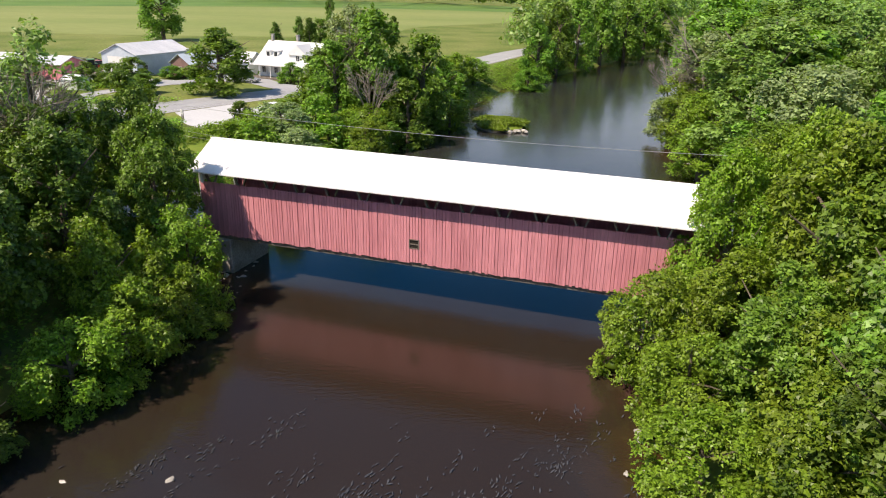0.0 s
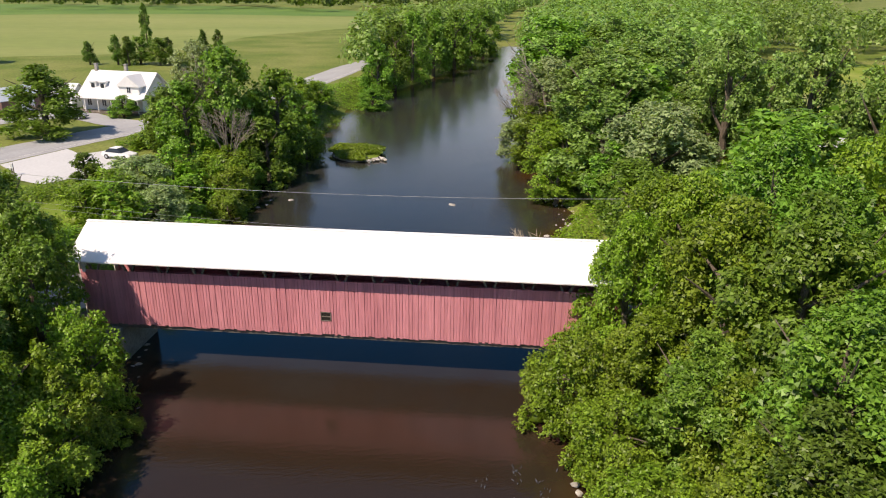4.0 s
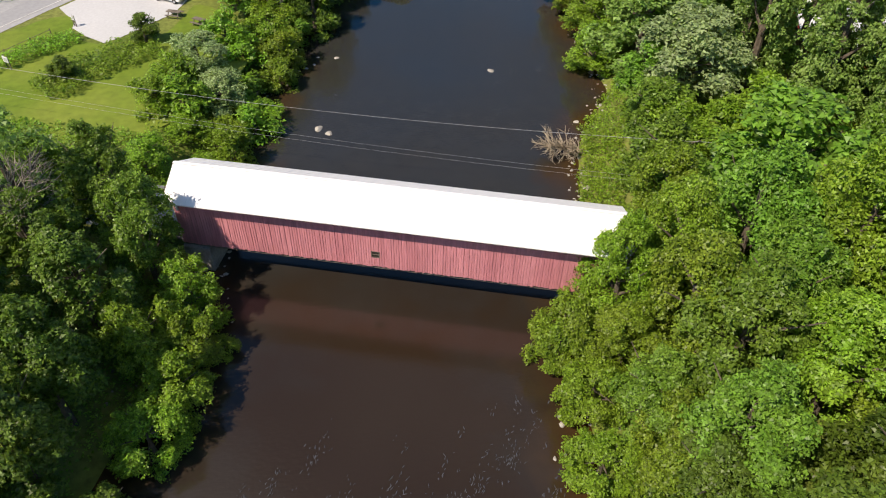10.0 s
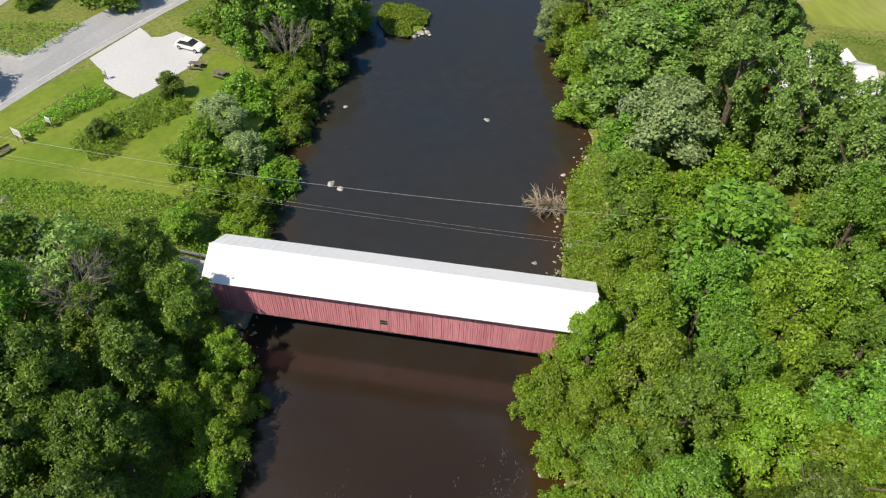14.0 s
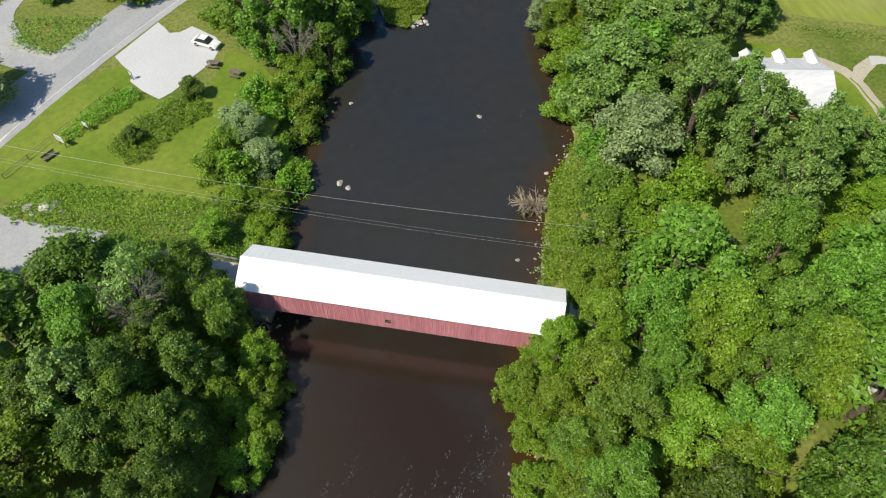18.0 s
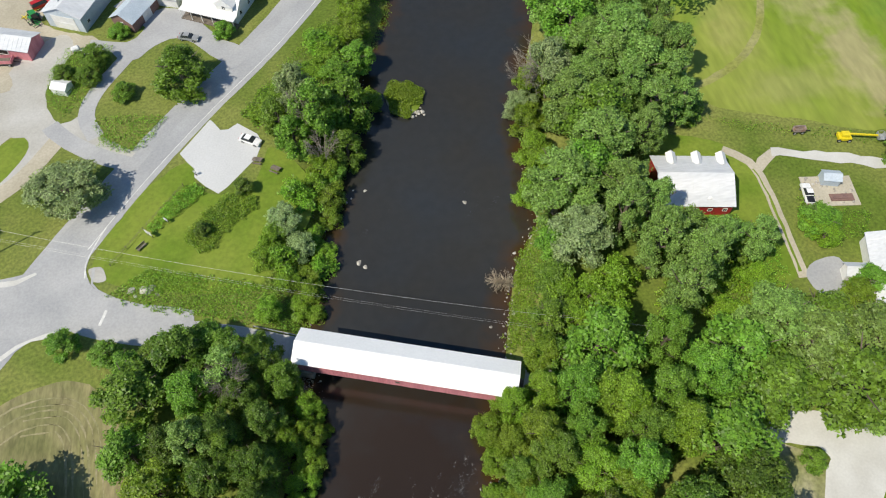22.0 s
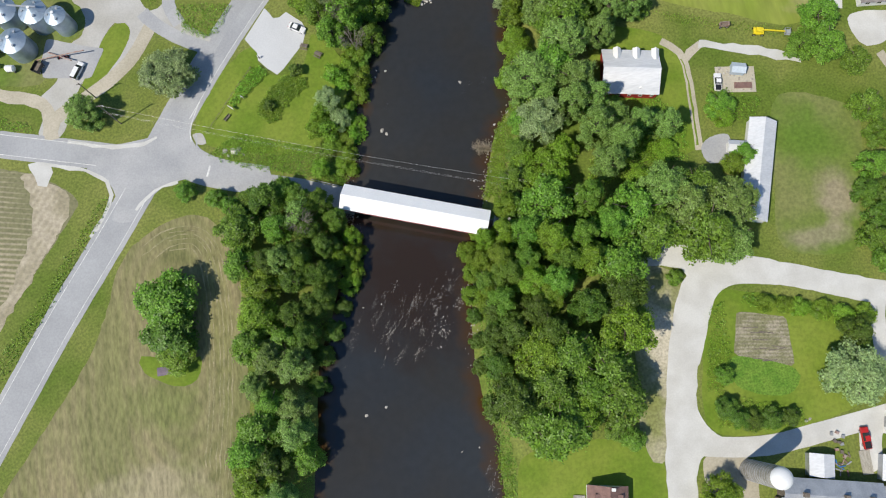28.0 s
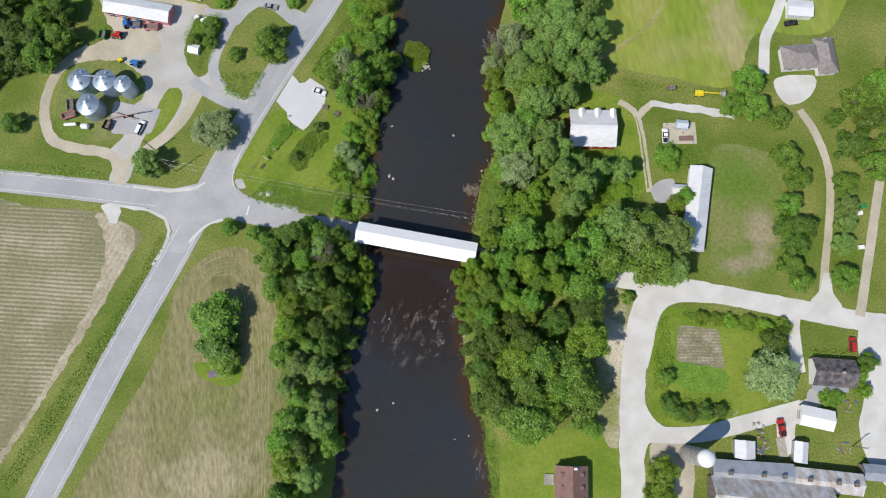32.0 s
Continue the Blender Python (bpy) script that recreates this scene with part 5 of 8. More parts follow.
grow("low", [(79.4, 11.0, 3.0, 2.4), (83.9, 9.8, 2.6, 2.2), (87.6, 8.7, 2.8, 2.4), (92.3, 7.3, 2.8, 2.6), (97.0, 5.7, 3.0, 2.6), (102.5, 5.0, 3.0, 2.4), (120.5, -11.9, 4.0, 2.4), (120.0, -16.3, 4.0, 2.4)], "in the garden hedge")
tree("mid", 110.9, -16.5, 4.5, 4.2, "beside the dark house")
grow("light", [(56.0, 46.5, 4.5, 3.4), (55.7, 56.5, 5, 3.6), (53.6, 66.1, 4, 3.0), (60.3, 44.2, 5, 3.6), (79.4, 45.8, 5.5, 3.2), (79.4, 61.9, 3.0, 2.4)], "in the clearing by the red barn")

# ---- the covered bridge ----
BX, BY, TURN_B = 0.14, 45.8, radians(-19.63)
HALF, WALL, EAVE_OUT = 18.15, 2.27, 3.15
EAVE_Z, RIDGE_Z, WALL_TOP, WALL_LOW = 7.8, 9.55, 6.85, 2.95


def covered_bridge():
    b = thing("covered_bridge", Matrix.Translation((BX, BY, 0)) @ Matrix.Rotation(TURN_B, 4, "Z"), "long covered bridge, faded red board walls, white metal roof", "covered bridge")
    rng = random.Random(3)
    t = 0.07
    for s in (-1, 1):
        bm = bmesh.new()
        vs = [bm.verts.new((x, s * y, z)) for y, z in ((0, RIDGE_Z), (EAVE_OUT, EAVE_Z), (EAVE_OUT, EAVE_Z - t), (0, RIDGE_Z - t)) for x in (-HALF, HALF)]
        for f in ((0, 1, 3, 2), (2, 3, 5, 4), (4, 5, 7, 6), (0, 2, 4, 6), (1, 7, 5, 3)):
            bm.faces.new([vs[i] for i in f])
        bmesh.ops.recalc_face_normals(bm, faces=bm.faces)
        slope = part("roof_slope", bm, BRIDGE_METAL, b, "white painted metal roof slope")
        rib = None
        for i in range(46):
            x = -HALF + 0.4 + i * (2 * HALF - 0.8) / 45
            if rib is None:
                bm = beam(bmesh.new(), (0, s * 0.15, RIDGE_Z - 0.15 * (RIDGE_Z - EAVE_Z) / EAVE_OUT + 0.008), (0, s * (EAVE_OUT - 0.02), EAVE_Z + 0.012), 0.02)
                rib = part("seam", bm, BRIDGE_METAL, slope)
            else:
                rib = link("seam", rib.data, slope)
            rib.location.x = x
        part("fascia", boxes(((-HALF, s * EAVE_OUT - 0.03, EAVE_Z - 0.1), (HALF, s * EAVE_OUT + 0.03, EAVE_Z - 0.03))), WHITE_WOOD, b)
        part("top_beam", boxes(((-HALF + 0.3, s * WALL - 0.12, EAVE_Z + 0.05), (HALF - 0.3, s * WALL + 0.12, EAVE_Z + 0.35))), OLD_WOOD, b)
        part("bottom_beam", boxes(((-HALF + 0.3, s * (WALL - 0.25) - 0.12, 2.6), (HALF - 0.3, s * (WALL - 0.25) + 0.12, 2.95))), OLD_WOOD, b)
        wall = part("wall", boxes(((-HALF + 0.35, s * (WALL - 0.12) - 0.02, 3.5), (HALF - 0.35, s * (WALL - 0.12) + 0.02, 3.7)), ((-HALF + 0.35, s * (WALL - 0.12) - 0.02, 4.9), (HALF - 0.35, s * (WALL - 0.12) + 0.02, 5.1)),
                          ((-HALF + 0.35, s * (WALL - 0.12) - 0.02, 6.5), (HALF - 0.35, s * (WALL - 0.12) + 0.02, 6.7)), ((-HALF + 0.35, s * (WALL - 0.06) - 0.01, 3.0), (HALF - 0.35, s * (WALL - 0.06) + 0.01, 6.75))), RED_WOOD, b, "red nailing rails behind the boards")
        pitch = 0.21
        count = int((2 * HALF - 0.7) / pitch)
        if s < 0:
            shapes = []
            for k in range(4):
                bm = box(bmesh.new(), (-0.098, -0.018, WALL_LOW - 0.03 * k), (0.098, 0.018, WALL_TOP))
                bmesh.ops.bevel(bm, geom=[e for e in bm.edges if abs(e.verts[0].co.z - e.verts[1].co.z) > 1], offset=0.008, segments=1, affect="EDGES")
                shapes.append(part("board", bm, RED_WOOD, wall).data)
                bpy.data.objects.remove(bpy.data.objects["board"])
            for i in range(count):
                x = -HALF + 0.45 + i * pitch
                y = -WALL + rng.uniform(-0.01, 0.01)
                if abs(x + 1.11) < 0.36:      # the boards above and below the small window
                    for z0, z1 in ((WALL_LOW, 3.98), (4.52, WALL_TOP)):
                        part("board", box(bmesh.new(), (x - 0.092, y - 0.016, z0), (x + 0.092, y + 0.016, z1)), RED_WOOD, wall)
                    continue
                ob = link("board", shapes[rng.randrange(4)], wall)
                ob.location = (x, y, rng.uniform(-0.02, 0.02))
                ob.rotation_euler = (0, rng.uniform(-0.003, 0.003), rng.uniform(-0.02, 0.02))
        else:
            bm = bmesh.new()
            for i in range(count):
                x, y = -HALF + 0.45 + i * pitch, WALL + rng.uniform(-0.015, 0.015)
                box(bm, (x - 0.095, y - 0.016, WALL_LOW + rng.uniform(-0.05, 0.05)), (x + 0.095, y + 0.016, WALL_TOP))
            tagged(part("boards", bm, RED_WOOD, wall), kind="stuff")
        n = 15
        for i in range(n):      # lattice braces that show in the open strip under the eaves
            x = -HALF + 1.2 + i * (2 * HALF - 2.4) / (n - 1)
            for d in (-1, 1):
                part("brace", beam(bmesh.new(), (x + d * 0.12, s * (WALL - 0.25), 6.5), (x + d * 0.75, s * (WALL - 0.25), EAVE_Z + 0.2), 0.2, 0.1), TWIG, b, "pale lattice brace")
            part("rafter_tail", beam(bmesh.new(), (x, s * (WALL + 0.05), EAVE_Z + 0.18), (x, s * (EAVE_OUT - 0.1), EAVE_Z - 0.1), 0.1, 0.14), OLD_WOOD, b)
    part("ridge_cap", boxes(((-HALF - 0.02, -0.14, RIDGE_Z - 0.05), (HALF + 0.02, 0.14, RIDGE_Z + 0.03))), BRIDGE_METAL, b)
    deck = part("deck", boxes(((-HALF - 1.0, -WALL + 0.2, 2.95), (HALF + 1.0, WALL - 0.2, 3.02))), OLD_WOOD, b)
    plank = None
    for i in range(150):
        x = -HALF - 0.9 + i * (2 * HALF + 1.8) / 149
        if plank is None:
            plank = part("plank", boxes(((-0.11, -WALL + 0.22, 3.02), (0.11, WALL - 0.22, 3.07))), OLD_WOOD, deck)
        else:
            plank = link("plank", plank.data, deck)
        plank.location.x = x
    frame_w = part("window_frame", boxes(((-1.45, -WALL - 0.04, 3.92), (-0.77, -WALL + 0.03, 3.98)), ((-1.45, -WALL - 0.04, 4.52), (-0.77, -WALL + 0.03, 4.58)), ((-1.47, -WALL - 0.04, 3.92), (-1.41, -WALL + 0.03, 4.58)), ((-0.81, -WALL - 0.04, 3.92), (-0.75, -WALL + 0.03, 4.58))), OLD_WOOD, b, "small window frame")
    # solid dark panel in place of the shade behind the window
    part("opening", boxes(((-1.41, -WALL + 0.02, 3.98), (-0.81, -WALL + 0.06, 4.52))), INTERIOR_SHADE, frame_w, "dark panel in place of the shade inside")
    part("window_bar", boxes(((-1.41, -WALL - 0.02, 4.2), (-0.81, -WALL + 0.01, 4.28))), OLD_WOOD, frame_w)
    for s in (-1, 1):      # the portals: boards over the roadway and beside it
        x = s * (HALF - 0.3)
        bm = bmesh.new()
        for lo, hi in (((x - 0.04, -WALL, 3.0), (x + 0.04, -WALL + 0.5, EAVE_Z)), ((x - 0.04, WALL - 0.5, 3.0), (x + 0.04, WALL, EAVE_Z)), ((x - 0.04, -WALL, 6.8), (x + 0.04, WALL, EAVE_Z + 0.1))):
            box(bm, lo, hi)
        g = [[bm.verts.new((x + dx, y, z)) for y, z in ((-2.9, EAVE_Z + 0.1), (2.9, EAVE_Z + 0.1), (0, RIDGE_Z - 0.1))] for dx in (-0.04, 0.04)]
        bm.faces.new(g[0][::-1]), bm.faces.new(g[1])
        for i in range(3):
            bm.faces.new((g[0][i], g[0][(i + 1) % 3], g[1][(i + 1) % 3], g[1][i]))
        part("portal", bm, WHITE_WOOD if s < 0 else RED_WOOD, b, "boarded portal gable")
    part("corner_post", boxes(((-HALF + 0.95, -EAVE_OUT + 0.2, 6.95), (-HALF + 1.1, -EAVE_OUT + 0.35, EAVE_Z - 0.05))), WHITE_WOOD, b, "white post under the eave")
    return b


covered_bridge()
M_B = Matrix.Translation((BX, BY, 0)) @ Matrix.Rotation(TURN_B, 4, "Z")


def abutment(name, x0, x1, label):
    ob = thing(name, M_B.copy(), label, "abutment")
    bm = box(bmesh.new(), (x0, -2.4, -1.2), (x1, 2.4, 2.58))
    bmesh.ops.bevel(bm, geom=bm.edges[:], offset=0.08, segments=1, affect="EDGES")
    part("body", bm, CONCRETE, ob)
    part("bearing_seat", boxes(((x0 + 0.3, -2.2, 2.56), (x1 - 0.3, 2.2, 2.62))), CONCRETE, ob)
    return ob


abutment("bridge_abutment", -HALF + 0.2, -HALF + 2.6, "grey concrete abutment under the bridge's west end")
abutment("bridge_abutment", HALF - 2.6, HALF + 1.5, "grey concrete abutment under the bridge's east end")


def guard_rail(pts, label, posts=True):
    """A rail on posts along a line."""
    ob = thing("guard_rail", Matrix(), label, "guard rail")
    for a, b in zip(pts, pts[1:]):
        za, zb = (max(LEVEL, land_height(*p)) for p in (a, b))
        part("rail", beam(bmesh.new(), (*a, za + 0.75), (*b, zb + 0.75), 0.07, 0.28), GREY_METAL, ob)
    for p in spline(pts, 2.2):
        part("post", beam(bmesh.new(), (p.x, p.y, land_height(p.x, p.y) - 0.1), (p.x, p.y, LEVEL + 0.9), 0.14), OLD_WOOD, ob)
    return ob


guard_rail([(-14.8, 54.5), (-19.4, 56.5), (-24.4, 58.6)], "pale metal guard rail beside the bridge road")


def pole(x, y, h, label, arm=True):
    ob = thing("utility_pole", Matrix.Translation((x, y, land_height(x, y))), label, "utility pole")
    part("shaft", tube(bmesh.new(), [(0, 0, -0.5), (0, 0, h)], [0.16, 0.11], 8), OLD_WOOD, ob)
    if arm:
        a = part("crossarm", boxes(((-0.9, -0.06, h - 0.7), (0.9, 0.06, h - 0.55))), OLD_WOOD, ob)
        for k in (-0.8, 0.8, 0.35):
            part("insulator", tube(bmesh.new(), [(k, 0, h - 0.55), (k, 0, h - 0.35)], [0.05, 0.03], 6), WHITE_METAL, a)
    return ob


def cable(x0, x1, y0, slope, z0, tilt, bow, r, label):
    """A hanging wire over the river: straight in plan, bowed in height."""
    pts = [(x, y0 + slope * x, z0 + tilt * x + bow * x * x) for x in np.linspace(x0, x1, 40)]
    return tagged(part("overhead_cable", tube(bmesh.new(), pts, [r] * 40, 5), CABLE, None), label, "cable")


CABLE = mat("aluminium_wire", (0.6, 0.6, 0.58), rough=0.35, metal=0.6, bump=0.0, fine=0.05)
# ---- in the river ----
def stone_mesh(seed, jag=0.35):
    bm = bmesh.new()
    bmesh.ops.create_icosphere(bm, subdivisions=2, radius=1)
    for v in bm.verts:
        v.co *= 1 + jag * noise.noise(v.co * 1.3 + Vector((seed * 7, 0, 0)))
        v.co.z *= 0.62
    me = bpy.data.meshes.new("stone")
    bm.to_mesh(me)
    bm.free()
    me.materials.append(STONE)
    return me


STONES = [stone_mesh(i) for i in range(5)]
stone_rng = random.Random(8)


def stone(x, y, r, label, group="stones in the river", z=None):
    ob = link("stone", STONES[stone_rng.randrange(5)])
    ob.matrix_basis = Matrix.Translation((x, y, max(land_height(x, y), -0.15) if z is None else z)) @ Matrix.Rotation(stone_rng.uniform(0, 6.28), 4, "Z") @ Matrix.Diagonal((r, r * stone_rng.uniform(0.6, 0.9), r * 0.8, 1))
    return tagged(ob, label, "stone", group)


for x, y, r in ((16.7, 80.2, 0.6), (-5.3, 70.0, 0.75), (-4.2, 68.9, 0.6), (-2.2, 86.3, 0.5), (-5.1, 85.0, 0.4), (-4.4, 86.9, 0.4), (-8.4, 80.4, 0.5), (-6.0, 84.1, 0.45), (-7.2, 83.5, 0.5)):
    stone(x, y, r, "pale grey stone breaking the brown water")
for x, y, r in ((-16.2, 25.1, 0.35), (-11.6, 25.3, 0.4), (-13.9, 0.6, 0.5), (-18.8, -0.7, 0.6), (2.5, -12.4, 0.4), (6.7, -12.0, 0.4), (-13.9, 0.4, 0.3), (20.7, 54.7, 0.5), (16.1, 53.0, 0.45), (23.6, 67.1, 0.5)):
    stone(x, y, r, "pale stone in the shallow river")
for x, y, r in ((9.9, 29.2, 0.42), (10.6, 29.3, 0.48), (11.3, 29.8, 0.4), (9.8, 28.5, 0.35), (8.5, 26.0, 0.3), (9.3, 26.2, 0.3), (10.7, 29.3, 0.4), (9.8, 28.6, 0.35)):
    stone(x, y, r * 0.6, "pale stone at the east water's edge", "stones along the bank", 0.1)


def shore(name, side, y0, y1, count, out, label, seed):
    """Small stones along a bank, joined."""
    rng = random.Random(seed)
    bm = bmesh.new()
    for _ in range(count):
        y = rng.uniform(y0, y1)
        x = bank(side, y) + rng.gauss(0, out)
        r = rng.uniform(0.1, 0.36) * rng.uniform(0.6, 1)
        m = Matrix.Translation((x, y, max(land_height(x, y), -0.05))) @ Matrix.Rotation(rng.uniform(0, 6), 4, "Z") @ Matrix.Diagonal((r, r * 0.8, r * 0.6, 1))
        v = [bm.verts.new(m @ Vector(c).normalized()) for c in ((1, 0, 0.2), (0.3, 1, 0), (-0.8, 0.7, 0.1), (-0.9, -0.6, 0), (0.4, -1, 0.1), (0.1, 0.1, 1.0))]
        for k in range(5):
            bm.faces.new((v[k], v[(k + 1) % 5], v[5]))
    return tagged(part(name, bm, STONE), label, "stones", kind="stuff")


shore("west_shore_stones", WEST, 34, 122, 420, 0.9, "grey stones along the west bank", 1)
shore("east_shore_stones", EAST, 6, 90, 420, 0.9, "grey stones along the east bank", 2)
shore("abutment_stones", WEST, 40, 52, 300, 1.6, "pale riprap stones under the bridge", 3)
# glossy and a little paler than the water, for the made-up sun glints
GLINT = mat("glint_facet", (0.07, 0.072, 0.078), (0.035, 0.036, 0.04), 1.0, rough=0.26, fine=0.05, bump=0.0, spec=0.5)


def ripple_glints(pts, count, label, seed):
    """Small facets tipped towards the sun to stand for its glints on ripples."""
    rng = random.Random(seed)
    xs, ys = [p[0] for p in pts], [p[1] for p in pts]
    bm = bmesh.new()
    spots, left, flow = [], count, 0.97      # flecks gather in tails that trail along the stream
    while left > 0:
        x, y = rng.uniform(min(xs), max(xs)), rng.uniform(min(ys), max(ys))
        if not inside(pts, x, y) or noise.noise((x * 0.22, y * 0.16, seed)) < rng.uniform(-0.4, 0.3):
            continue
        size = rng.choice((1, 2, 3, 6, 12, 20))
        long, wide = 0.12 * size ** 0.7, 0.05 * size ** 0.6
        for _ in range(size):
            u, v = rng.gauss(0, long), rng.gauss(0, wide)
            spots.append((x + u * math.cos(flow) - v * math.sin(flow), y + u * math.sin(flow) + v * math.cos(flow)))
        left -= size
    for x, y in spots:
        l, w, a = rng.uniform(0.05, 0.2), rng.uniform(0.018, 0.045), flow + rng.gauss(0, 0.5)
        tip = Matrix.Rotation(SUN_AZ, 4, "Z") @ Matrix.Rotation(radians(rng.gauss(19, 6)), 4, "Y") @ Matrix.Rotation(-SUN_AZ, 4, "Z")
        m = Matrix.Translation((x, y, 0.05)) @ tip @ Matrix.Rotation(a, 4, "Z")
        bm.faces.new([bm.verts.new(m @ Vector(c)) for c in ((-l, 0, 0), (-l * 0.2, -w, 0), (l, 0, 0), (l * 0.1, w, 0))])
    return tagged(part("ripple_glints", bm, GLINT), label, "ripples", kind="stuff")


ripple_glints([(5.6, 31.7), (10.6, 31.7), (9.5, 24.7), (0.6, 17.6), (-10.1, 11.0), (-14.8, 17.2), (-5.4, 24.2)], 420, "sun glints where the water runs shallow", 2)
ripple_glints([(-17.5, 30.5), (0, 30), (9, 27), (8, 19), (2, 12), (-10, 10), (-20, 8), (-22.5, 12), (-20.3, 20)], 950, "sun glints scattered over the rippled water", 5)
ripple_glints([(8.1, -13.2), (11.4, -13.7), (8.6, -33.7), (5.4, -33.2)], 160, "sun glints along the east bank", 6)
ripple_glints([(2, 60), (26, 72), (28, 95), (6, 100), (-6, 80)], 60, "faint sun glints on the dark water", 7)


def island():
    (cx, cy) = (9.1, 109.1)
    ob = thing("island", Matrix.Translation((cx, cy, 0)), "small grassy island with a gravel tip in the river", "island")
    bm = bmesh.new()
    bmesh.ops.create_icosphere(bm, subdivisions=3, radius=1)
    for v in bm.verts:
        v.co *= 1 + 0.2 * noise.noise(v.co * 1.5)
        v.co = Vector((v.co.x * 3.7, v.co.y * 4.8, v.co.z * 0.45))
    part("mound", bm, STONE, ob, "grey gravel bar", True)
    rng = np.random.default_rng(4)
    a, r = rng.uniform(0, 6.283, 7000), rng.uniform(0, 1, 7000) ** 0.55
    edge = 1 + 0.1 * np.sin(3 * a + 1) + 0.07 * np.sin(7 * a)
    at = np.stack([4.2 * r * edge * np.cos(a), 5.4 * r * edge * np.sin(a), 0.25 + (0.55 + 0.5 * (1 - r * r)) * rng.uniform(0.2, 1, 7000) ** 0.5], 1)
    at = at[~((at[:, 0] > 0.8) & (at[:, 1] < -2.6))]
    tuft = leaf_mesh("grass_tuft", at, rng.normal(size=at.shape) * 0.55 + (0, 0, 0.8), 0.15, LEAF_LIGHT, rng)
    bm = bmesh.new()
    rim = [bm.verts.new((3.8 * (1 + 0.1 * math.sin(3 * t + 1)) * math.cos(t), 4.9 * (1 + 0.08 * math.sin(7 * t)) * math.sin(t), 0.3)) for t in np.linspace(0, 6.283, 40, False)]
    mid = bm.verts.new((0, 0, 0.75))
    for k in range(40):
        bm.faces.new((rim[k], rim[(k + 1) % 40], mid))
    part("turf", bm, LAWN, ob, "low bright grass")
    link("grass_tuft", tuft, ob, "bright green reed grass")
    for i in range(14):
        m = link("stone", STONES[i % 5], ob)
        m.location, m.scale = (rng.uniform(0.5, 3.6), rng.uniform(-5.4, -3.0), 0.2), [rng.uniform(0.2, 0.45)] * 3
    return ob


island()


def dead_tree(x, y, z, length, spread, turn, label, seed, up=0.5, twigs=26, wood_mat=TWIG):
    """Bare branching driftwood or a dead crown."""
    rng = random.Random(seed)
    ob = thing("dead_tree", Matrix.Translation((x, y, z)) @ Matrix.Rotation(turn, 4, "Z"), label, "dead tree")
    part("trunk", tube(bmesh.new(), [(0, 0, 0), (length * 0.4, 0.1, up * 0.7), (length, 0, up)], [0.22, 0.16, 0.05], 6), wood_mat, ob)
    for i in range(twigs):
        t = rng.uniform(0.15, 0.95)
        a, e = rng.uniform(-1.4, 1.4), rng.uniform(-0.2, 0.9)
        l = spread * rng.uniform(0.4, 1)
        p = Vector((length * t, 0, up * t))
        d = Vector((math.cos(a) * math.cos(e), math.sin(a) * math.cos(e), math.sin(e)))
        bm = tube(bmesh.new(), [p, p + d * l * 0.5 + Vector((0, 0, 0.1)), p + d * l], [0.07, 0.045, 0.015], 5)
        for _ in range(4):
            q = p + d * l * rng.uniform(0.3, 0.9)
            w = (d + Vector((rng.gauss(0, 0.6), rng.gauss(0, 0.6), rng.gauss(0, 0.5)))).normalized() * l * 0.45
            tube(bm, [q, q + w * 0.5, q + w], [0.035, 0.025, 0.008], 4)
        part("branch", bm, wood_mat, ob)
    return ob


bleached = thing("dead_tree", Matrix(), "bleached bare trunk leaning among the trees", "dead tree")
part("trunk", tube(bmesh.new(), [(30.5, 33.5, 2.8), (35.5, 39.0, 7.0), (40.2, 44.3, 10.8)], [0.24, 0.2, 0.12], 8), mat("bleached_wood", (0.62, 0.6, 0.55), (0.45, 0.42, 0.37), 1.2, rough=0.9), bleached)
DRIFT = mat("tan_driftwood", (0.4, 0.34, 0.25), (0.28, 0.23, 0.17), 1.0, rough=0.95)
dead_tree(22.6, 60.6, 0.15, 4.2, 2.3, radians(172), "bare tan driftwood tree stranded at the bank", 1, 1.0, 110, DRIFT)
dead_tree(38.2, 101.7, 3.0, 4.5, 5.0, radians(160), "bleached bare willow leaning over the river", 4, 11.0, 40)


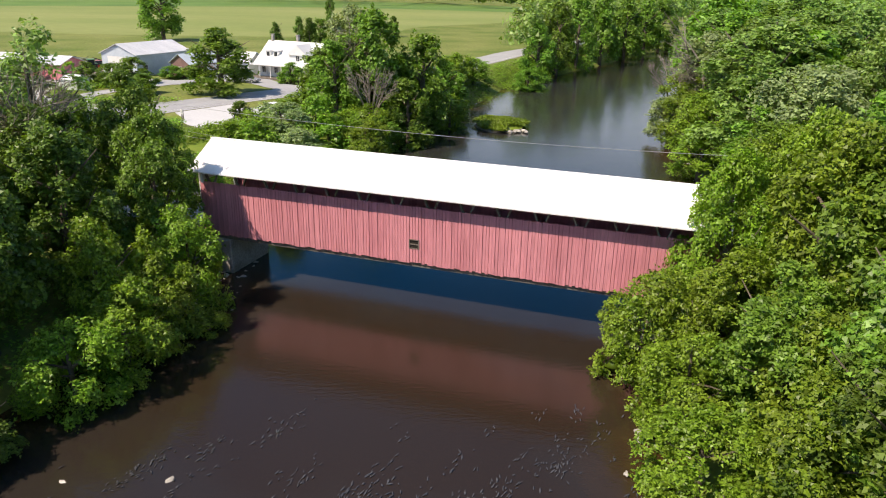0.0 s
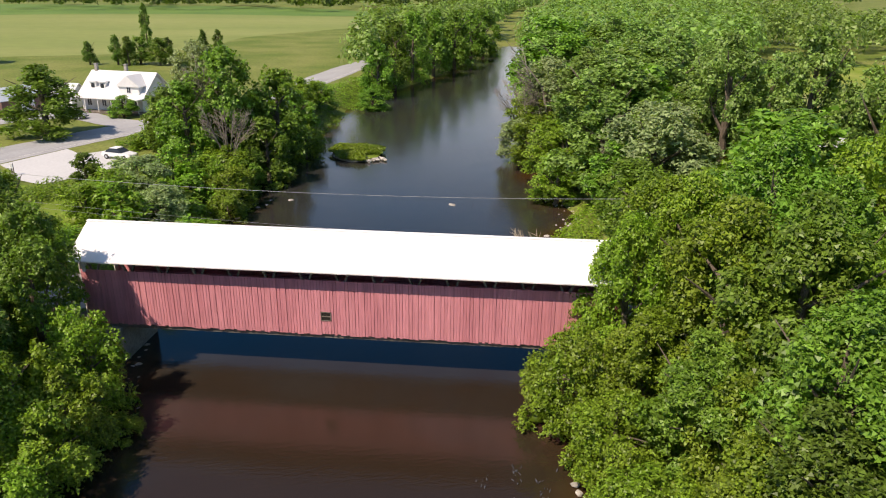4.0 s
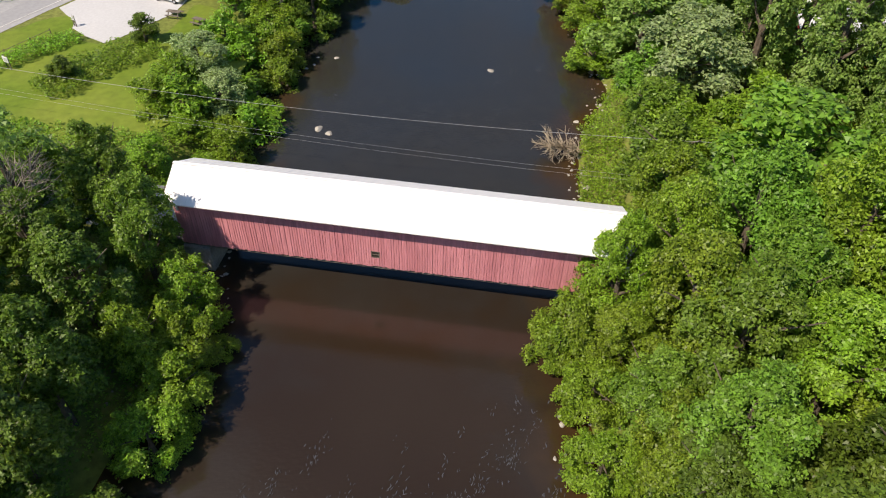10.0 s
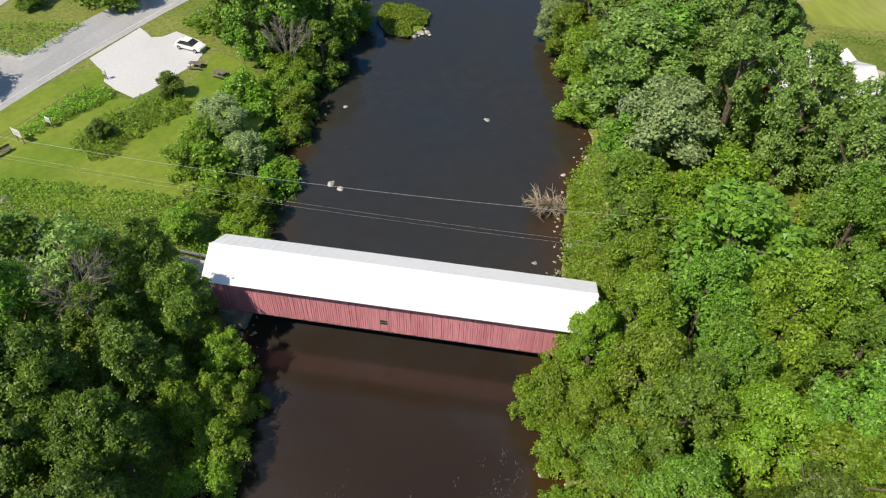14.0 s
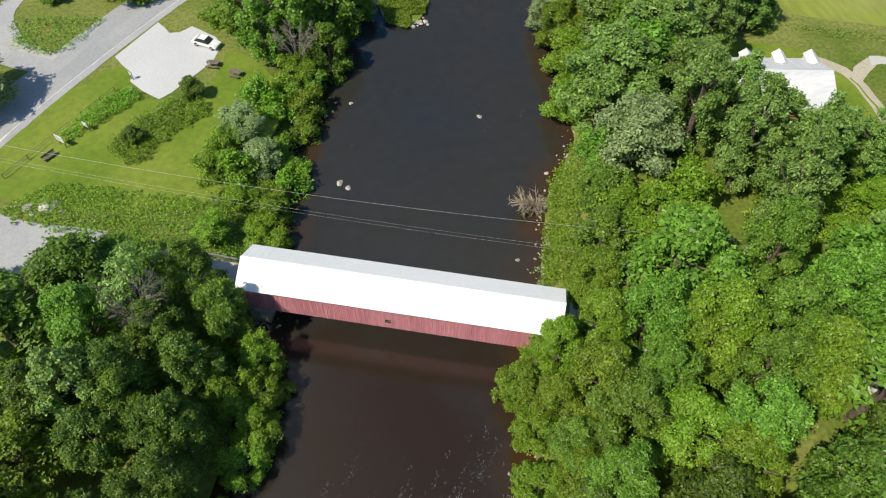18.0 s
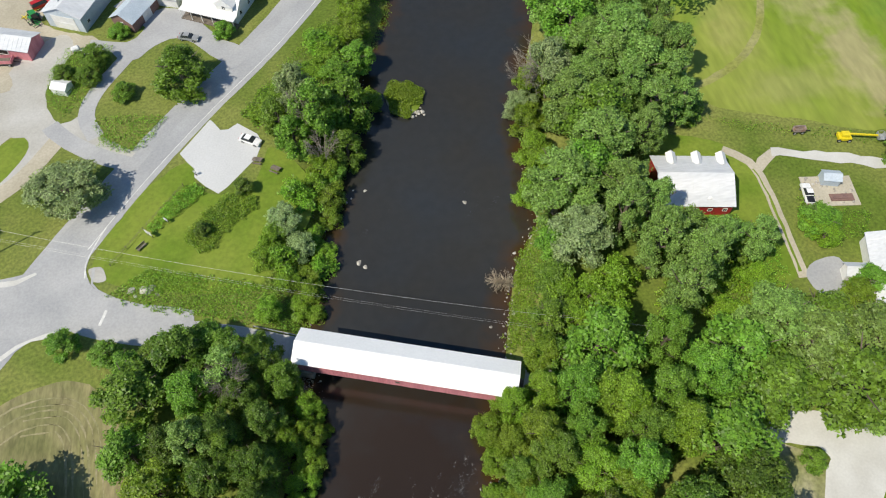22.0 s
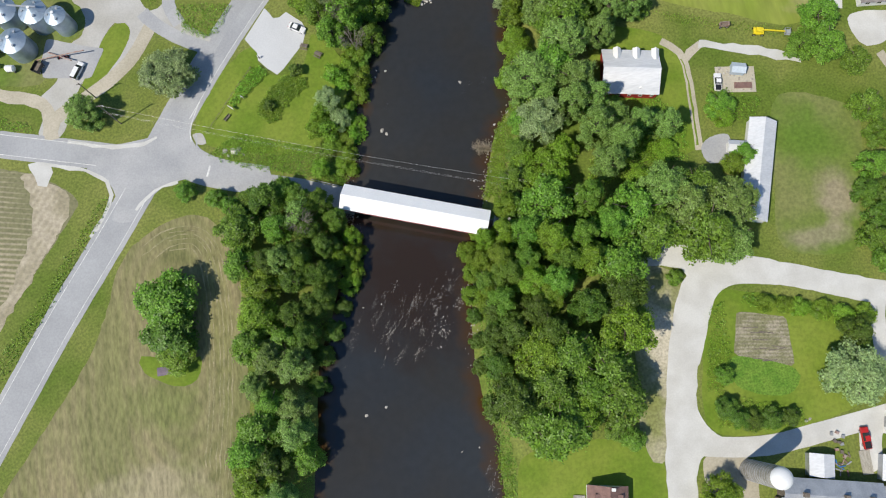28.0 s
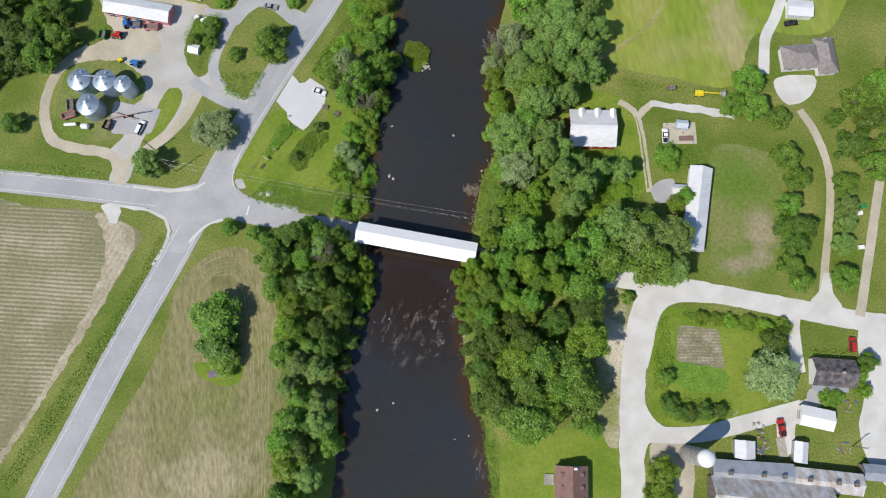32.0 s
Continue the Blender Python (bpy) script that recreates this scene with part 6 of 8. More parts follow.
def snag(x, y, h, spread, label, seed):
    """A bare dead tree: stems that fan out from the foot, each with branches and fine twigs."""
    rng = random.Random(seed)
    ob = thing("dead_tree", Matrix.Translation((x, y, land_height(x, y) - 0.1)), label, "dead tree")
    part("trunk", tube(bmesh.new(), [(0, 0, 0), (0.1, 0, h * 0.14), (0, 0.1, h * 0.24)], [0.3, 0.25, 0.18], 7), TWIG, ob)
    for i in range(11):
        a, e = i * 2.4 + rng.uniform(-0.3, 0.3), spread * rng.uniform(0.25, 1)
        top = Vector((e * math.cos(a), e * math.sin(a), h * rng.uniform(0.75, 1)))
        foot, bend = Vector((0, 0, h * rng.uniform(0.12, 0.24))), Vector((e * 0.35 * math.cos(a), e * 0.35 * math.sin(a), h * 0.5))
        bm = tube(bmesh.new(), [foot, bend, top], [0.13, 0.08, 0.015], 5)
        for _ in range(13):
            t = rng.uniform(0.1, 0.95)
            p = bend.lerp(top, t)
            w = Vector((math.cos(a) + rng.gauss(0, 0.7), math.sin(a) + rng.gauss(0, 0.7), rng.uniform(0.5, 1.4))).normalized() * h * 0.2 * (1.2 - t)
            tube(bm, [p, p + w * 0.5, p + w], [0.04, 0.028, 0.01], 4)
            for _ in range(3):
                q = p + w * rng.uniform(0.3, 0.9)
                v = (w.normalized() + Vector((rng.gauss(0, 0.5), rng.gauss(0, 0.5), rng.gauss(0.2, 0.4)))).normalized() * h * 0.07
                tube(bm, [q, q + v], [0.022, 0.008], 3)
        part("stem", bm, TWIG, ob)
    return ob


snag(-9.2, 92.6, 10.5, 3.6, "bare grey dead tree among the green ones", 2)
snag(-12.0, 99.0, 13.0, 3.4, "bare grey dead tree in the big clump", 3)
snag(34.5, 104.5, 12.0, 4.6, "bleached bare willow at the east water's edge", 6)
snag(-27.0, 46.0, 13.6, 3.0, "dead grey-brown tree beside the bridge road", 7)


# ---- buildings ----
def gabled(name, place, eave, ridge, wall, roof, label, category="barn", over=0.35):
    """A gabled building: place is its middle, heading in degrees, length and width."""
    (x, y), turn, L, W = place
    b = thing(name, pose(x, y, LEVEL, 0, 0, turn), label, category)
    bm = bmesh.new()
    l, w = L / 2 - over, W / 2 - over
    ends = []
    for sx in (-l, l):
        ends.append([bm.verts.new(p) for p in ((sx, -w, 0), (sx, w, 0), (sx, w, eave), (sx, 0, ridge - 0.12), (sx, -w, eave))])
    bm.faces.new(ends[0][::-1]), bm.faces.new(ends[1])
    for i in range(5):
        bm.faces.new((ends[0][i], ends[0][(i + 1) % 5], ends[1][(i + 1) % 5], ends[1][i]))
    bmesh.ops.recalc_face_normals(bm, faces=bm.faces)
    part("wall", bm, wall, b)
    drop = (ridge - eave) * over / w
    for s in (-1, 1):
        bm = bmesh.new()
        vs = [bm.verts.new((sx, s * yy, z)) for yy, z in ((0, ridge), (W / 2, eave - drop), (W / 2, eave - drop + 0.1), (0, ridge + 0.1)) for sx in (-L / 2, L / 2)]
        for f in ((0, 1, 3, 2), (2, 3, 5, 4), (4, 5, 7, 6), (0, 2, 4, 6), (1, 7, 5, 3), (0, 6, 7, 1)):
            bm.faces.new([vs[i] for i in f])
        bmesh.ops.recalc_face_normals(bm, faces=bm.faces)
        part("roof", bm, roof, b)
    return b


def window(parent, x, y, z, w, h, turn, frame_mat=WHITE_WOOD):
    """A window on a wall: its frame and pane, facing the way turn says (0: -y)."""
    m = Matrix.Translation((x, y, z)) @ Matrix.Rotation(turn, 4, "Z")
    f = part("window", boxes(((-w / 2, -0.05, -h / 2), (w / 2, 0.02, -h / 2 + 0.09)), ((-w / 2, -0.05, h / 2 - 0.09), (w / 2, 0.02, h / 2)), ((-w / 2, -0.05, -h / 2), (-w / 2 + 0.09, 0.02, h / 2)),
                             ((w / 2 - 0.09, -0.05, -h / 2), (w / 2, 0.02, h / 2)), ((-0.03, -0.04, -h / 2), (0.03, 0.01, h / 2))), frame_mat, parent)
    f.matrix_basis = m
    part("pane", boxes(((-w / 2 + 0.05, -0.02, -h / 2 + 0.05), (w / 2 - 0.05, 0.0, h / 2 - 0.05))), GLASS, f)
    return f


def door(parent, x, y, z, w, h, turn, material=OLD_WOOD):
    d = part("door", boxes(((-w / 2, -0.06, 0), (w / 2, 0.0, h))), material, parent)
    d.matrix_basis = Matrix.Translation((x, y, z)) @ Matrix.Rotation(turn, 4, "Z")
    part("cross_bar", boxes(((-w / 2 + 0.1, -0.1, h * 0.45), (w / 2 - 0.1, -0.06, h * 0.55))), WHITE_WOOD, d)
    part("frame", boxes(((-w / 2 - 0.1, -0.08, 0), (-w / 2, 0, h + 0.1)), ((w / 2, -0.08, 0), (w / 2 + 0.1, 0, h + 0.1)), ((-w / 2, -0.08, h), (w / 2, 0, h + 0.1))), WHITE_WOOD, d)
    return d


def chimney(parent, x, y, z, h=1.2, w=0.5):
    c = part("chimney", boxes(((x - w / 2, y - w / 2, z - 0.8), (x + w / 2, y + w / 2, z + h))), CONCRETE, parent)
    part("cap", boxes(((x - w / 2 - 0.08, y - w / 2 - 0.08, z + h), (x + w / 2 + 0.08, y + w / 2 + 0.08, z + h + 0.1))), CONCRETE, c)


def seams(parent, place, eave, ridge, material, step=0.9, over=0.35):
    """Raised seams down both slopes of a metal roof."""
    _, _, L, W = place
    w = W / 2 - over
    low = eave - (ridge - eave) * over / w + 0.11
    for s in (-1, 1):
        rib = None
        for i in range(int(L / step)):
            if rib is None:
                rib = part("seam", beam(bmesh.new(), (0, s * 0.1, ridge + 0.1 - 0.1 * (ridge - eave) / w), (0, s * W / 2, low), 0.05), material, parent)
            else:
                rib = link("seam", rib.data, parent)
            rib.location.x = -L / 2 + step / 2 + i * step


# the red barn with the white roof
P_RED = ((59.2, 73.3), -10.7, 14.4, 12.0)
red_barn = gabled("barn", P_RED, 3.2, 5.6, RED_PAINT, BARN_METAL, "red barn with a white metal roof among trees")
seams(red_barn, P_RED, 3.2, 5.6, BARN_METAL, 1.2)
_, _, RL, RW = P_RED
for i in range(5):
    window(red_barn, -RL / 2 + 1.6 + i * (RL - 3.2) / 4, -RW / 2 + 0.34, 1.7, 0.9, 0.9, 0)
door(red_barn, RL / 2 - 0.33, 0, 0, 1.8, 2.2, radians(90), WHITE_WOOD)
for x in (-RL * 0.24, RL * 0.1, RL * 0.43):      # white gabled dormers on the far slope
    bm = bmesh.new()
    ends = [[bm.verts.new((x + u, y, z)) for u, z in ((-0.75, 3.0), (0.75, 3.0), (0.75, 4.1), (0, 4.7), (-0.75, 4.1))] for y in (3.0, RW / 2 - 0.1)]
    bm.faces.new(ends[0]), bm.faces.new(ends[1][::-1])
    for k in range(5):
        bm.faces.new((ends[0][k], ends[1][k], ends[1][(k + 1) % 5], ends[0][(k + 1) % 5]))
    bmesh.ops.recalc_face_normals(bm, faces=bm.faces)
    d = part("dormer", bm, WHITE_WOOD, red_barn)
    for u in (-1, 1):
        bm = bmesh.new()
        v = [bm.verts.new((x + q, y, z)) for y in (2.9, RW / 2 + 0.05) for q, z in ((0, 4.82), (u * 0.95, 4.05), (u * 0.95, 3.95), (0, 4.72))]
        for f in ((0, 1, 2, 3), (7, 6, 5, 4), (0, 4, 5, 1), (1, 5, 6, 2), (2, 6, 7, 3), (3, 7, 4, 0)):
            bm.faces.new([v[q] for q in f])
        bmesh.ops.recalc_face_normals(bm, faces=bm.faces)
        part("dormer_roof", bm, WHITE_METAL, d)
    window(d, x, RW / 2 - 0.08, 3.7, 0.8, 0.8, radians(180))
for x in (-RL * 0.17, RL * 0.17):      # low arched dormers on the near slope
    bm = bmesh.new()
    arcs = [[bm.verts.new((x + q * r * math.cos(a), y, z + r * 0.62 * math.sin(a))) for a in np.linspace(0, math.pi, 11)] for y, z, q, r in ((-RW / 2 + 1.3, 3.28, 1, 0.95), (-RW / 2 + 2.9, 3.95, 1, 0.25))]
    for p, q in zip(range(10), range(1, 11)):
        bm.faces.new((arcs[0][p], arcs[0][q], arcs[1][q], arcs[1][p]))
    bm.faces.new(arcs[0][::-1])
    bmesh.ops.recalc_face_normals(bm, faces=bm.faces)
    d = part("arched_dormer", bm, WHITE_METAL, red_barn)
    bm = bmesh.new()
    f = [bm.verts.new((x + 0.7 * math.cos(a), -RW / 2 + 1.28, 3.36 + 0.4 * math.sin(a))) for a in np.linspace(0, math.pi, 9)]
    bm.faces.new(f[::-1])
    bmesh.ops.solidify(bm, geom=bm.faces[:], thickness=0.03)
    part("pane", bm, GLASS, d)

# the long white-roofed barn and its annexe
P_LONG = ((85.2, 43.4), 71.0, 26.3, 6.8)
long_barn = gabled("barn", P_LONG, 2.8, 4.2, WHITE_WOOD, BARN_METAL, "long low white barn with a metal roof")
seams(long_barn, P_LONG, 2.8, 4.2, BARN_METAL, 1.2)
for i in range(6):
    window(long_barn, -P_LONG[2] / 2 + 2 + i * 3.2, -P_LONG[3] / 2 + 0.34, 1.5, 0.9, 0.7, 0)
annexe = gabled("shed", ((82.5, 50.0), -12.5, 6.1, 3.0), 2.2, 3.0, WHITE_WOOD, BARN_METAL, "small white shed beside the long barn", "shed")
door(annexe, 0, -1.0, 0, 1.0, 1.9, 0)
patch("barn_pad", [(73.6, 51.5), (76.4, 54.0), (81.2, 54.0), (79.9, 48.3), (75.0, 47.3)], WORN, 0.045, "grey concrete pad by the long barn", "yard", 0.1, 1.0)

# the machine shed, garage, farmhouse
P_SHED = ((-59.5, 146.8), 65.3, 14.5, 9.8)
machine_shed = gabled("machine_shed", P_SHED, 4.0, 5.8, BLUE_METAL, BARN_METAL, "pale blue metal machine shed with wide doors", "shed")
seams(machine_shed, P_SHED, 4.0, 5.8, BARN_METAL, 1.0)
door(machine_shed, -P_SHED[2] / 2 + 0.33, 0, 0, 5.5, 3.4, radians(-90), WHITE_WOOD)
window(machine_shed, -P_SHED[2] / 2 + 2.5, -P_SHED[3] / 2 + 0.34, 1.6, 1.0, 1.0, 0)
for k in (-0.2, 0.25):
    part("skylight", boxes(((P_SHED[2] * k - 1.6, 1.4, 5.35), (P_SHED[2] * k + 1.6, 1.6, 5.5))), GREY_METAL, machine_shed)
P_GAR = ((-47.3, 142.1), 57.2, 10.0, 6.3)
garage = gabled("garage", P_GAR, 2.7, 4.3, BROWN_ROOF, BLUE_METAL, "small brown garage with a pale metal roof", "garage")
seams(garage, P_GAR, 2.7, 4.3, BLUE_METAL, 0.8)
door(garage, 0.5, -P_GAR[3] / 2 + 0.34, 0, 2.6, 2.2, 0, WHITE_WOOD)
window(garage, -P_GAR[2] / 2 + 0.33, 0, 1.6, 0.9, 0.9, radians(-90))

P_HOUSE = ((-28.3, 142.2), -28.1, 13.6, 9.9)
HL, HW = P_HOUSE[2], P_HOUSE[3]
farmhouse = gabled("farmhouse", P_HOUSE, 3.0, 6.6, WHITE_WOOD, WHITE_METAL, "white wooden farmhouse with a metal roof and porch", "house", 0.6)
seams(farmhouse, P_HOUSE, 3.0, 6.6, WHITE_METAL, 0.7, 0.6)
for x in (-0.34, -0.12, 0.12, 0.34):
    window(farmhouse, HL * x, -HW / 2 + 0.58, 1.6, 1.0, 1.3, 0)
for y in (-0.2, 0.2):
    window(farmhouse, -HL / 2 + 0.58, HW * y, 1.6, 0.9, 1.2, radians(-90))
    window(farmhouse, HL / 2 - 0.58, HW * y, 1.6, 0.9, 1.2, radians(90))
window(farmhouse, -HL / 2 + 0.58, 0, 4.4, 0.9, 1.2, radians(-90))
door(farmhouse, 0, -HW / 2 + 0.59, 0, 1.0, 2.0, 0)
dorm = part("cross_gable", solid(bmesh.new(), ((HL * 0.12, -HW / 2 + 0.7), (HL * 0.42, -HW / 2 + 0.7), (HL * 0.42, 0), (HL * 0.12, 0)), 2.9, 4.7), WHITE_WOOD, farmhouse)
bm = bmesh.new()
g = [[bm.verts.new((x, y, z)) for x, z in ((HL * 0.09, 4.6), (HL * 0.27, 6.5), (HL * 0.45, 4.6))] for y in (-HW / 2 + 0.4, 0.4)]
bm.faces.new(g[0]), bm.faces.new(g[1][::-1])
for i in range(3):
    bm.faces.new((g[0][i], g[1][i], g[1][(i + 1) % 3], g[0][(i + 1) % 3]))
part("gable_roof", bm, WHITE_METAL, dorm)
window(farmhouse, HL * 0.27, -HW / 2 + 0.68, 4.0, 0.9, 1.1, 0)
for x in (-0.18, -0.32):
    d = part("dormer", boxes(((HL * x - 0.6, -HW / 2 + 1.7, 3.8), (HL * x + 0.6, -HW / 2 + 3.4, 5.0))), WHITE_WOOD, farmhouse)
    part("dormer_roof", boxes(((HL * x - 0.75, -HW / 2 + 1.5, 5.0), (HL * x + 0.75, -HW / 2 + 3.6, 5.12))), WHITE_METAL, d)
    part("pane", boxes(((HL * x - 0.35, -HW / 2 + 1.66, 4.0), (HL * x + 0.35, -HW / 2 + 1.71, 4.8))), GLASS, d)
chimney(farmhouse, -HL * 0.42, 0.0, 6.6), chimney(farmhouse, HL * 0.02, 0.3, 6.6)
porch = part("porch_roof", boxes(((-HL / 2, -HW / 2 - 1.6, 2.55), (HL / 2, -HW / 2 + 0.65, 2.7))), WHITE_METAL, farmhouse)
for i in range(6):
    part("porch_post", boxes(((-HL / 2 + 0.1 + i * (HL - 0.3) / 5, -HW / 2 - 1.5, 0), (-HL / 2 + 0.22 + i * (HL - 0.3) / 5, -HW / 2 - 1.38, 2.55))), WHITE_WOOD, porch)
part("porch_floor", boxes(((-HL / 2, -HW / 2 - 1.6, 0), (HL / 2, -HW / 2 + 0.6, 0.3))), OLD_WOOD, farmhouse)
wing = gabled("house_wing", ((-40.7, 147.1), -21.2, 8.2, 5.8), 2.6, 4.2, WHITE_WOOD, WHITE_METAL, "white wing joined to the farmhouse", "house")
window(wing, 0, -2.0, 1.5, 1.0, 1.0, 0)

# the long red shed
P_LRS = ((-78.3, 137.8), -19.9, 22.3, 6.4)
red_shed = gabled("shed", P_LRS, 2.8, 4.0, RED_WOOD, BARN_METAL, "long open red shed with a white roof", "shed")
seams(red_shed, P_LRS, 2.8, 4.0, BARN_METAL, 1.0)
# near-black door panels in place of the shade inside the open bays
for i in range(4):
    door(red_shed, -P_LRS[2] / 2 + 2.6 + i * 4.4, -P_LRS[3] / 2 + 0.34, 0, 2.6, 2.2, 0, INTERIOR_SHADE)
hut = gabled("hut", ((-61.6, 121.2), -21.9, 3.6, 3.1), 1.7, 2.3, WHITE_WOOD, WHITE_METAL, "tiny white garden hut among weeds", "hut", 0.15)
door(hut, 0, -1.0, 0, 0.7, 1.5, 0)


def grain_bin(x, y, r, h, label):
    ob = thing("grain_bin", Matrix.Translation((x, y, LEVEL)), label, "grain bin", "grain bins in the farm yard")
    bm = bmesh.new()
    n, rings = 40, 9
    prev = None
    for k in range(rings * 2 + 1):
        z = h * k / (rings * 2)
        rr = r - (0.035 if k % 2 else 0)
        ring = [bm.verts.new((rr * math.cos(6.2832 * i / n), rr * math.sin(6.2832 * i / n), z)) for i in range(n)]
        if prev:
            for i in range(n):
                bm.faces.new((prev[i], prev[(i + 1) % n], ring[(i + 1) % n], ring[i]))
        prev = ring
    part("body", bm, BIN_METAL, ob, "ribbed galvanised wall")
    bm = bmesh.new()
    low = [bm.verts.new(((r + 0.12) * math.cos(6.2832 * i / n), (r + 0.12) * math.sin(6.2832 * i / n), h - 0.02)) for i in range(n)]
    top = [bm.verts.new((0.35 * math.cos(6.2832 * i / n), 0.35 * math.sin(6.2832 * i / n), h + r * 0.5)) for i in range(n)]
    for i in range(n):
        bm.faces.new((low[i], low[(i + 1) % n], top[(i + 1) % n], top[i]))
    bm.faces.new(top), bm.faces.new(low[::-1])
    roof = part("roof", bm, BIN_METAL, ob, "shiny cone roof")
    for i in range(16):
        a = 6.2832 * i / 16
        part("roof_rib", beam(bmesh.new(), ((r + 0.1) * math.cos(a), (r + 0.1) * math.sin(a), h + 0.03), (0.4 * math.cos(a), 0.4 * math.sin(a), h + r * 0.48), 0.07), BIN_METAL, roof)
    part("cap", tube(bmesh.new(), [(0, 0, h + r * 0.46), (0, 0, h + r * 0.58)], [0.5, 0.42], 12), WHITE_METAL, roof)
    for a in (1.0, 3.2, 5.1):
        part("vent", boxes(((r * 0.6 * math.cos(a) - 0.25, r * 0.6 * math.sin(a) - 0.25, h + r * 0.15), (r * 0.6 * math.cos(a) + 0.25, r * 0.6 * math.sin(a) + 0.25, h + r * 0.36))), GREY_METAL, roof)
    ladder = part("ladder", boxes(((r + 0.05, -0.25, 0.3), (r + 0.1, -0.2, h)), ((r + 0.05, 0.2, 0.3), (r + 0.1, 0.25, h))), GREY_METAL, ob)
    for i in range(12):
        part("rung", boxes(((r + 0.06, -0.22, 0.4 + i * h / 13), (r + 0.09, 0.22, 0.44 + i * h / 13))), GREY_METAL, ladder)
    return ob


BIN_METAL = mat("bright_galvanised_steel", (0.43, 0.51, 0.59), (0.34, 0.42, 0.5), 0.6, rough=0.42, metal=0.6, fine=0.06, bump=0.05)
for x, y, r, h in ((-97.0, 114.2, 3.55, 5.9), (-89.1, 112.5, 3.45, 6.2), (-83.3, 110.3, 2.65, 6.4), (-94.7, 105.3, 3.45, 5.9)):
    grain_bin(x, y, r, h, "round galvanised steel grain bin with a cone roof")
part("conveyor", beam(bmesh.new(), (-94.5, 114.0, 11.0), (-87.2, 112.4, 11.0), 0.35), GREY_METAL)
tagged(bpy.data.objects["conveyor"], "galvanised grain conveyor between two bins", "conveyor")
patch("silo_pad", sharp([(-88.9, 108.1), (-79.0, 104.3), (-74.1, 102.8), (-78.0, 95.0), (-90.4, 97.0), (-90.8, 101.5)]), WORN, 0.038, "grey concrete pad beside the bins", "yard", 0.1, 1.0)


RUST = mat("rusty_steel", (0.3, 0.17, 0.13), (0.36, 0.3, 0.27), 1.5, rough=0.85, fine=0.25)


def paint(name, c):
    return mat(name, c, tuple(v * 0.85 for v in c), 1.5, rough=0.3, fine=0.04, bump=0.0, spec=0.5)


WHITE_P, RED_P, BLUE_P, GREEN_P, YELLOW_P, BLACK_P, GREY_P = (paint(f"{n}_paint_gloss", c) for n, c in (("white", (0.8, 0.8, 0.8)), ("red", (0.45, 0.02, 0.02)), ("blue", (0.03, 0.16, 0.45)), ("green", (0.03, 0.25, 0.06)), ("yellow", (0.75, 0.6, 0.03)), ("black", (0.02, 0.02, 0.022)), ("grey", (0.3, 0.31, 0.32))))


def wheel(parent, x, y, r, w):
    ty = part("wheel", tube(bmesh.new(), [(x, y - w / 2, r), (x, y - w * 0.4, r), (x, y + w * 0.4, r), (x, y + w / 2, r)], [r * 0.85, r, r, r * 0.85], 14), RUBBER, parent)
    part("rim", tube(bmesh.new(), [(x, y - w / 2 - 0.01, r), (x, y + w / 2 + 0.01, r)], [r * 0.55] * 2, 10), GREY_METAL, ty)


def profile(bm, pts, w0, w1=None):
    """A side outline pushed out to both sides; w1 is the half width at the top."""
    zs = [z for _, z in pts]
    half = [w0 + ((w1 if w1 is not None else w0) - w0) * (z - min(zs)) / (max(zs) - min(zs)) for z in zs]
    a, b = [[bm.verts.new((x, s * h, z)) for (x, z), h in zip(pts, half)] for s in (-1, 1)]
    bm.faces.new(a), bm.faces.new(b[::-1])
    for i in range(len(a)):
        bm.faces.new((a[(i + 1) % len(a)], a[i], b[i], b[(i + 1) % len(a)]))
    bmesh.ops.recalc_face_normals(bm, faces=bm.faces)
    return bm


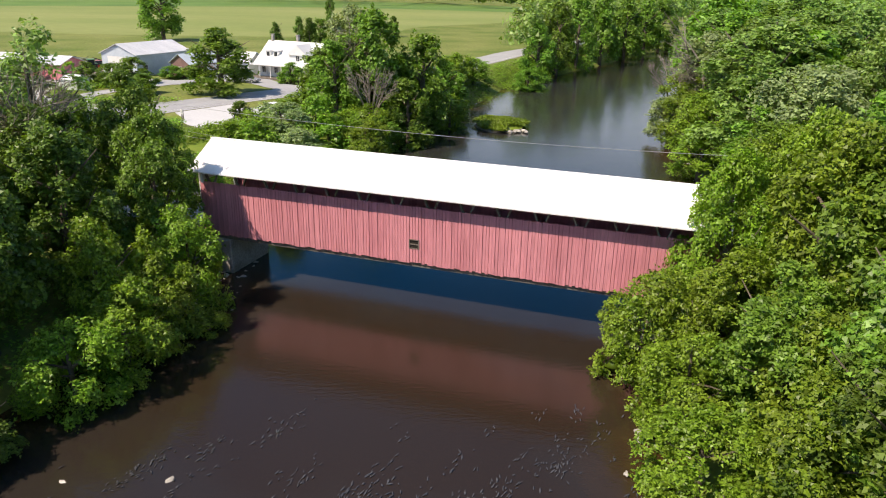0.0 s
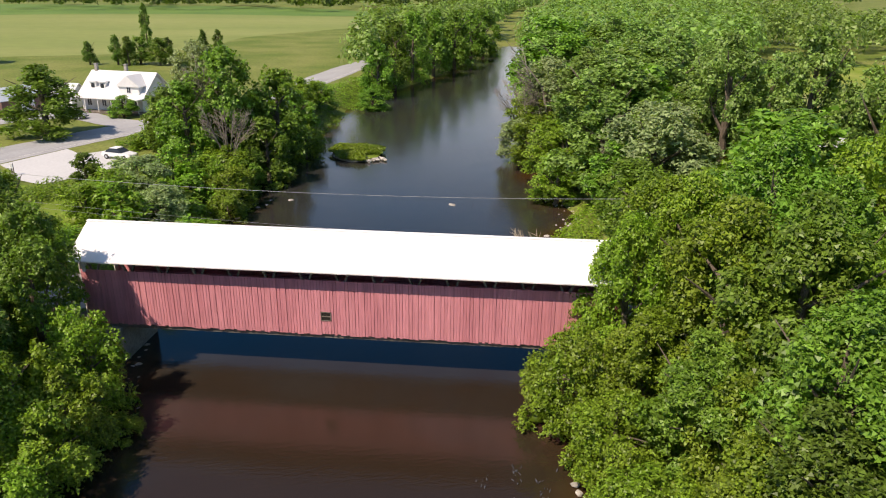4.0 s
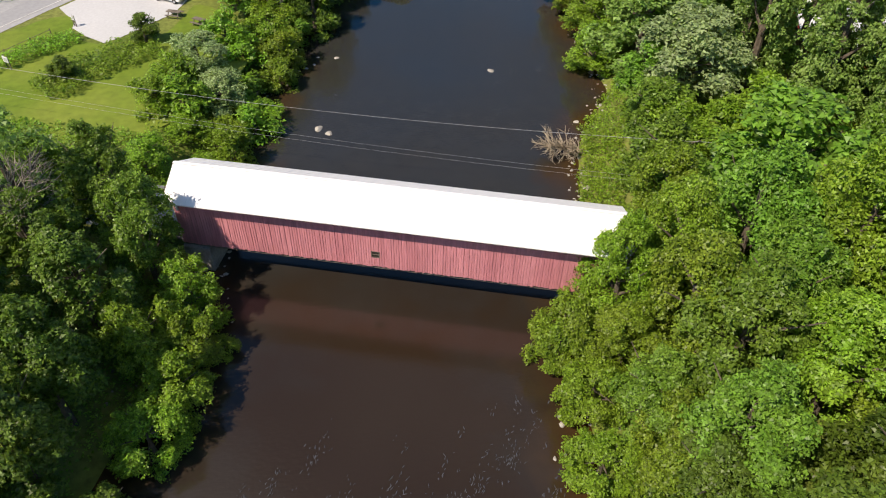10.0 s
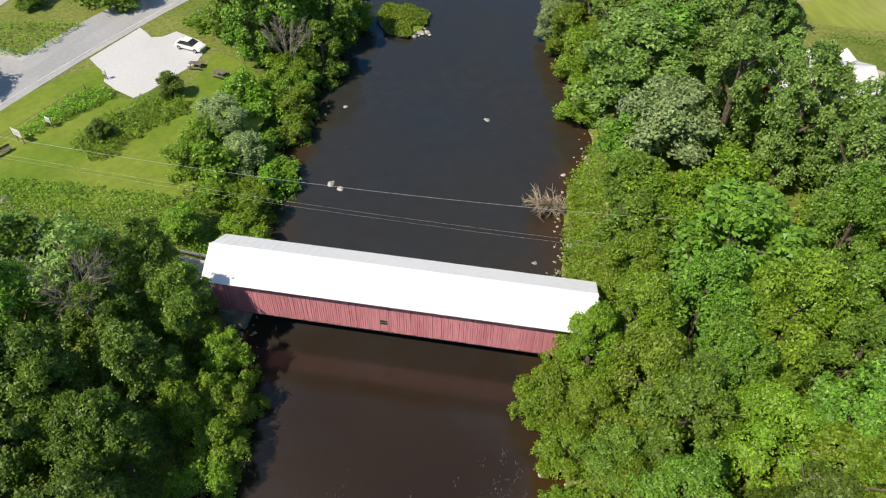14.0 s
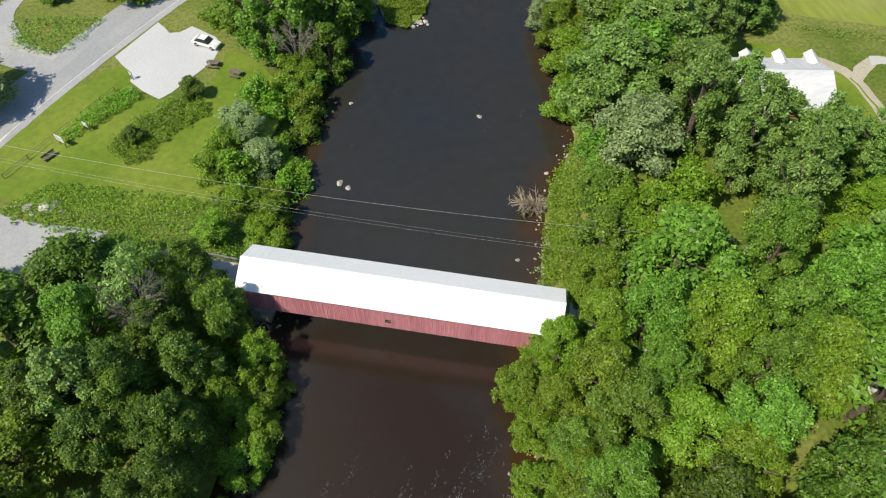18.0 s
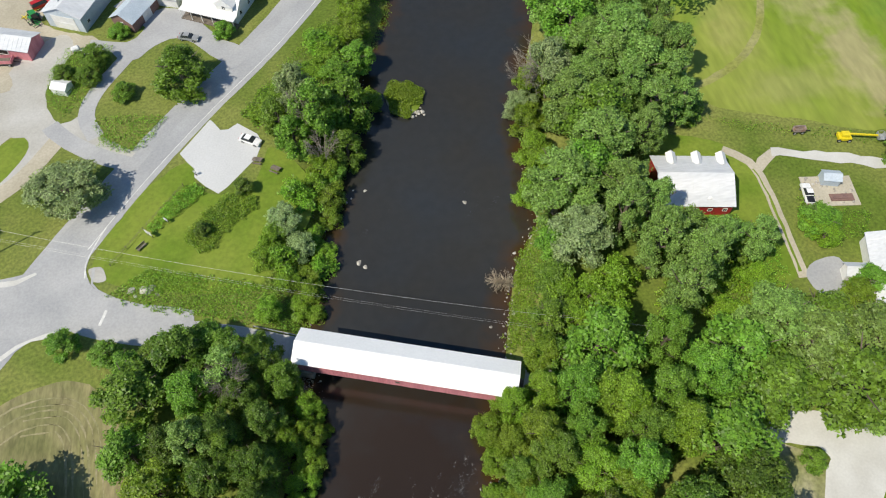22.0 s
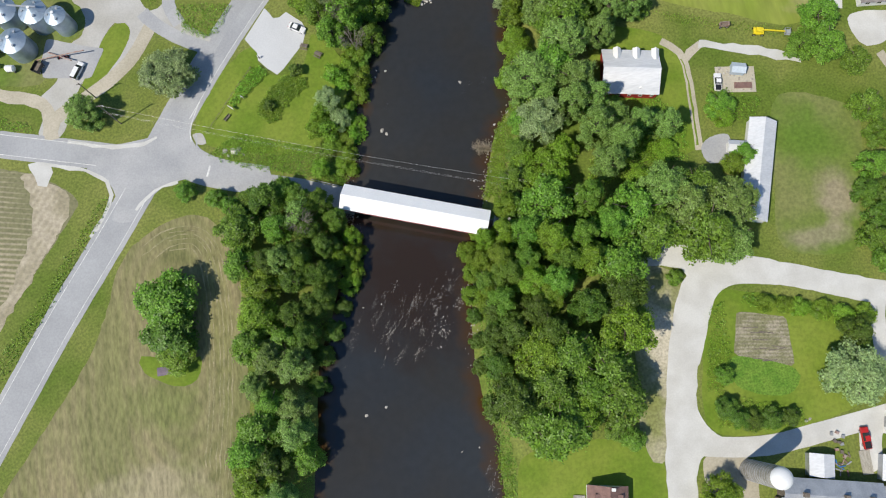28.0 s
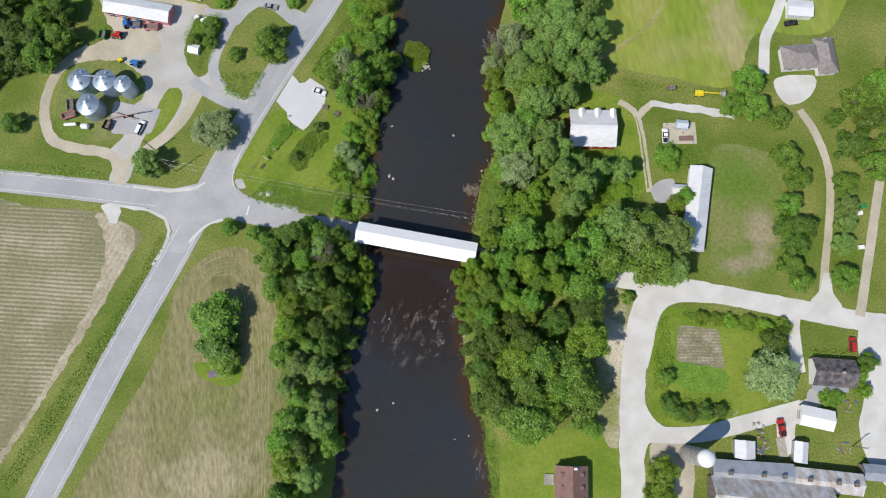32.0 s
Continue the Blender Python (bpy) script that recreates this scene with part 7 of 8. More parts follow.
def car(spot, turn, colour, label, L=4.6, kind="sedan", name="car", z=LEVEL + 0.04):
    ob = thing(name, pose(*spot, z, 0, 0, turn), label, name)
    k = L / 4.6
    if kind == "sedan":
        body = ((-2.25, 0.35), (2.25, 0.35), (2.3, 0.6), (2.1, 0.78), (0.95, 0.92), (-1.6, 0.95), (-2.25, 0.9))
        cabin = ((-1.75, 0.93), (1.0, 0.9), (0.25, 1.36), (-0.2, 1.43), (-1.0, 1.38))
    elif kind == "pickup":
        body = ((-2.3, 0.5), (2.25, 0.5), (2.3, 0.9), (2.1, 1.1), (1.0, 1.15), (-2.3, 1.15))
        cabin = ((-0.6, 1.15), (1.1, 1.13), (0.5, 1.72), (-0.5, 1.74))
    else:
        body = ((-2.3, 0.4), (2.25, 0.4), (2.3, 0.8), (2.1, 0.98), (1.2, 1.05), (-2.3, 1.05))
        cabin = ((-2.28, 1.05), (1.3, 1.03), (0.55, 1.78), (-2.1, 1.82))
    bm = profile(bmesh.new(), [(x * k, z) for x, z in body], 0.9, 0.82)
    bmesh.ops.bevel(bm, geom=bm.edges[:], offset=0.06, segments=2, affect="EDGES")
    b = part("body", bm, colour, ob, smooth=False)
    c = part("cabin", profile(bmesh.new(), [(x * k, z) for x, z in cabin], 0.8, 0.62), GLASS, ob, "dark glass")
    top = max(z for _, z in cabin)
    xs = [x * k for x, z in cabin if z > top - 0.1]
    part("roof_panel", boxes(((min(xs), -0.6, top - 0.02), (max(xs), 0.6, top + 0.03))), colour, c)
    for x in (-1.4 * k, 1.4 * k):
        for y in (-0.82, 0.82):
            wheel(ob, x, y, 0.33, 0.22)
    for y in (-0.6, 0.6):
        part("headlight", boxes(((2.2 * k, y - 0.16, 0.6), (2.3 * k, y + 0.16, 0.74))), WHITE_METAL, b)
        part("tail_light", boxes(((-2.32 * k, y - 0.16, 0.72), (-2.24 * k, y + 0.16, 0.86))), RED_P, b)
    if kind == "pickup":
        part("load_bed", boxes(((-2.2 * k, -0.72, 1.12), (-0.75 * k, 0.72, 1.16))), BLACK_P, b)
    return ob


def tractor(spot, turn, colour, label):
    ob = thing("tractor", pose(*spot, LEVEL + 0.03, 0, 0, turn), label, "tractor")
    part("hood", profile(bmesh.new(), [(0.2, 0.8), (2.0, 0.8), (2.0, 1.4), (0.2, 1.6)], 0.38, 0.32), colour, ob)
    part("chassis", boxes(((-1.0, -0.3, 0.6), (1.9, 0.3, 0.85))), BLACK_P, ob)
    cab = part("cab", profile(bmesh.new(), [(-1.2, 1.0), (0.25, 1.0), (0.1, 2.4), (-1.1, 2.4)], 0.65, 0.55), GLASS, ob)
    part("cab_roof", boxes(((-1.3, -0.7, 2.4), (0.25, 0.7, 2.52))), colour, cab)
    for y in (-0.85, 0.85):
        wheel(ob, -0.7, y, 0.85, 0.45)
        wheel(ob, 1.5, y * 0.9, 0.5, 0.3)
        part("mudguard", boxes(((-1.3, y - 0.25, 1.65), (-0.1, y + 0.25, 1.72))), colour, ob)
    return ob


def wagon(spot, turn, colour, label, L=4.0, W=2.0):
    ob = thing("farm_wagon", pose(*spot, LEVEL + 0.03, 0, 0, turn), label, "farm wagon")
    bed = part("bed", boxes(((-L / 2, -W / 2, 0.8), (L / 2, W / 2, 0.92))), OLD_WOOD, ob)
    for lo, hi in (((-L / 2, -W / 2, 0.92), (L / 2, -W / 2 + 0.07, 1.7)), ((-L / 2, W / 2 - 0.07, 0.92), (L / 2, W / 2, 1.7)), ((-L / 2, -W / 2, 0.92), (-L / 2 + 0.07, W / 2, 1.7)), ((L / 2 - 0.07, -W / 2, 0.92), (L / 2, W / 2, 1.7))):
        part("side_board", boxes((lo, hi)), colour, bed)
    part("drawbar", beam(bmesh.new(), (L / 2, 0, 0.7), (L / 2 + 1.4, 0, 0.5), 0.12), BLACK_P, ob)
    for x in (-L / 3, L / 3):
        for y in (-W / 2 + 0.1, W / 2 - 0.1):
            wheel(ob, x, y, 0.4, 0.22)
    return ob


car((-23.3, 100.2), -32, WHITE_P, "white sedan parked on the gravel lot")
car((-81.0, 97.3), 60, WHITE_P, "white van parked by the grain bins", 5.0, "van", "van")
car((-35.6, 132.5), -20, GREY_P, "dark grey sedan parked by the farmhouse")
car((95.0, -23.1), 88, RED_P, "red pickup parked between the sheds", 5.0, "pickup", "pickup")
car((81.4, 68.0), 80, WHITE_P, "white pickup beside the brick foundation", 4.8, "pickup", "pickup")
car((129.3, 99.0), 0, BLACK_P, "black car parked by the white camper", 4.5)
car((121.0, -3.4), 75, RED_P, "dark red van on the grass by the house", 4.4, "van", "van")
car((-68.9, 149.4), 30, RED_P, "dark red van by the machine shed", 4.6, "van", "van")
tractor((-80.9, 119.4), 150, BLUE_P, "blue farm tractor in the yard")
tractor((-82.9, 134.0), 100, BLUE_P, "blue farm tractor by the red shed")
tractor((-86.1, 130.3), 170, RED_P, "red farm tractor in the yard")
tractor((-70.0, 144.9), 120, GREEN_P, "green farm tractor by the machine shed")
tractor((-70.2, 157.0), 80, GREEN_P, "green farm tractor beside the field")
wagon((-102.5, 108.5), 90, GREY_P, "grey farm wagon beside the bins", 3.6)
wagon((-103.2, 105.1), 10, RED_WOOD, "faded red farm wagon beside the bins", 4.2)
wagon((-91.2, 99.7), 60, BLACK_P, "dark farm wagon by the concrete pad", 3.0)
wagon((-74.9, 131.5), -8, RED_WOOD, "red farm wagon by the long shed", 4.4)
wagon((-80.0, 133.2), -8, BLUE_P, "blue farm wagon by the long shed", 3.4)
wagon((-90.9, 131.3), 75, GREEN_P, "green farm wagon on the grass", 3.0)
wagon((-68.5, 160.9), 10, RED_P, "long red farm wagon beside the field", 6.0)
wagon((86.6, 83.2), -5, RUST, "small rust-brown wagon at the meadow's edge", 2.4, 1.1)


def tank(spot, turn, L, r, material, label):
    ob = thing("tank", pose(*spot, LEVEL + 0.03, 0, 0, turn), label, "tank")
    part("shell", tube(bmesh.new(), [(-L / 2, 0, r + 0.3), (-L / 2 + r * 0.4, 0, r + 0.3), (L / 2 - r * 0.4, 0, r + 0.3), (L / 2, 0, r + 0.3)], [r * 0.5, r, r, r * 0.5], 14), material, ob)
    for x in (-L / 3, L / 3):
        part("cradle", boxes(((x - 0.1, -r * 0.8, 0), (x + 0.1, r * 0.8, 0.5))), OLD_WOOD, ob)
    return ob


tank((-103.0, 102.0), -6, 4.0, 0.55, WHITE_P, "long white steel fuel tank")
tank((-98.2, 100.4), -10, 2.6, 0.9, WHITE_METAL, "short white tank in a cage")
tank((-85.7, 121.6), 20, 1.8, 0.7, YELLOW_P, "small yellow tank in the yard")
tank((-57.6, 131.3), 10, 2.4, 0.6, WHITE_P, "white tank among the bushes")
tank((-59.9, 132.7), 20, 1.8, 0.6, WHITE_P, "white tank beside the lane")




def auger(a, b, label):
    ob = thing("grain_auger", Matrix(), label, "auger")
    part("tube", tube(bmesh.new(), [a, b], [0.16, 0.16], 8), RUST, ob)
    m = Vector(a).lerp(Vector(b), 0.55)
    part("frame", beam(beam(bmesh.new(), (m.x - 0.8, m.y, LEVEL), m, 0.1), (m.x + 0.8, m.y, LEVEL), m, 0.1), RED_P, ob)
    for s in (-1, 1):
        w = part("wheel", tube(bmesh.new(), [(m.x + s * 0.9 - 0.1, m.y, LEVEL + 0.35), (m.x + s * 0.9 + 0.1, m.y, LEVEL + 0.35)], [0.35, 0.35], 12), RUBBER, ob)
    return ob


auger((-91.6, 102.1, 3.4), (-78.4, 101.8, 5.4), "rusty grain auger on wheels beside the bins")
auger((-88.7, 103.9, 3.4), (-82.2, 100.1, 4.4), "short rusty grain auger on the pad")


def boom_lift(spot, turn, label):
    ob = thing("boom_lift", pose(*spot, LEVEL + 0.02, 0, 0, turn), label, "boom lift")
    part("chassis", boxes(((-1.3, -0.9, 0.5), (1.3, 0.9, 1.1))), YELLOW_P, ob)
    part("turret", boxes(((-0.8, -0.6, 1.1), (0.7, 0.6, 1.8))), YELLOW_P, ob)
    part("boom", beam(bmesh.new(), (-0.4, 0, 1.7), (6.5, 0, 1.4), 0.3), YELLOW_P, ob)
    part("basket", boxes(((6.5, -0.8, 0.9), (7.9, 0.8, 1.0)), ((6.5, -0.8, 1.0), (6.56, 0.8, 1.9)), ((7.84, -0.8, 1.0), (7.9, 0.8, 1.9)), ((6.5, -0.8, 1.8), (7.9, -0.74, 1.9)), ((6.5, 0.74, 1.8), (7.9, 0.8, 1.9))), GREY_METAL, ob)
    for x in (-1, 1):
        for y in (-0.9, 0.9):
            wheel(ob, x, y, 0.42, 0.3)
    return ob


boom_lift((95.0, 80.1), -12, "yellow boom lift standing on the grass")


def picnic_table(spot, turn, label):
    ob = thing("picnic_table", pose(*spot, LEVEL + 0.022, 0, 0, turn), label, "picnic table", "picnic tables on the lawn")
    for i in range(5):
        part("top_plank", boxes(((-0.95, -0.38 + i * 0.155, 0.72), (0.95, -0.24 + i * 0.155, 0.76))), OLD_WOOD, ob)
    for s in (-1, 1):
        for k in (0, 1):
            part("seat_plank", boxes(((-0.95, s * 0.72 - 0.15 + k * 0.15, 0.42), (0.95, s * 0.72 - 0.02 + k * 0.15, 0.46))), OLD_WOOD, ob)
        for x in (-0.65, 0.65):
            part("leg", beam(bmesh.new(), (x, s * 0.7, 0), (x, s * 0.2, 0.72), 0.09), OLD_WOOD, ob)
    return ob


def rail_fence(pts, label):
    """Low posts with two round rails."""
    ob = thing("rail_fence", Matrix(), label, "fence")
    posts = spline(pts, 2.6)
    for p in posts:
        part("post", tube(bmesh.new(), [(p.x, p.y, LEVEL - 0.2), (p.x, p.y, LEVEL + 1.0)], [0.06, 0.055], 7), OLD_WOOD, ob)
    for a, b in zip(posts, posts[1:]):
        for z in (0.45, 0.85):
            part("rail", tube(bmesh.new(), [(a.x, a.y, LEVEL + z), (b.x, b.y, LEVEL + z)], [0.03, 0.026], 6), OLD_WOOD, ob)
    return ob


rail_fence([(-49.2, 75.4), (-46.6, 78.6), (-43.7, 82.3), (-40.5, 86.3), (-36.5, 91.2)], "low grey wooden rail fence along the road")
picnic_table((-18.8, 92.0), -35, "weathered grey wooden picnic table on the lawn")
picnic_table((-22.2, 94.8), -20, "weathered wooden picnic table near the shrubs")


def sign(spot, turn, w, h, z, label, material=WHITE_P):
    ob = thing("sign", pose(*spot, LEVEL, 0, 0, turn), label, "sign")
    p = part("panel", boxes(((-w / 2, -0.03, z), (w / 2, 0.03, z + h))), material, ob)
    for k in range(3):
        part("text_bar", boxes(((-w * 0.35, -0.045, z + h * (0.25 + 0.2 * k)), (w * 0.3, -0.03, z + h * (0.33 + 0.2 * k)))), GREY_P, p)
    for x in (-w * 0.35, w * 0.35):
        part("post", boxes(((x - 0.05, -0.05 + 0.08, -0.2), (x + 0.05, 0.05 + 0.08, z + h))), OLD_WOOD, ob)
    return ob


sign((-42.4, 80.5), -40, 1.6, 1.0, 1.0, "white information board beside the park")
sign((-39.4, 83.1), -40, 0.9, 0.7, 0.9, "small white sign beside the weeds")
sign((-19.7, 106.9), -40, 1.0, 0.8, 1.0, "small white sign beside the road")
sign((-34.2, 93.5), -40, 0.5, 0.6, 0.9, "little white sign at the parking lot")
sign((7.9, 152.5), 10, 1.2, 0.9, 1.0, "white sign beside the far road")
bench = thing("bench", pose(-43.8, 78.4, LEVEL, 0, 0, 45), "grey wooden bench beside the sign", "bench")
part("seat", boxes(((-1.0, -0.25, 0.42), (1.0, 0.25, 0.5))), OLD_WOOD, bench)
part("backrest", boxes(((-1.0, 0.22, 0.6), (1.0, 0.28, 0.95))), OLD_WOOD, bench)
for x in (-0.8, 0.8):
    part("leg", boxes(((x - 0.06, -0.22, 0), (x + 0.06, 0.26, 0.42))), CONCRETE, bench)
patch("gravel_spot", [(-53.0, 75.4), (-51.6, 75.8), (-50.3, 74.4), (-49.9, 72.6), (-51.0, 72.0), (-52.4, 72.9)], YARD_GREY, 0.045, "bare grey gravel in the grass by the crossroads", "gravel", 0.5, 0.5)
for x, y, r in ((-43.0, 69.2, 1.1), (-41.8, 69.7, 0.8), (-45.4, 69.7, 0.8), (-44.6, 68.4, 0.5), (-40.8, 68.0, 0.5)):
    stone(x, y, r, "pale grey boulder in the grass by the crossroads", "boulders in the grass", LEVEL)
log = part("log", tube(bmesh.new(), [(-21.1, 77.6, LEVEL + 0.2), (-19.7, 77.9, LEVEL + 0.25)], [0.2, 0.15], 8), TWIG)
tagged(log, "grey weathered log lying on the lawn", "log")

# poles and overhead cables
P_W, P_E = (-71.0, 81.2), (44.0, 42.4)
pole(*P_W, 12.0, "grey wooden utility pole at the crossroads")
pole(*P_E, 9.0, "grey wooden utility pole among the trees")
pole(-77.0, 89.3, 9.0, "grey wooden utility pole beside the farm drive")
cable(-71.0, 44, 57.38, -0.336, 8.84, -0.009, 0.00106, 0.017, "bright overhead cable across the river")
cable(-71.0, 44, 56.7, -0.332, 5.6, -0.043, 0.00077, 0.009, "thin lower overhead cable across the river")
cable(-71.0, 44, 56.9, -0.332, 6.0, -0.043, 0.00077, 0.009, "thin overhead cable across the river")

# the brick foundation with its little shed
found = thing("foundation", pose(86.4, 68.4, LEVEL, 0, 0, -8), "old brick and concrete foundation strewn with rubble", "foundation")
part("slab", boxes(((-5.0, -3.6, 0), (5.0, 3.4, 0.18))), DIRT, found)
part("brick_pile", boxes(((-0.5, -2.6, 0.18), (4.0, -1.0, 0.4)), ((0.0, -2.2, 0.4), (3.4, -1.4, 0.55))), BROWN_ROOF, found)
f_rng = random.Random(12)
for i in range(40):
    m = link("rubble", STONES[i % 5], found)
    m.location, m.scale = (f_rng.uniform(-4.6, 4.6), f_rng.uniform(-3.3, 3.1), 0.22), [f_rng.uniform(0.1, 0.35)] * 3
blue_shed = gabled("shed", ((87.1, 70.6), -15.1, 3.6, 2.8), 1.8, 2.5, BLUE_METAL, BLUE_METAL, "small pale blue garden shed", "shed", 0.15)
door(blue_shed, 0, -1.1, 0, 0.8, 1.6, 0)


# the grey house with its hipped roofs
def hip(parent, x0, y0, x1, y1, eave, top, material):
    bm = bmesh.new()
    k = min(x1 - x0, y1 - y0) / 2
    e = [bm.verts.new(p) for p in ((x0, y0, eave), (x1, y0, eave), (x1, y1, eave), (x0, y1, eave))]
    if x1 - x0 > y1 - y0:
        r = [bm.verts.new(p) for p in ((x0 + k, (y0 + y1) / 2, top), (x1 - k, (y0 + y1) / 2, top))]
        fs = ((e[0], e[1], r[1], r[0]), (e[1], e[2], r[1]), (e[2], e[3], r[0], r[1]), (e[3], e[0], r[0]))
    else:
        r = [bm.verts.new(p) for p in (((x0 + x1) / 2, y0 + k, top), ((x0 + x1) / 2, y1 - k, top))]
        fs = ((e[0], e[1], r[0]), (e[1], e[2], r[1], r[0]), (e[2], e[3], r[1]), (e[3], e[0], r[0], r[1]))
    for f in fs + (tuple(e[::-1]),):
        bm.faces.new(f)
    return part("roof", bm, material, parent)


grey_house = thing("house", pose(130.6, 85.3, LEVEL, 0, 0, -5), "grey bungalow with a brown-grey shingle roof", "house")
part("wall", boxes(((-8, -2.8, 0), (2.5, 4.4, 2.7)), ((2.5, -5.0, 0), (8, 5.4, 2.7))), WHITE_WOOD, grey_house)
hip(grey_house, -8.5, -3.3, 3.5, 4.9, 2.7, 5.0, GREY_ROOF), hip(grey_house, 2.0, -5.5, 8.5, 6.6, 2.72, 5.2, GREY_ROOF)
chimney(grey_house, 4.5, 5.0, 4.4)
for x in (-6, -3, 0):
    window(grey_house, x, -2.82, 1.5, 1.3, 1.1, 0)
window(grey_house, 5.2, -5.02, 1.5, 1.6, 1.2, 0)
camper = gabled("camper_shed", ((132.5, 102.7), -13.8, 8.0, 5.6), 2.4, 3.0, WHITE_WOOD, BARN_METAL, "white camper under a pale metal roof", "camper", 0.2)
window(camper, 0, -2.0, 1.5, 1.2, 0.8, 0)

# the buildings on the south-east side
P_DARK = ((112.6, -10.3), -13.2, 12.3, 8.0)
dark_house = gabled("house", P_DARK, 3.0, 5.4, WHITE_WOOD, DARK_ROOF, "white house with a patched dark shingle roof", "house")
for x in (-4, -1.3, 1.3, 4):
    window(dark_house, x, -P_DARK[3] / 2 + 0.34, 1.5, 0.9, 1.1, 0)
chimney(dark_house, 1.0, 0, 5.4)
part("porch_roof", boxes(((-P_DARK[2] / 2, -P_DARK[3] / 2 - 1.3, 2.4), (P_DARK[2] / 2 - 2, -P_DARK[3] / 2 + 0.4, 2.52))), GREY_METAL, dark_house)
for x in (-5, -2, 1):
    part("porch_post", boxes(((x, -P_DARK[3] / 2 - 1.2, 0), (x + 0.12, -P_DARK[3] / 2 - 1.08, 2.4))), WHITE_WOOD, dark_house)
patch("terrace", [(105.8, -14.0), (110.6, -14.8), (109.2, -18.8), (104.4, -18.0)], WORN, 0.042, "grey wooden terrace", "terrace", 0.0, 1.0)
P_WG = ((104.9, -21.9), -21.0, 9.5, 5.8)
white_garage = gabled("garage", P_WG, 2.5, 3.6, WHITE_WOOD, WHITE_METAL, "white garage with a bright metal roof", "garage", 0.2)
seams(white_garage, P_WG, 2.5, 3.6, WHITE_METAL, 0.8, 0.2)
door(white_garage, -P_WG[2] / 2 + 0.19, 0, 0, 2.4, 2.0, radians(-90), GREY_P)
for place, lab in ((((82.8, -27.3), 76.4, 5.2, 5.7), "small shed with a pale metal roof"), (((98.1, -30.3), 72.4, 5.9, 3.9), "narrow white shed with a metal roof")):
    sh = gabled("shed", place, 2.3, 3.2, GREY_METAL, BARN_METAL, lab, "shed", 0.15)
    door(sh, place[2] / 2 - 0.14, 0, 0, 1.6, 1.9, radians(90), OLD_WOOD)
P_BIG = ((86.2, -40.6), -13.7, 32.9, 9.3)
big_barn = gabled("barn", P_BIG, 4.4, 8.2, OLD_WOOD, STREAKED, "big old grey barn with a rusty streaked metal roof", "barn")
seams(big_barn, P_BIG, 4.4, 8.2, STREAKED, 1.2)
P_LEAN = ((83.0, -33.8), -12.4, 22.5, 6.9)
lean = gabled("barn", P_LEAN, 3.6, 4.8, OLD_WOOD, GREY_METAL, "low grey barn wing with a dull metal roof", "barn")
seams(lean, P_LEAN, 3.6, 4.8, GREY_METAL, 1.2)
P_RUST = ((102.9, -38.8), -14.9, 19.1, 6.0)
rust = gabled("barn", P_RUST, 3.6, 5.0, OLD_WOOD, STREAKED, "barn wing with a rust-streaked metal roof", "barn")
seams(rust, P_RUST, 3.6, 5.0, STREAKED, 1.2)
for k in (-0.3, 0.1, 0.35):
    part("cupola", boxes(((P_LEAN[2] * k - 0.5, -0.5, 4.7), (P_LEAN[2] * k + 0.5, 0.5, 5.8))), OLD_WOOD, lean)
    part("cupola", boxes(((P_RUST[2] * k - 0.5, -0.5, 4.9), (P_RUST[2] * k + 0.5, 0.5, 6.0))), OLD_WOOD, rust)
gabled("barn", ((118.6, -39.1), -13.3, 11.0, 4.5), 3.2, 4.4, OLD_WOOD, GREY_METAL, "small grey barn at the yard's end", "barn")

tower = thing("silo", Matrix.Translation((67.3, -26.1, LEVEL)), "tall grey concrete silo with a white dome", "silo")
part("body", tube(bmesh.new(), [(0, 0, 0), (0, 0, 16)], [2.4, 2.4], 28), CONCRETE, tower)
for i in range(12):
    part("hoop", tube(bmesh.new(), [(0, 0, 0.8 + i * 1.25), (0, 0, 0.86 + i * 1.25)], [2.44, 2.44], 28), GREY_METAL, tower)
bm = bmesh.new()
bmesh.ops.create_uvsphere(bm, u_segments=24, v_segments=12, radius=2.4)
bmesh.ops.delete(bm, geom=[v for v in bm.verts if v.co.z < -0.05], context="VERTS")
for v in bm.verts:
    v.co.z = v.co.z * 0.75 + 16
part("dome", bm, WHITE_METAL, tower, "white metal dome", True)

P_BRN = ((32.8, -29.7), 79.4, 11.4, 9.3)
brown = gabled("barn", P_BRN, 3.0, 5.6, WHITE_WOOD, BROWN_ROOF, "building with a red-brown metal roof and skylights", "house")
seams(brown, P_BRN, 3.0, 5.6, BROWN_ROOF, 0.9)
for s in (-1, 1):
    for k in (-0.3, 0.0, 0.3):
        yy = s * P_BRN[3] * 0.27
        part("skylight", boxes(((P_BRN[2] * k - 0.5, yy - 0.6, 4.15), (P_BRN[2] * k + 0.5, yy + 0.6, 4.5))), BROWN_ROOF, brown)
part("roof_box", boxes(((P_BRN[2] * 0.42, -1.2, 5.3), (P_BRN[2] * 0.48, -0.3, 5.9))), WHITE_WOOD, brown)
part("terrace", boxes(((0, P_BRN[3] / 2, 0), (3.0, P_BRN[3] / 2 + 2.6, 0.4))), CONCRETE, brown)
pole(113.7, -31.2, 8.0, "grey wooden utility pole beside the barn")
for x, y, r in ((82.8, -17.4, 0.5), (83.8, -17.1, 0.4), (54.3, 18.9, 0.6)):
    stone(x, y, r, "pale stone at the garden's edge", "garden stones", LEVEL)
trap = part("trampoline", boxes(((-1.6, -1.0, 0.0), (1.6, 1.0, 0.25))), mat("purple_grey_tarpaulin", (0.2, 0.16, 0.2), (0.15, 0.12, 0.15), 1.0), None)
trap.name = "tarpaulin"
trap.location = (-64.8, 17.0, LEVEL + 0.02)
tagged(trap, "purple-grey tarpaulin on the grass by the tree", "tarpaulin")
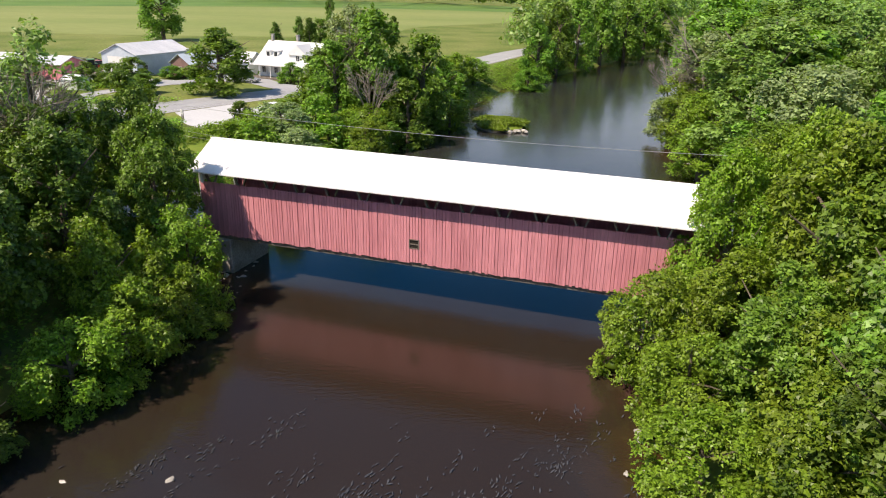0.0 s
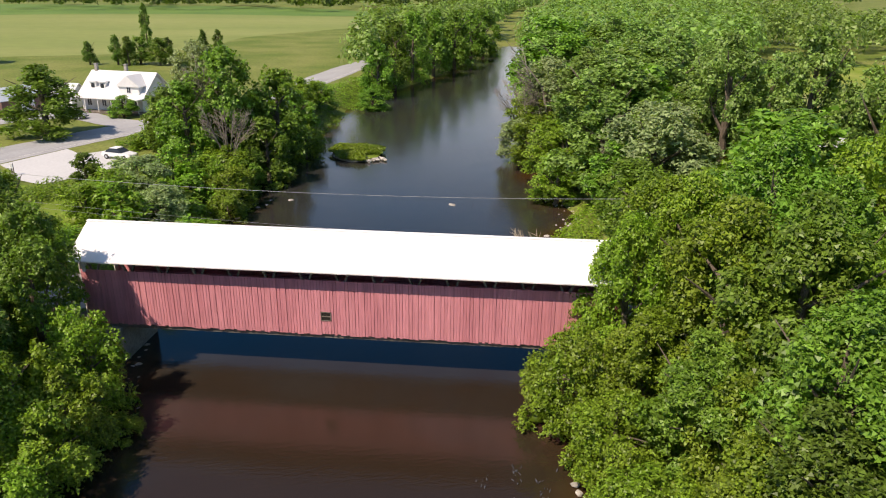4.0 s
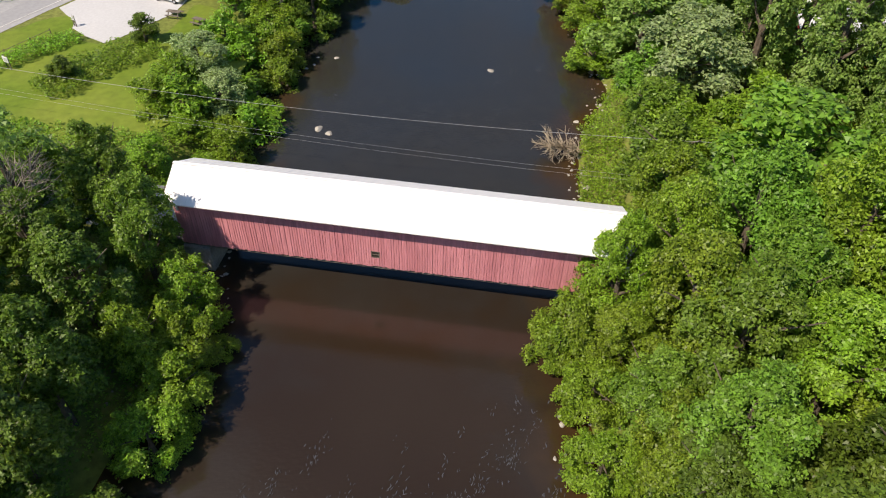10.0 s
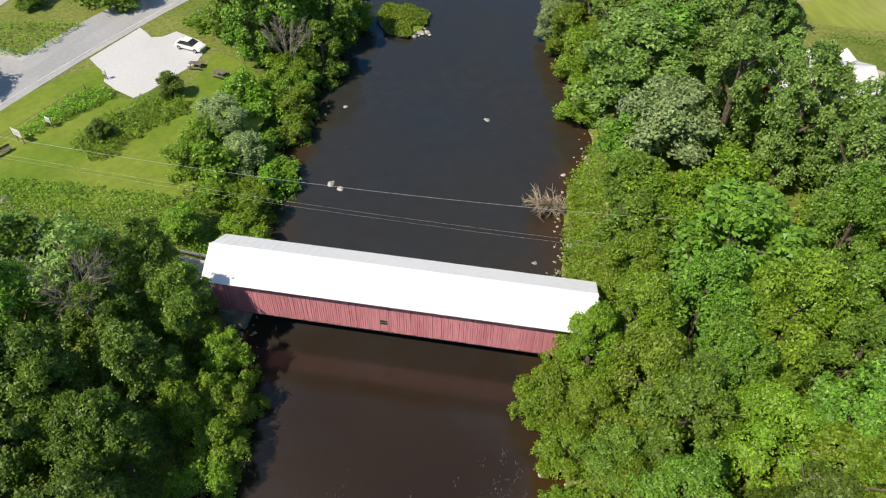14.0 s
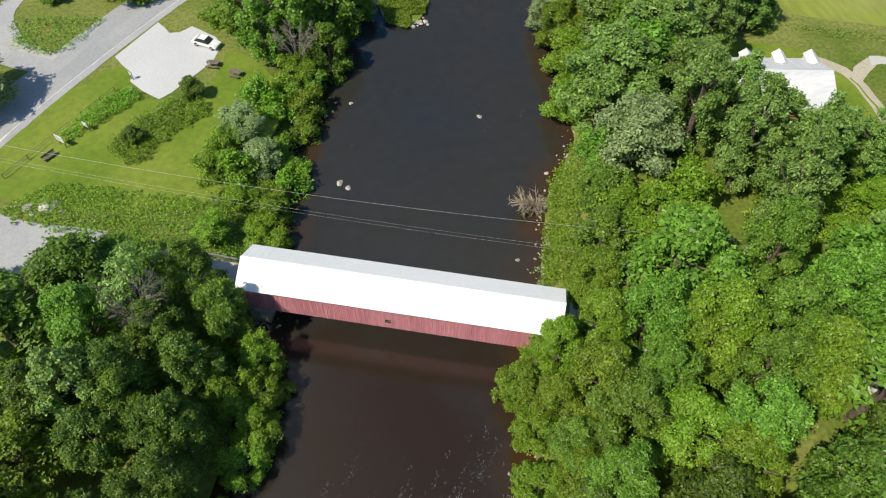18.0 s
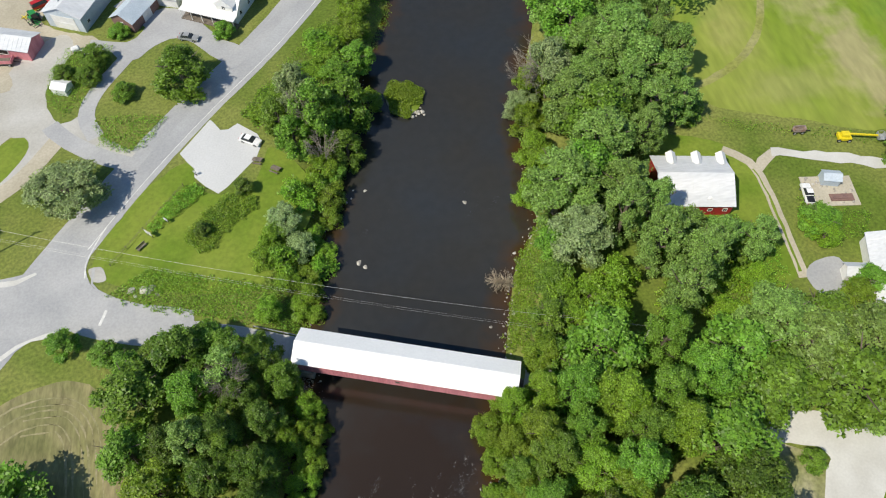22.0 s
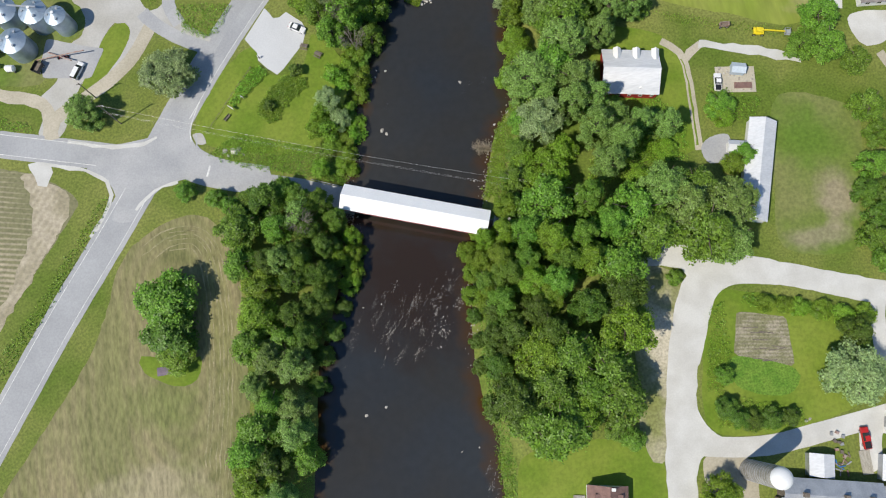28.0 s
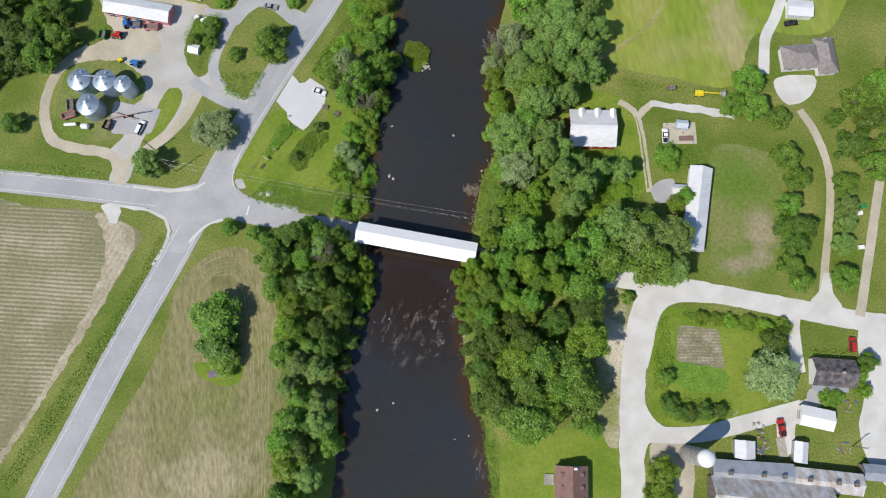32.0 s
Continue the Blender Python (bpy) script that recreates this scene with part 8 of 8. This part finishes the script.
for x, y, c in ((135.6, 36.5, GREEN_P), (131.6, 24.3, WHITE_P), (133.9, 34.6, WHITE_P)):
    b = part("crate", box(bmesh.new(), (-0.8, -0.6, 0), (0.8, 0.6, 0.8)), c)
    b.location = (x, y, LEVEL)
    tagged(b, "painted crate standing by the track", "crate")
for i in range(9):
    x, y = (88.8, -24.2)
    b = part("scrap", box(bmesh.new(), (-0.4, -0.3, 0), (0.4, 0.3, 0.5)), (RUST, OLD_WOOD, GREY_P)[i % 3])
    b.matrix_basis = pose(x + f_rng.uniform(-1.5, 1.5), y + f_rng.uniform(-4, 4), LEVEL, 0, 0, f_rng.uniform(0, 180))
    tagged(b, "piece of farm scrap lying between the sheds", "scrap", "scrap between the sheds")

ramp = part("ramp", boxes(((-1.2, -2.7, 0), (1.2, 2.7, 0.3))), mat("pale_planks", (0.42, 0.39, 0.33), (0.3, 0.28, 0.23), 0.8, stretch=(6, 1, 1)))
ramp.matrix_basis = pose(94.0, -28.5, LEVEL, 0, 0, -4)
tagged(ramp, "pale wooden plank ramp between the sheds", "ramp")
for k, (x, y) in enumerate(((88.9, -27.7), (111.2, -30.5), (88.5, -28.9), (116.0, -19.8))):
    for i in range(7):
        b = part("scrap", beam(bmesh.new(), (-0.6 - 0.1 * i, 0, 0.15), (0.6, 0.1 * i, 0.3), 0.2 + 0.05 * (i % 3), 0.2), (RUST, OLD_WOOD, GREY_P, BLUE_P, BROWN_ROOF)[(i + k) % 5])
        b.matrix_basis = pose(x + f_rng.uniform(-2.2, 2.2), y + f_rng.uniform(-1.8, 1.8), LEVEL - 0.06, 0, 0, f_rng.uniform(0, 180))
        tagged(b, "rusty piece of farm scrap on the grass", "scrap", "scrap round the barns")
for i in range(9):
    b = part("plank", boxes(((-1.8, -0.12, 0), (1.8, 0.12, 0.06))), OLD_WOOD)
    u, v = (77.6, 1.5)
    b.matrix_basis = pose(u + f_rng.uniform(-5, 5), v + f_rng.uniform(-4.5, 4.5), LEVEL + 0.05, 0, 0, -9 + f_rng.gauss(0, 5))
    tagged(b, "grey weathered plank lying in the garden bed", "plank", "planks in the garden bed")

for x, y, turn, c in ((-84.1, 165.6, 20, GREY_P), (-82.0, 161.8, 60, WHITE_P), (-78.7, 162.9, -15, OLD_WOOD), (-76.4, 160.3, 10, OLD_WOOD), (-71.5, 146.3, 40, YELLOW_P), (-69.9, 143.5, 130, GREEN_P)):
    ob = thing("farm_implement", pose(x, y, LEVEL + 0.02, 0, 0, turn), "old farm implement standing on the dirt", "implement", "implements behind the sheds")
    part("frame", beam(beam(boxes(((-1.8, -0.08, 0.5), (1.8, 0.08, 0.66)), ((-1.2, -1.0, 0.5), (-1.05, 1.0, 0.62)), ((0.9, -1.0, 0.5), (1.05, 1.0, 0.62))), (1.8, 0, 0.55), (3.0, 0, 0.4), 0.12), (-1.1, -0.9, 0.6), (-0.2, 0, 1.3), 0.1), c, ob)
    for k in range(6):
        part("tine", beam(bmesh.new(), (-1.1, -0.9 + k * 0.36, 0.55), (-1.4, -0.9 + k * 0.36, 0.02), 0.07), OLD_WOOD, ob)
    for w in (-1.05, 1.05):
        wheel(ob, 0.6, w, 0.4, 0.2)
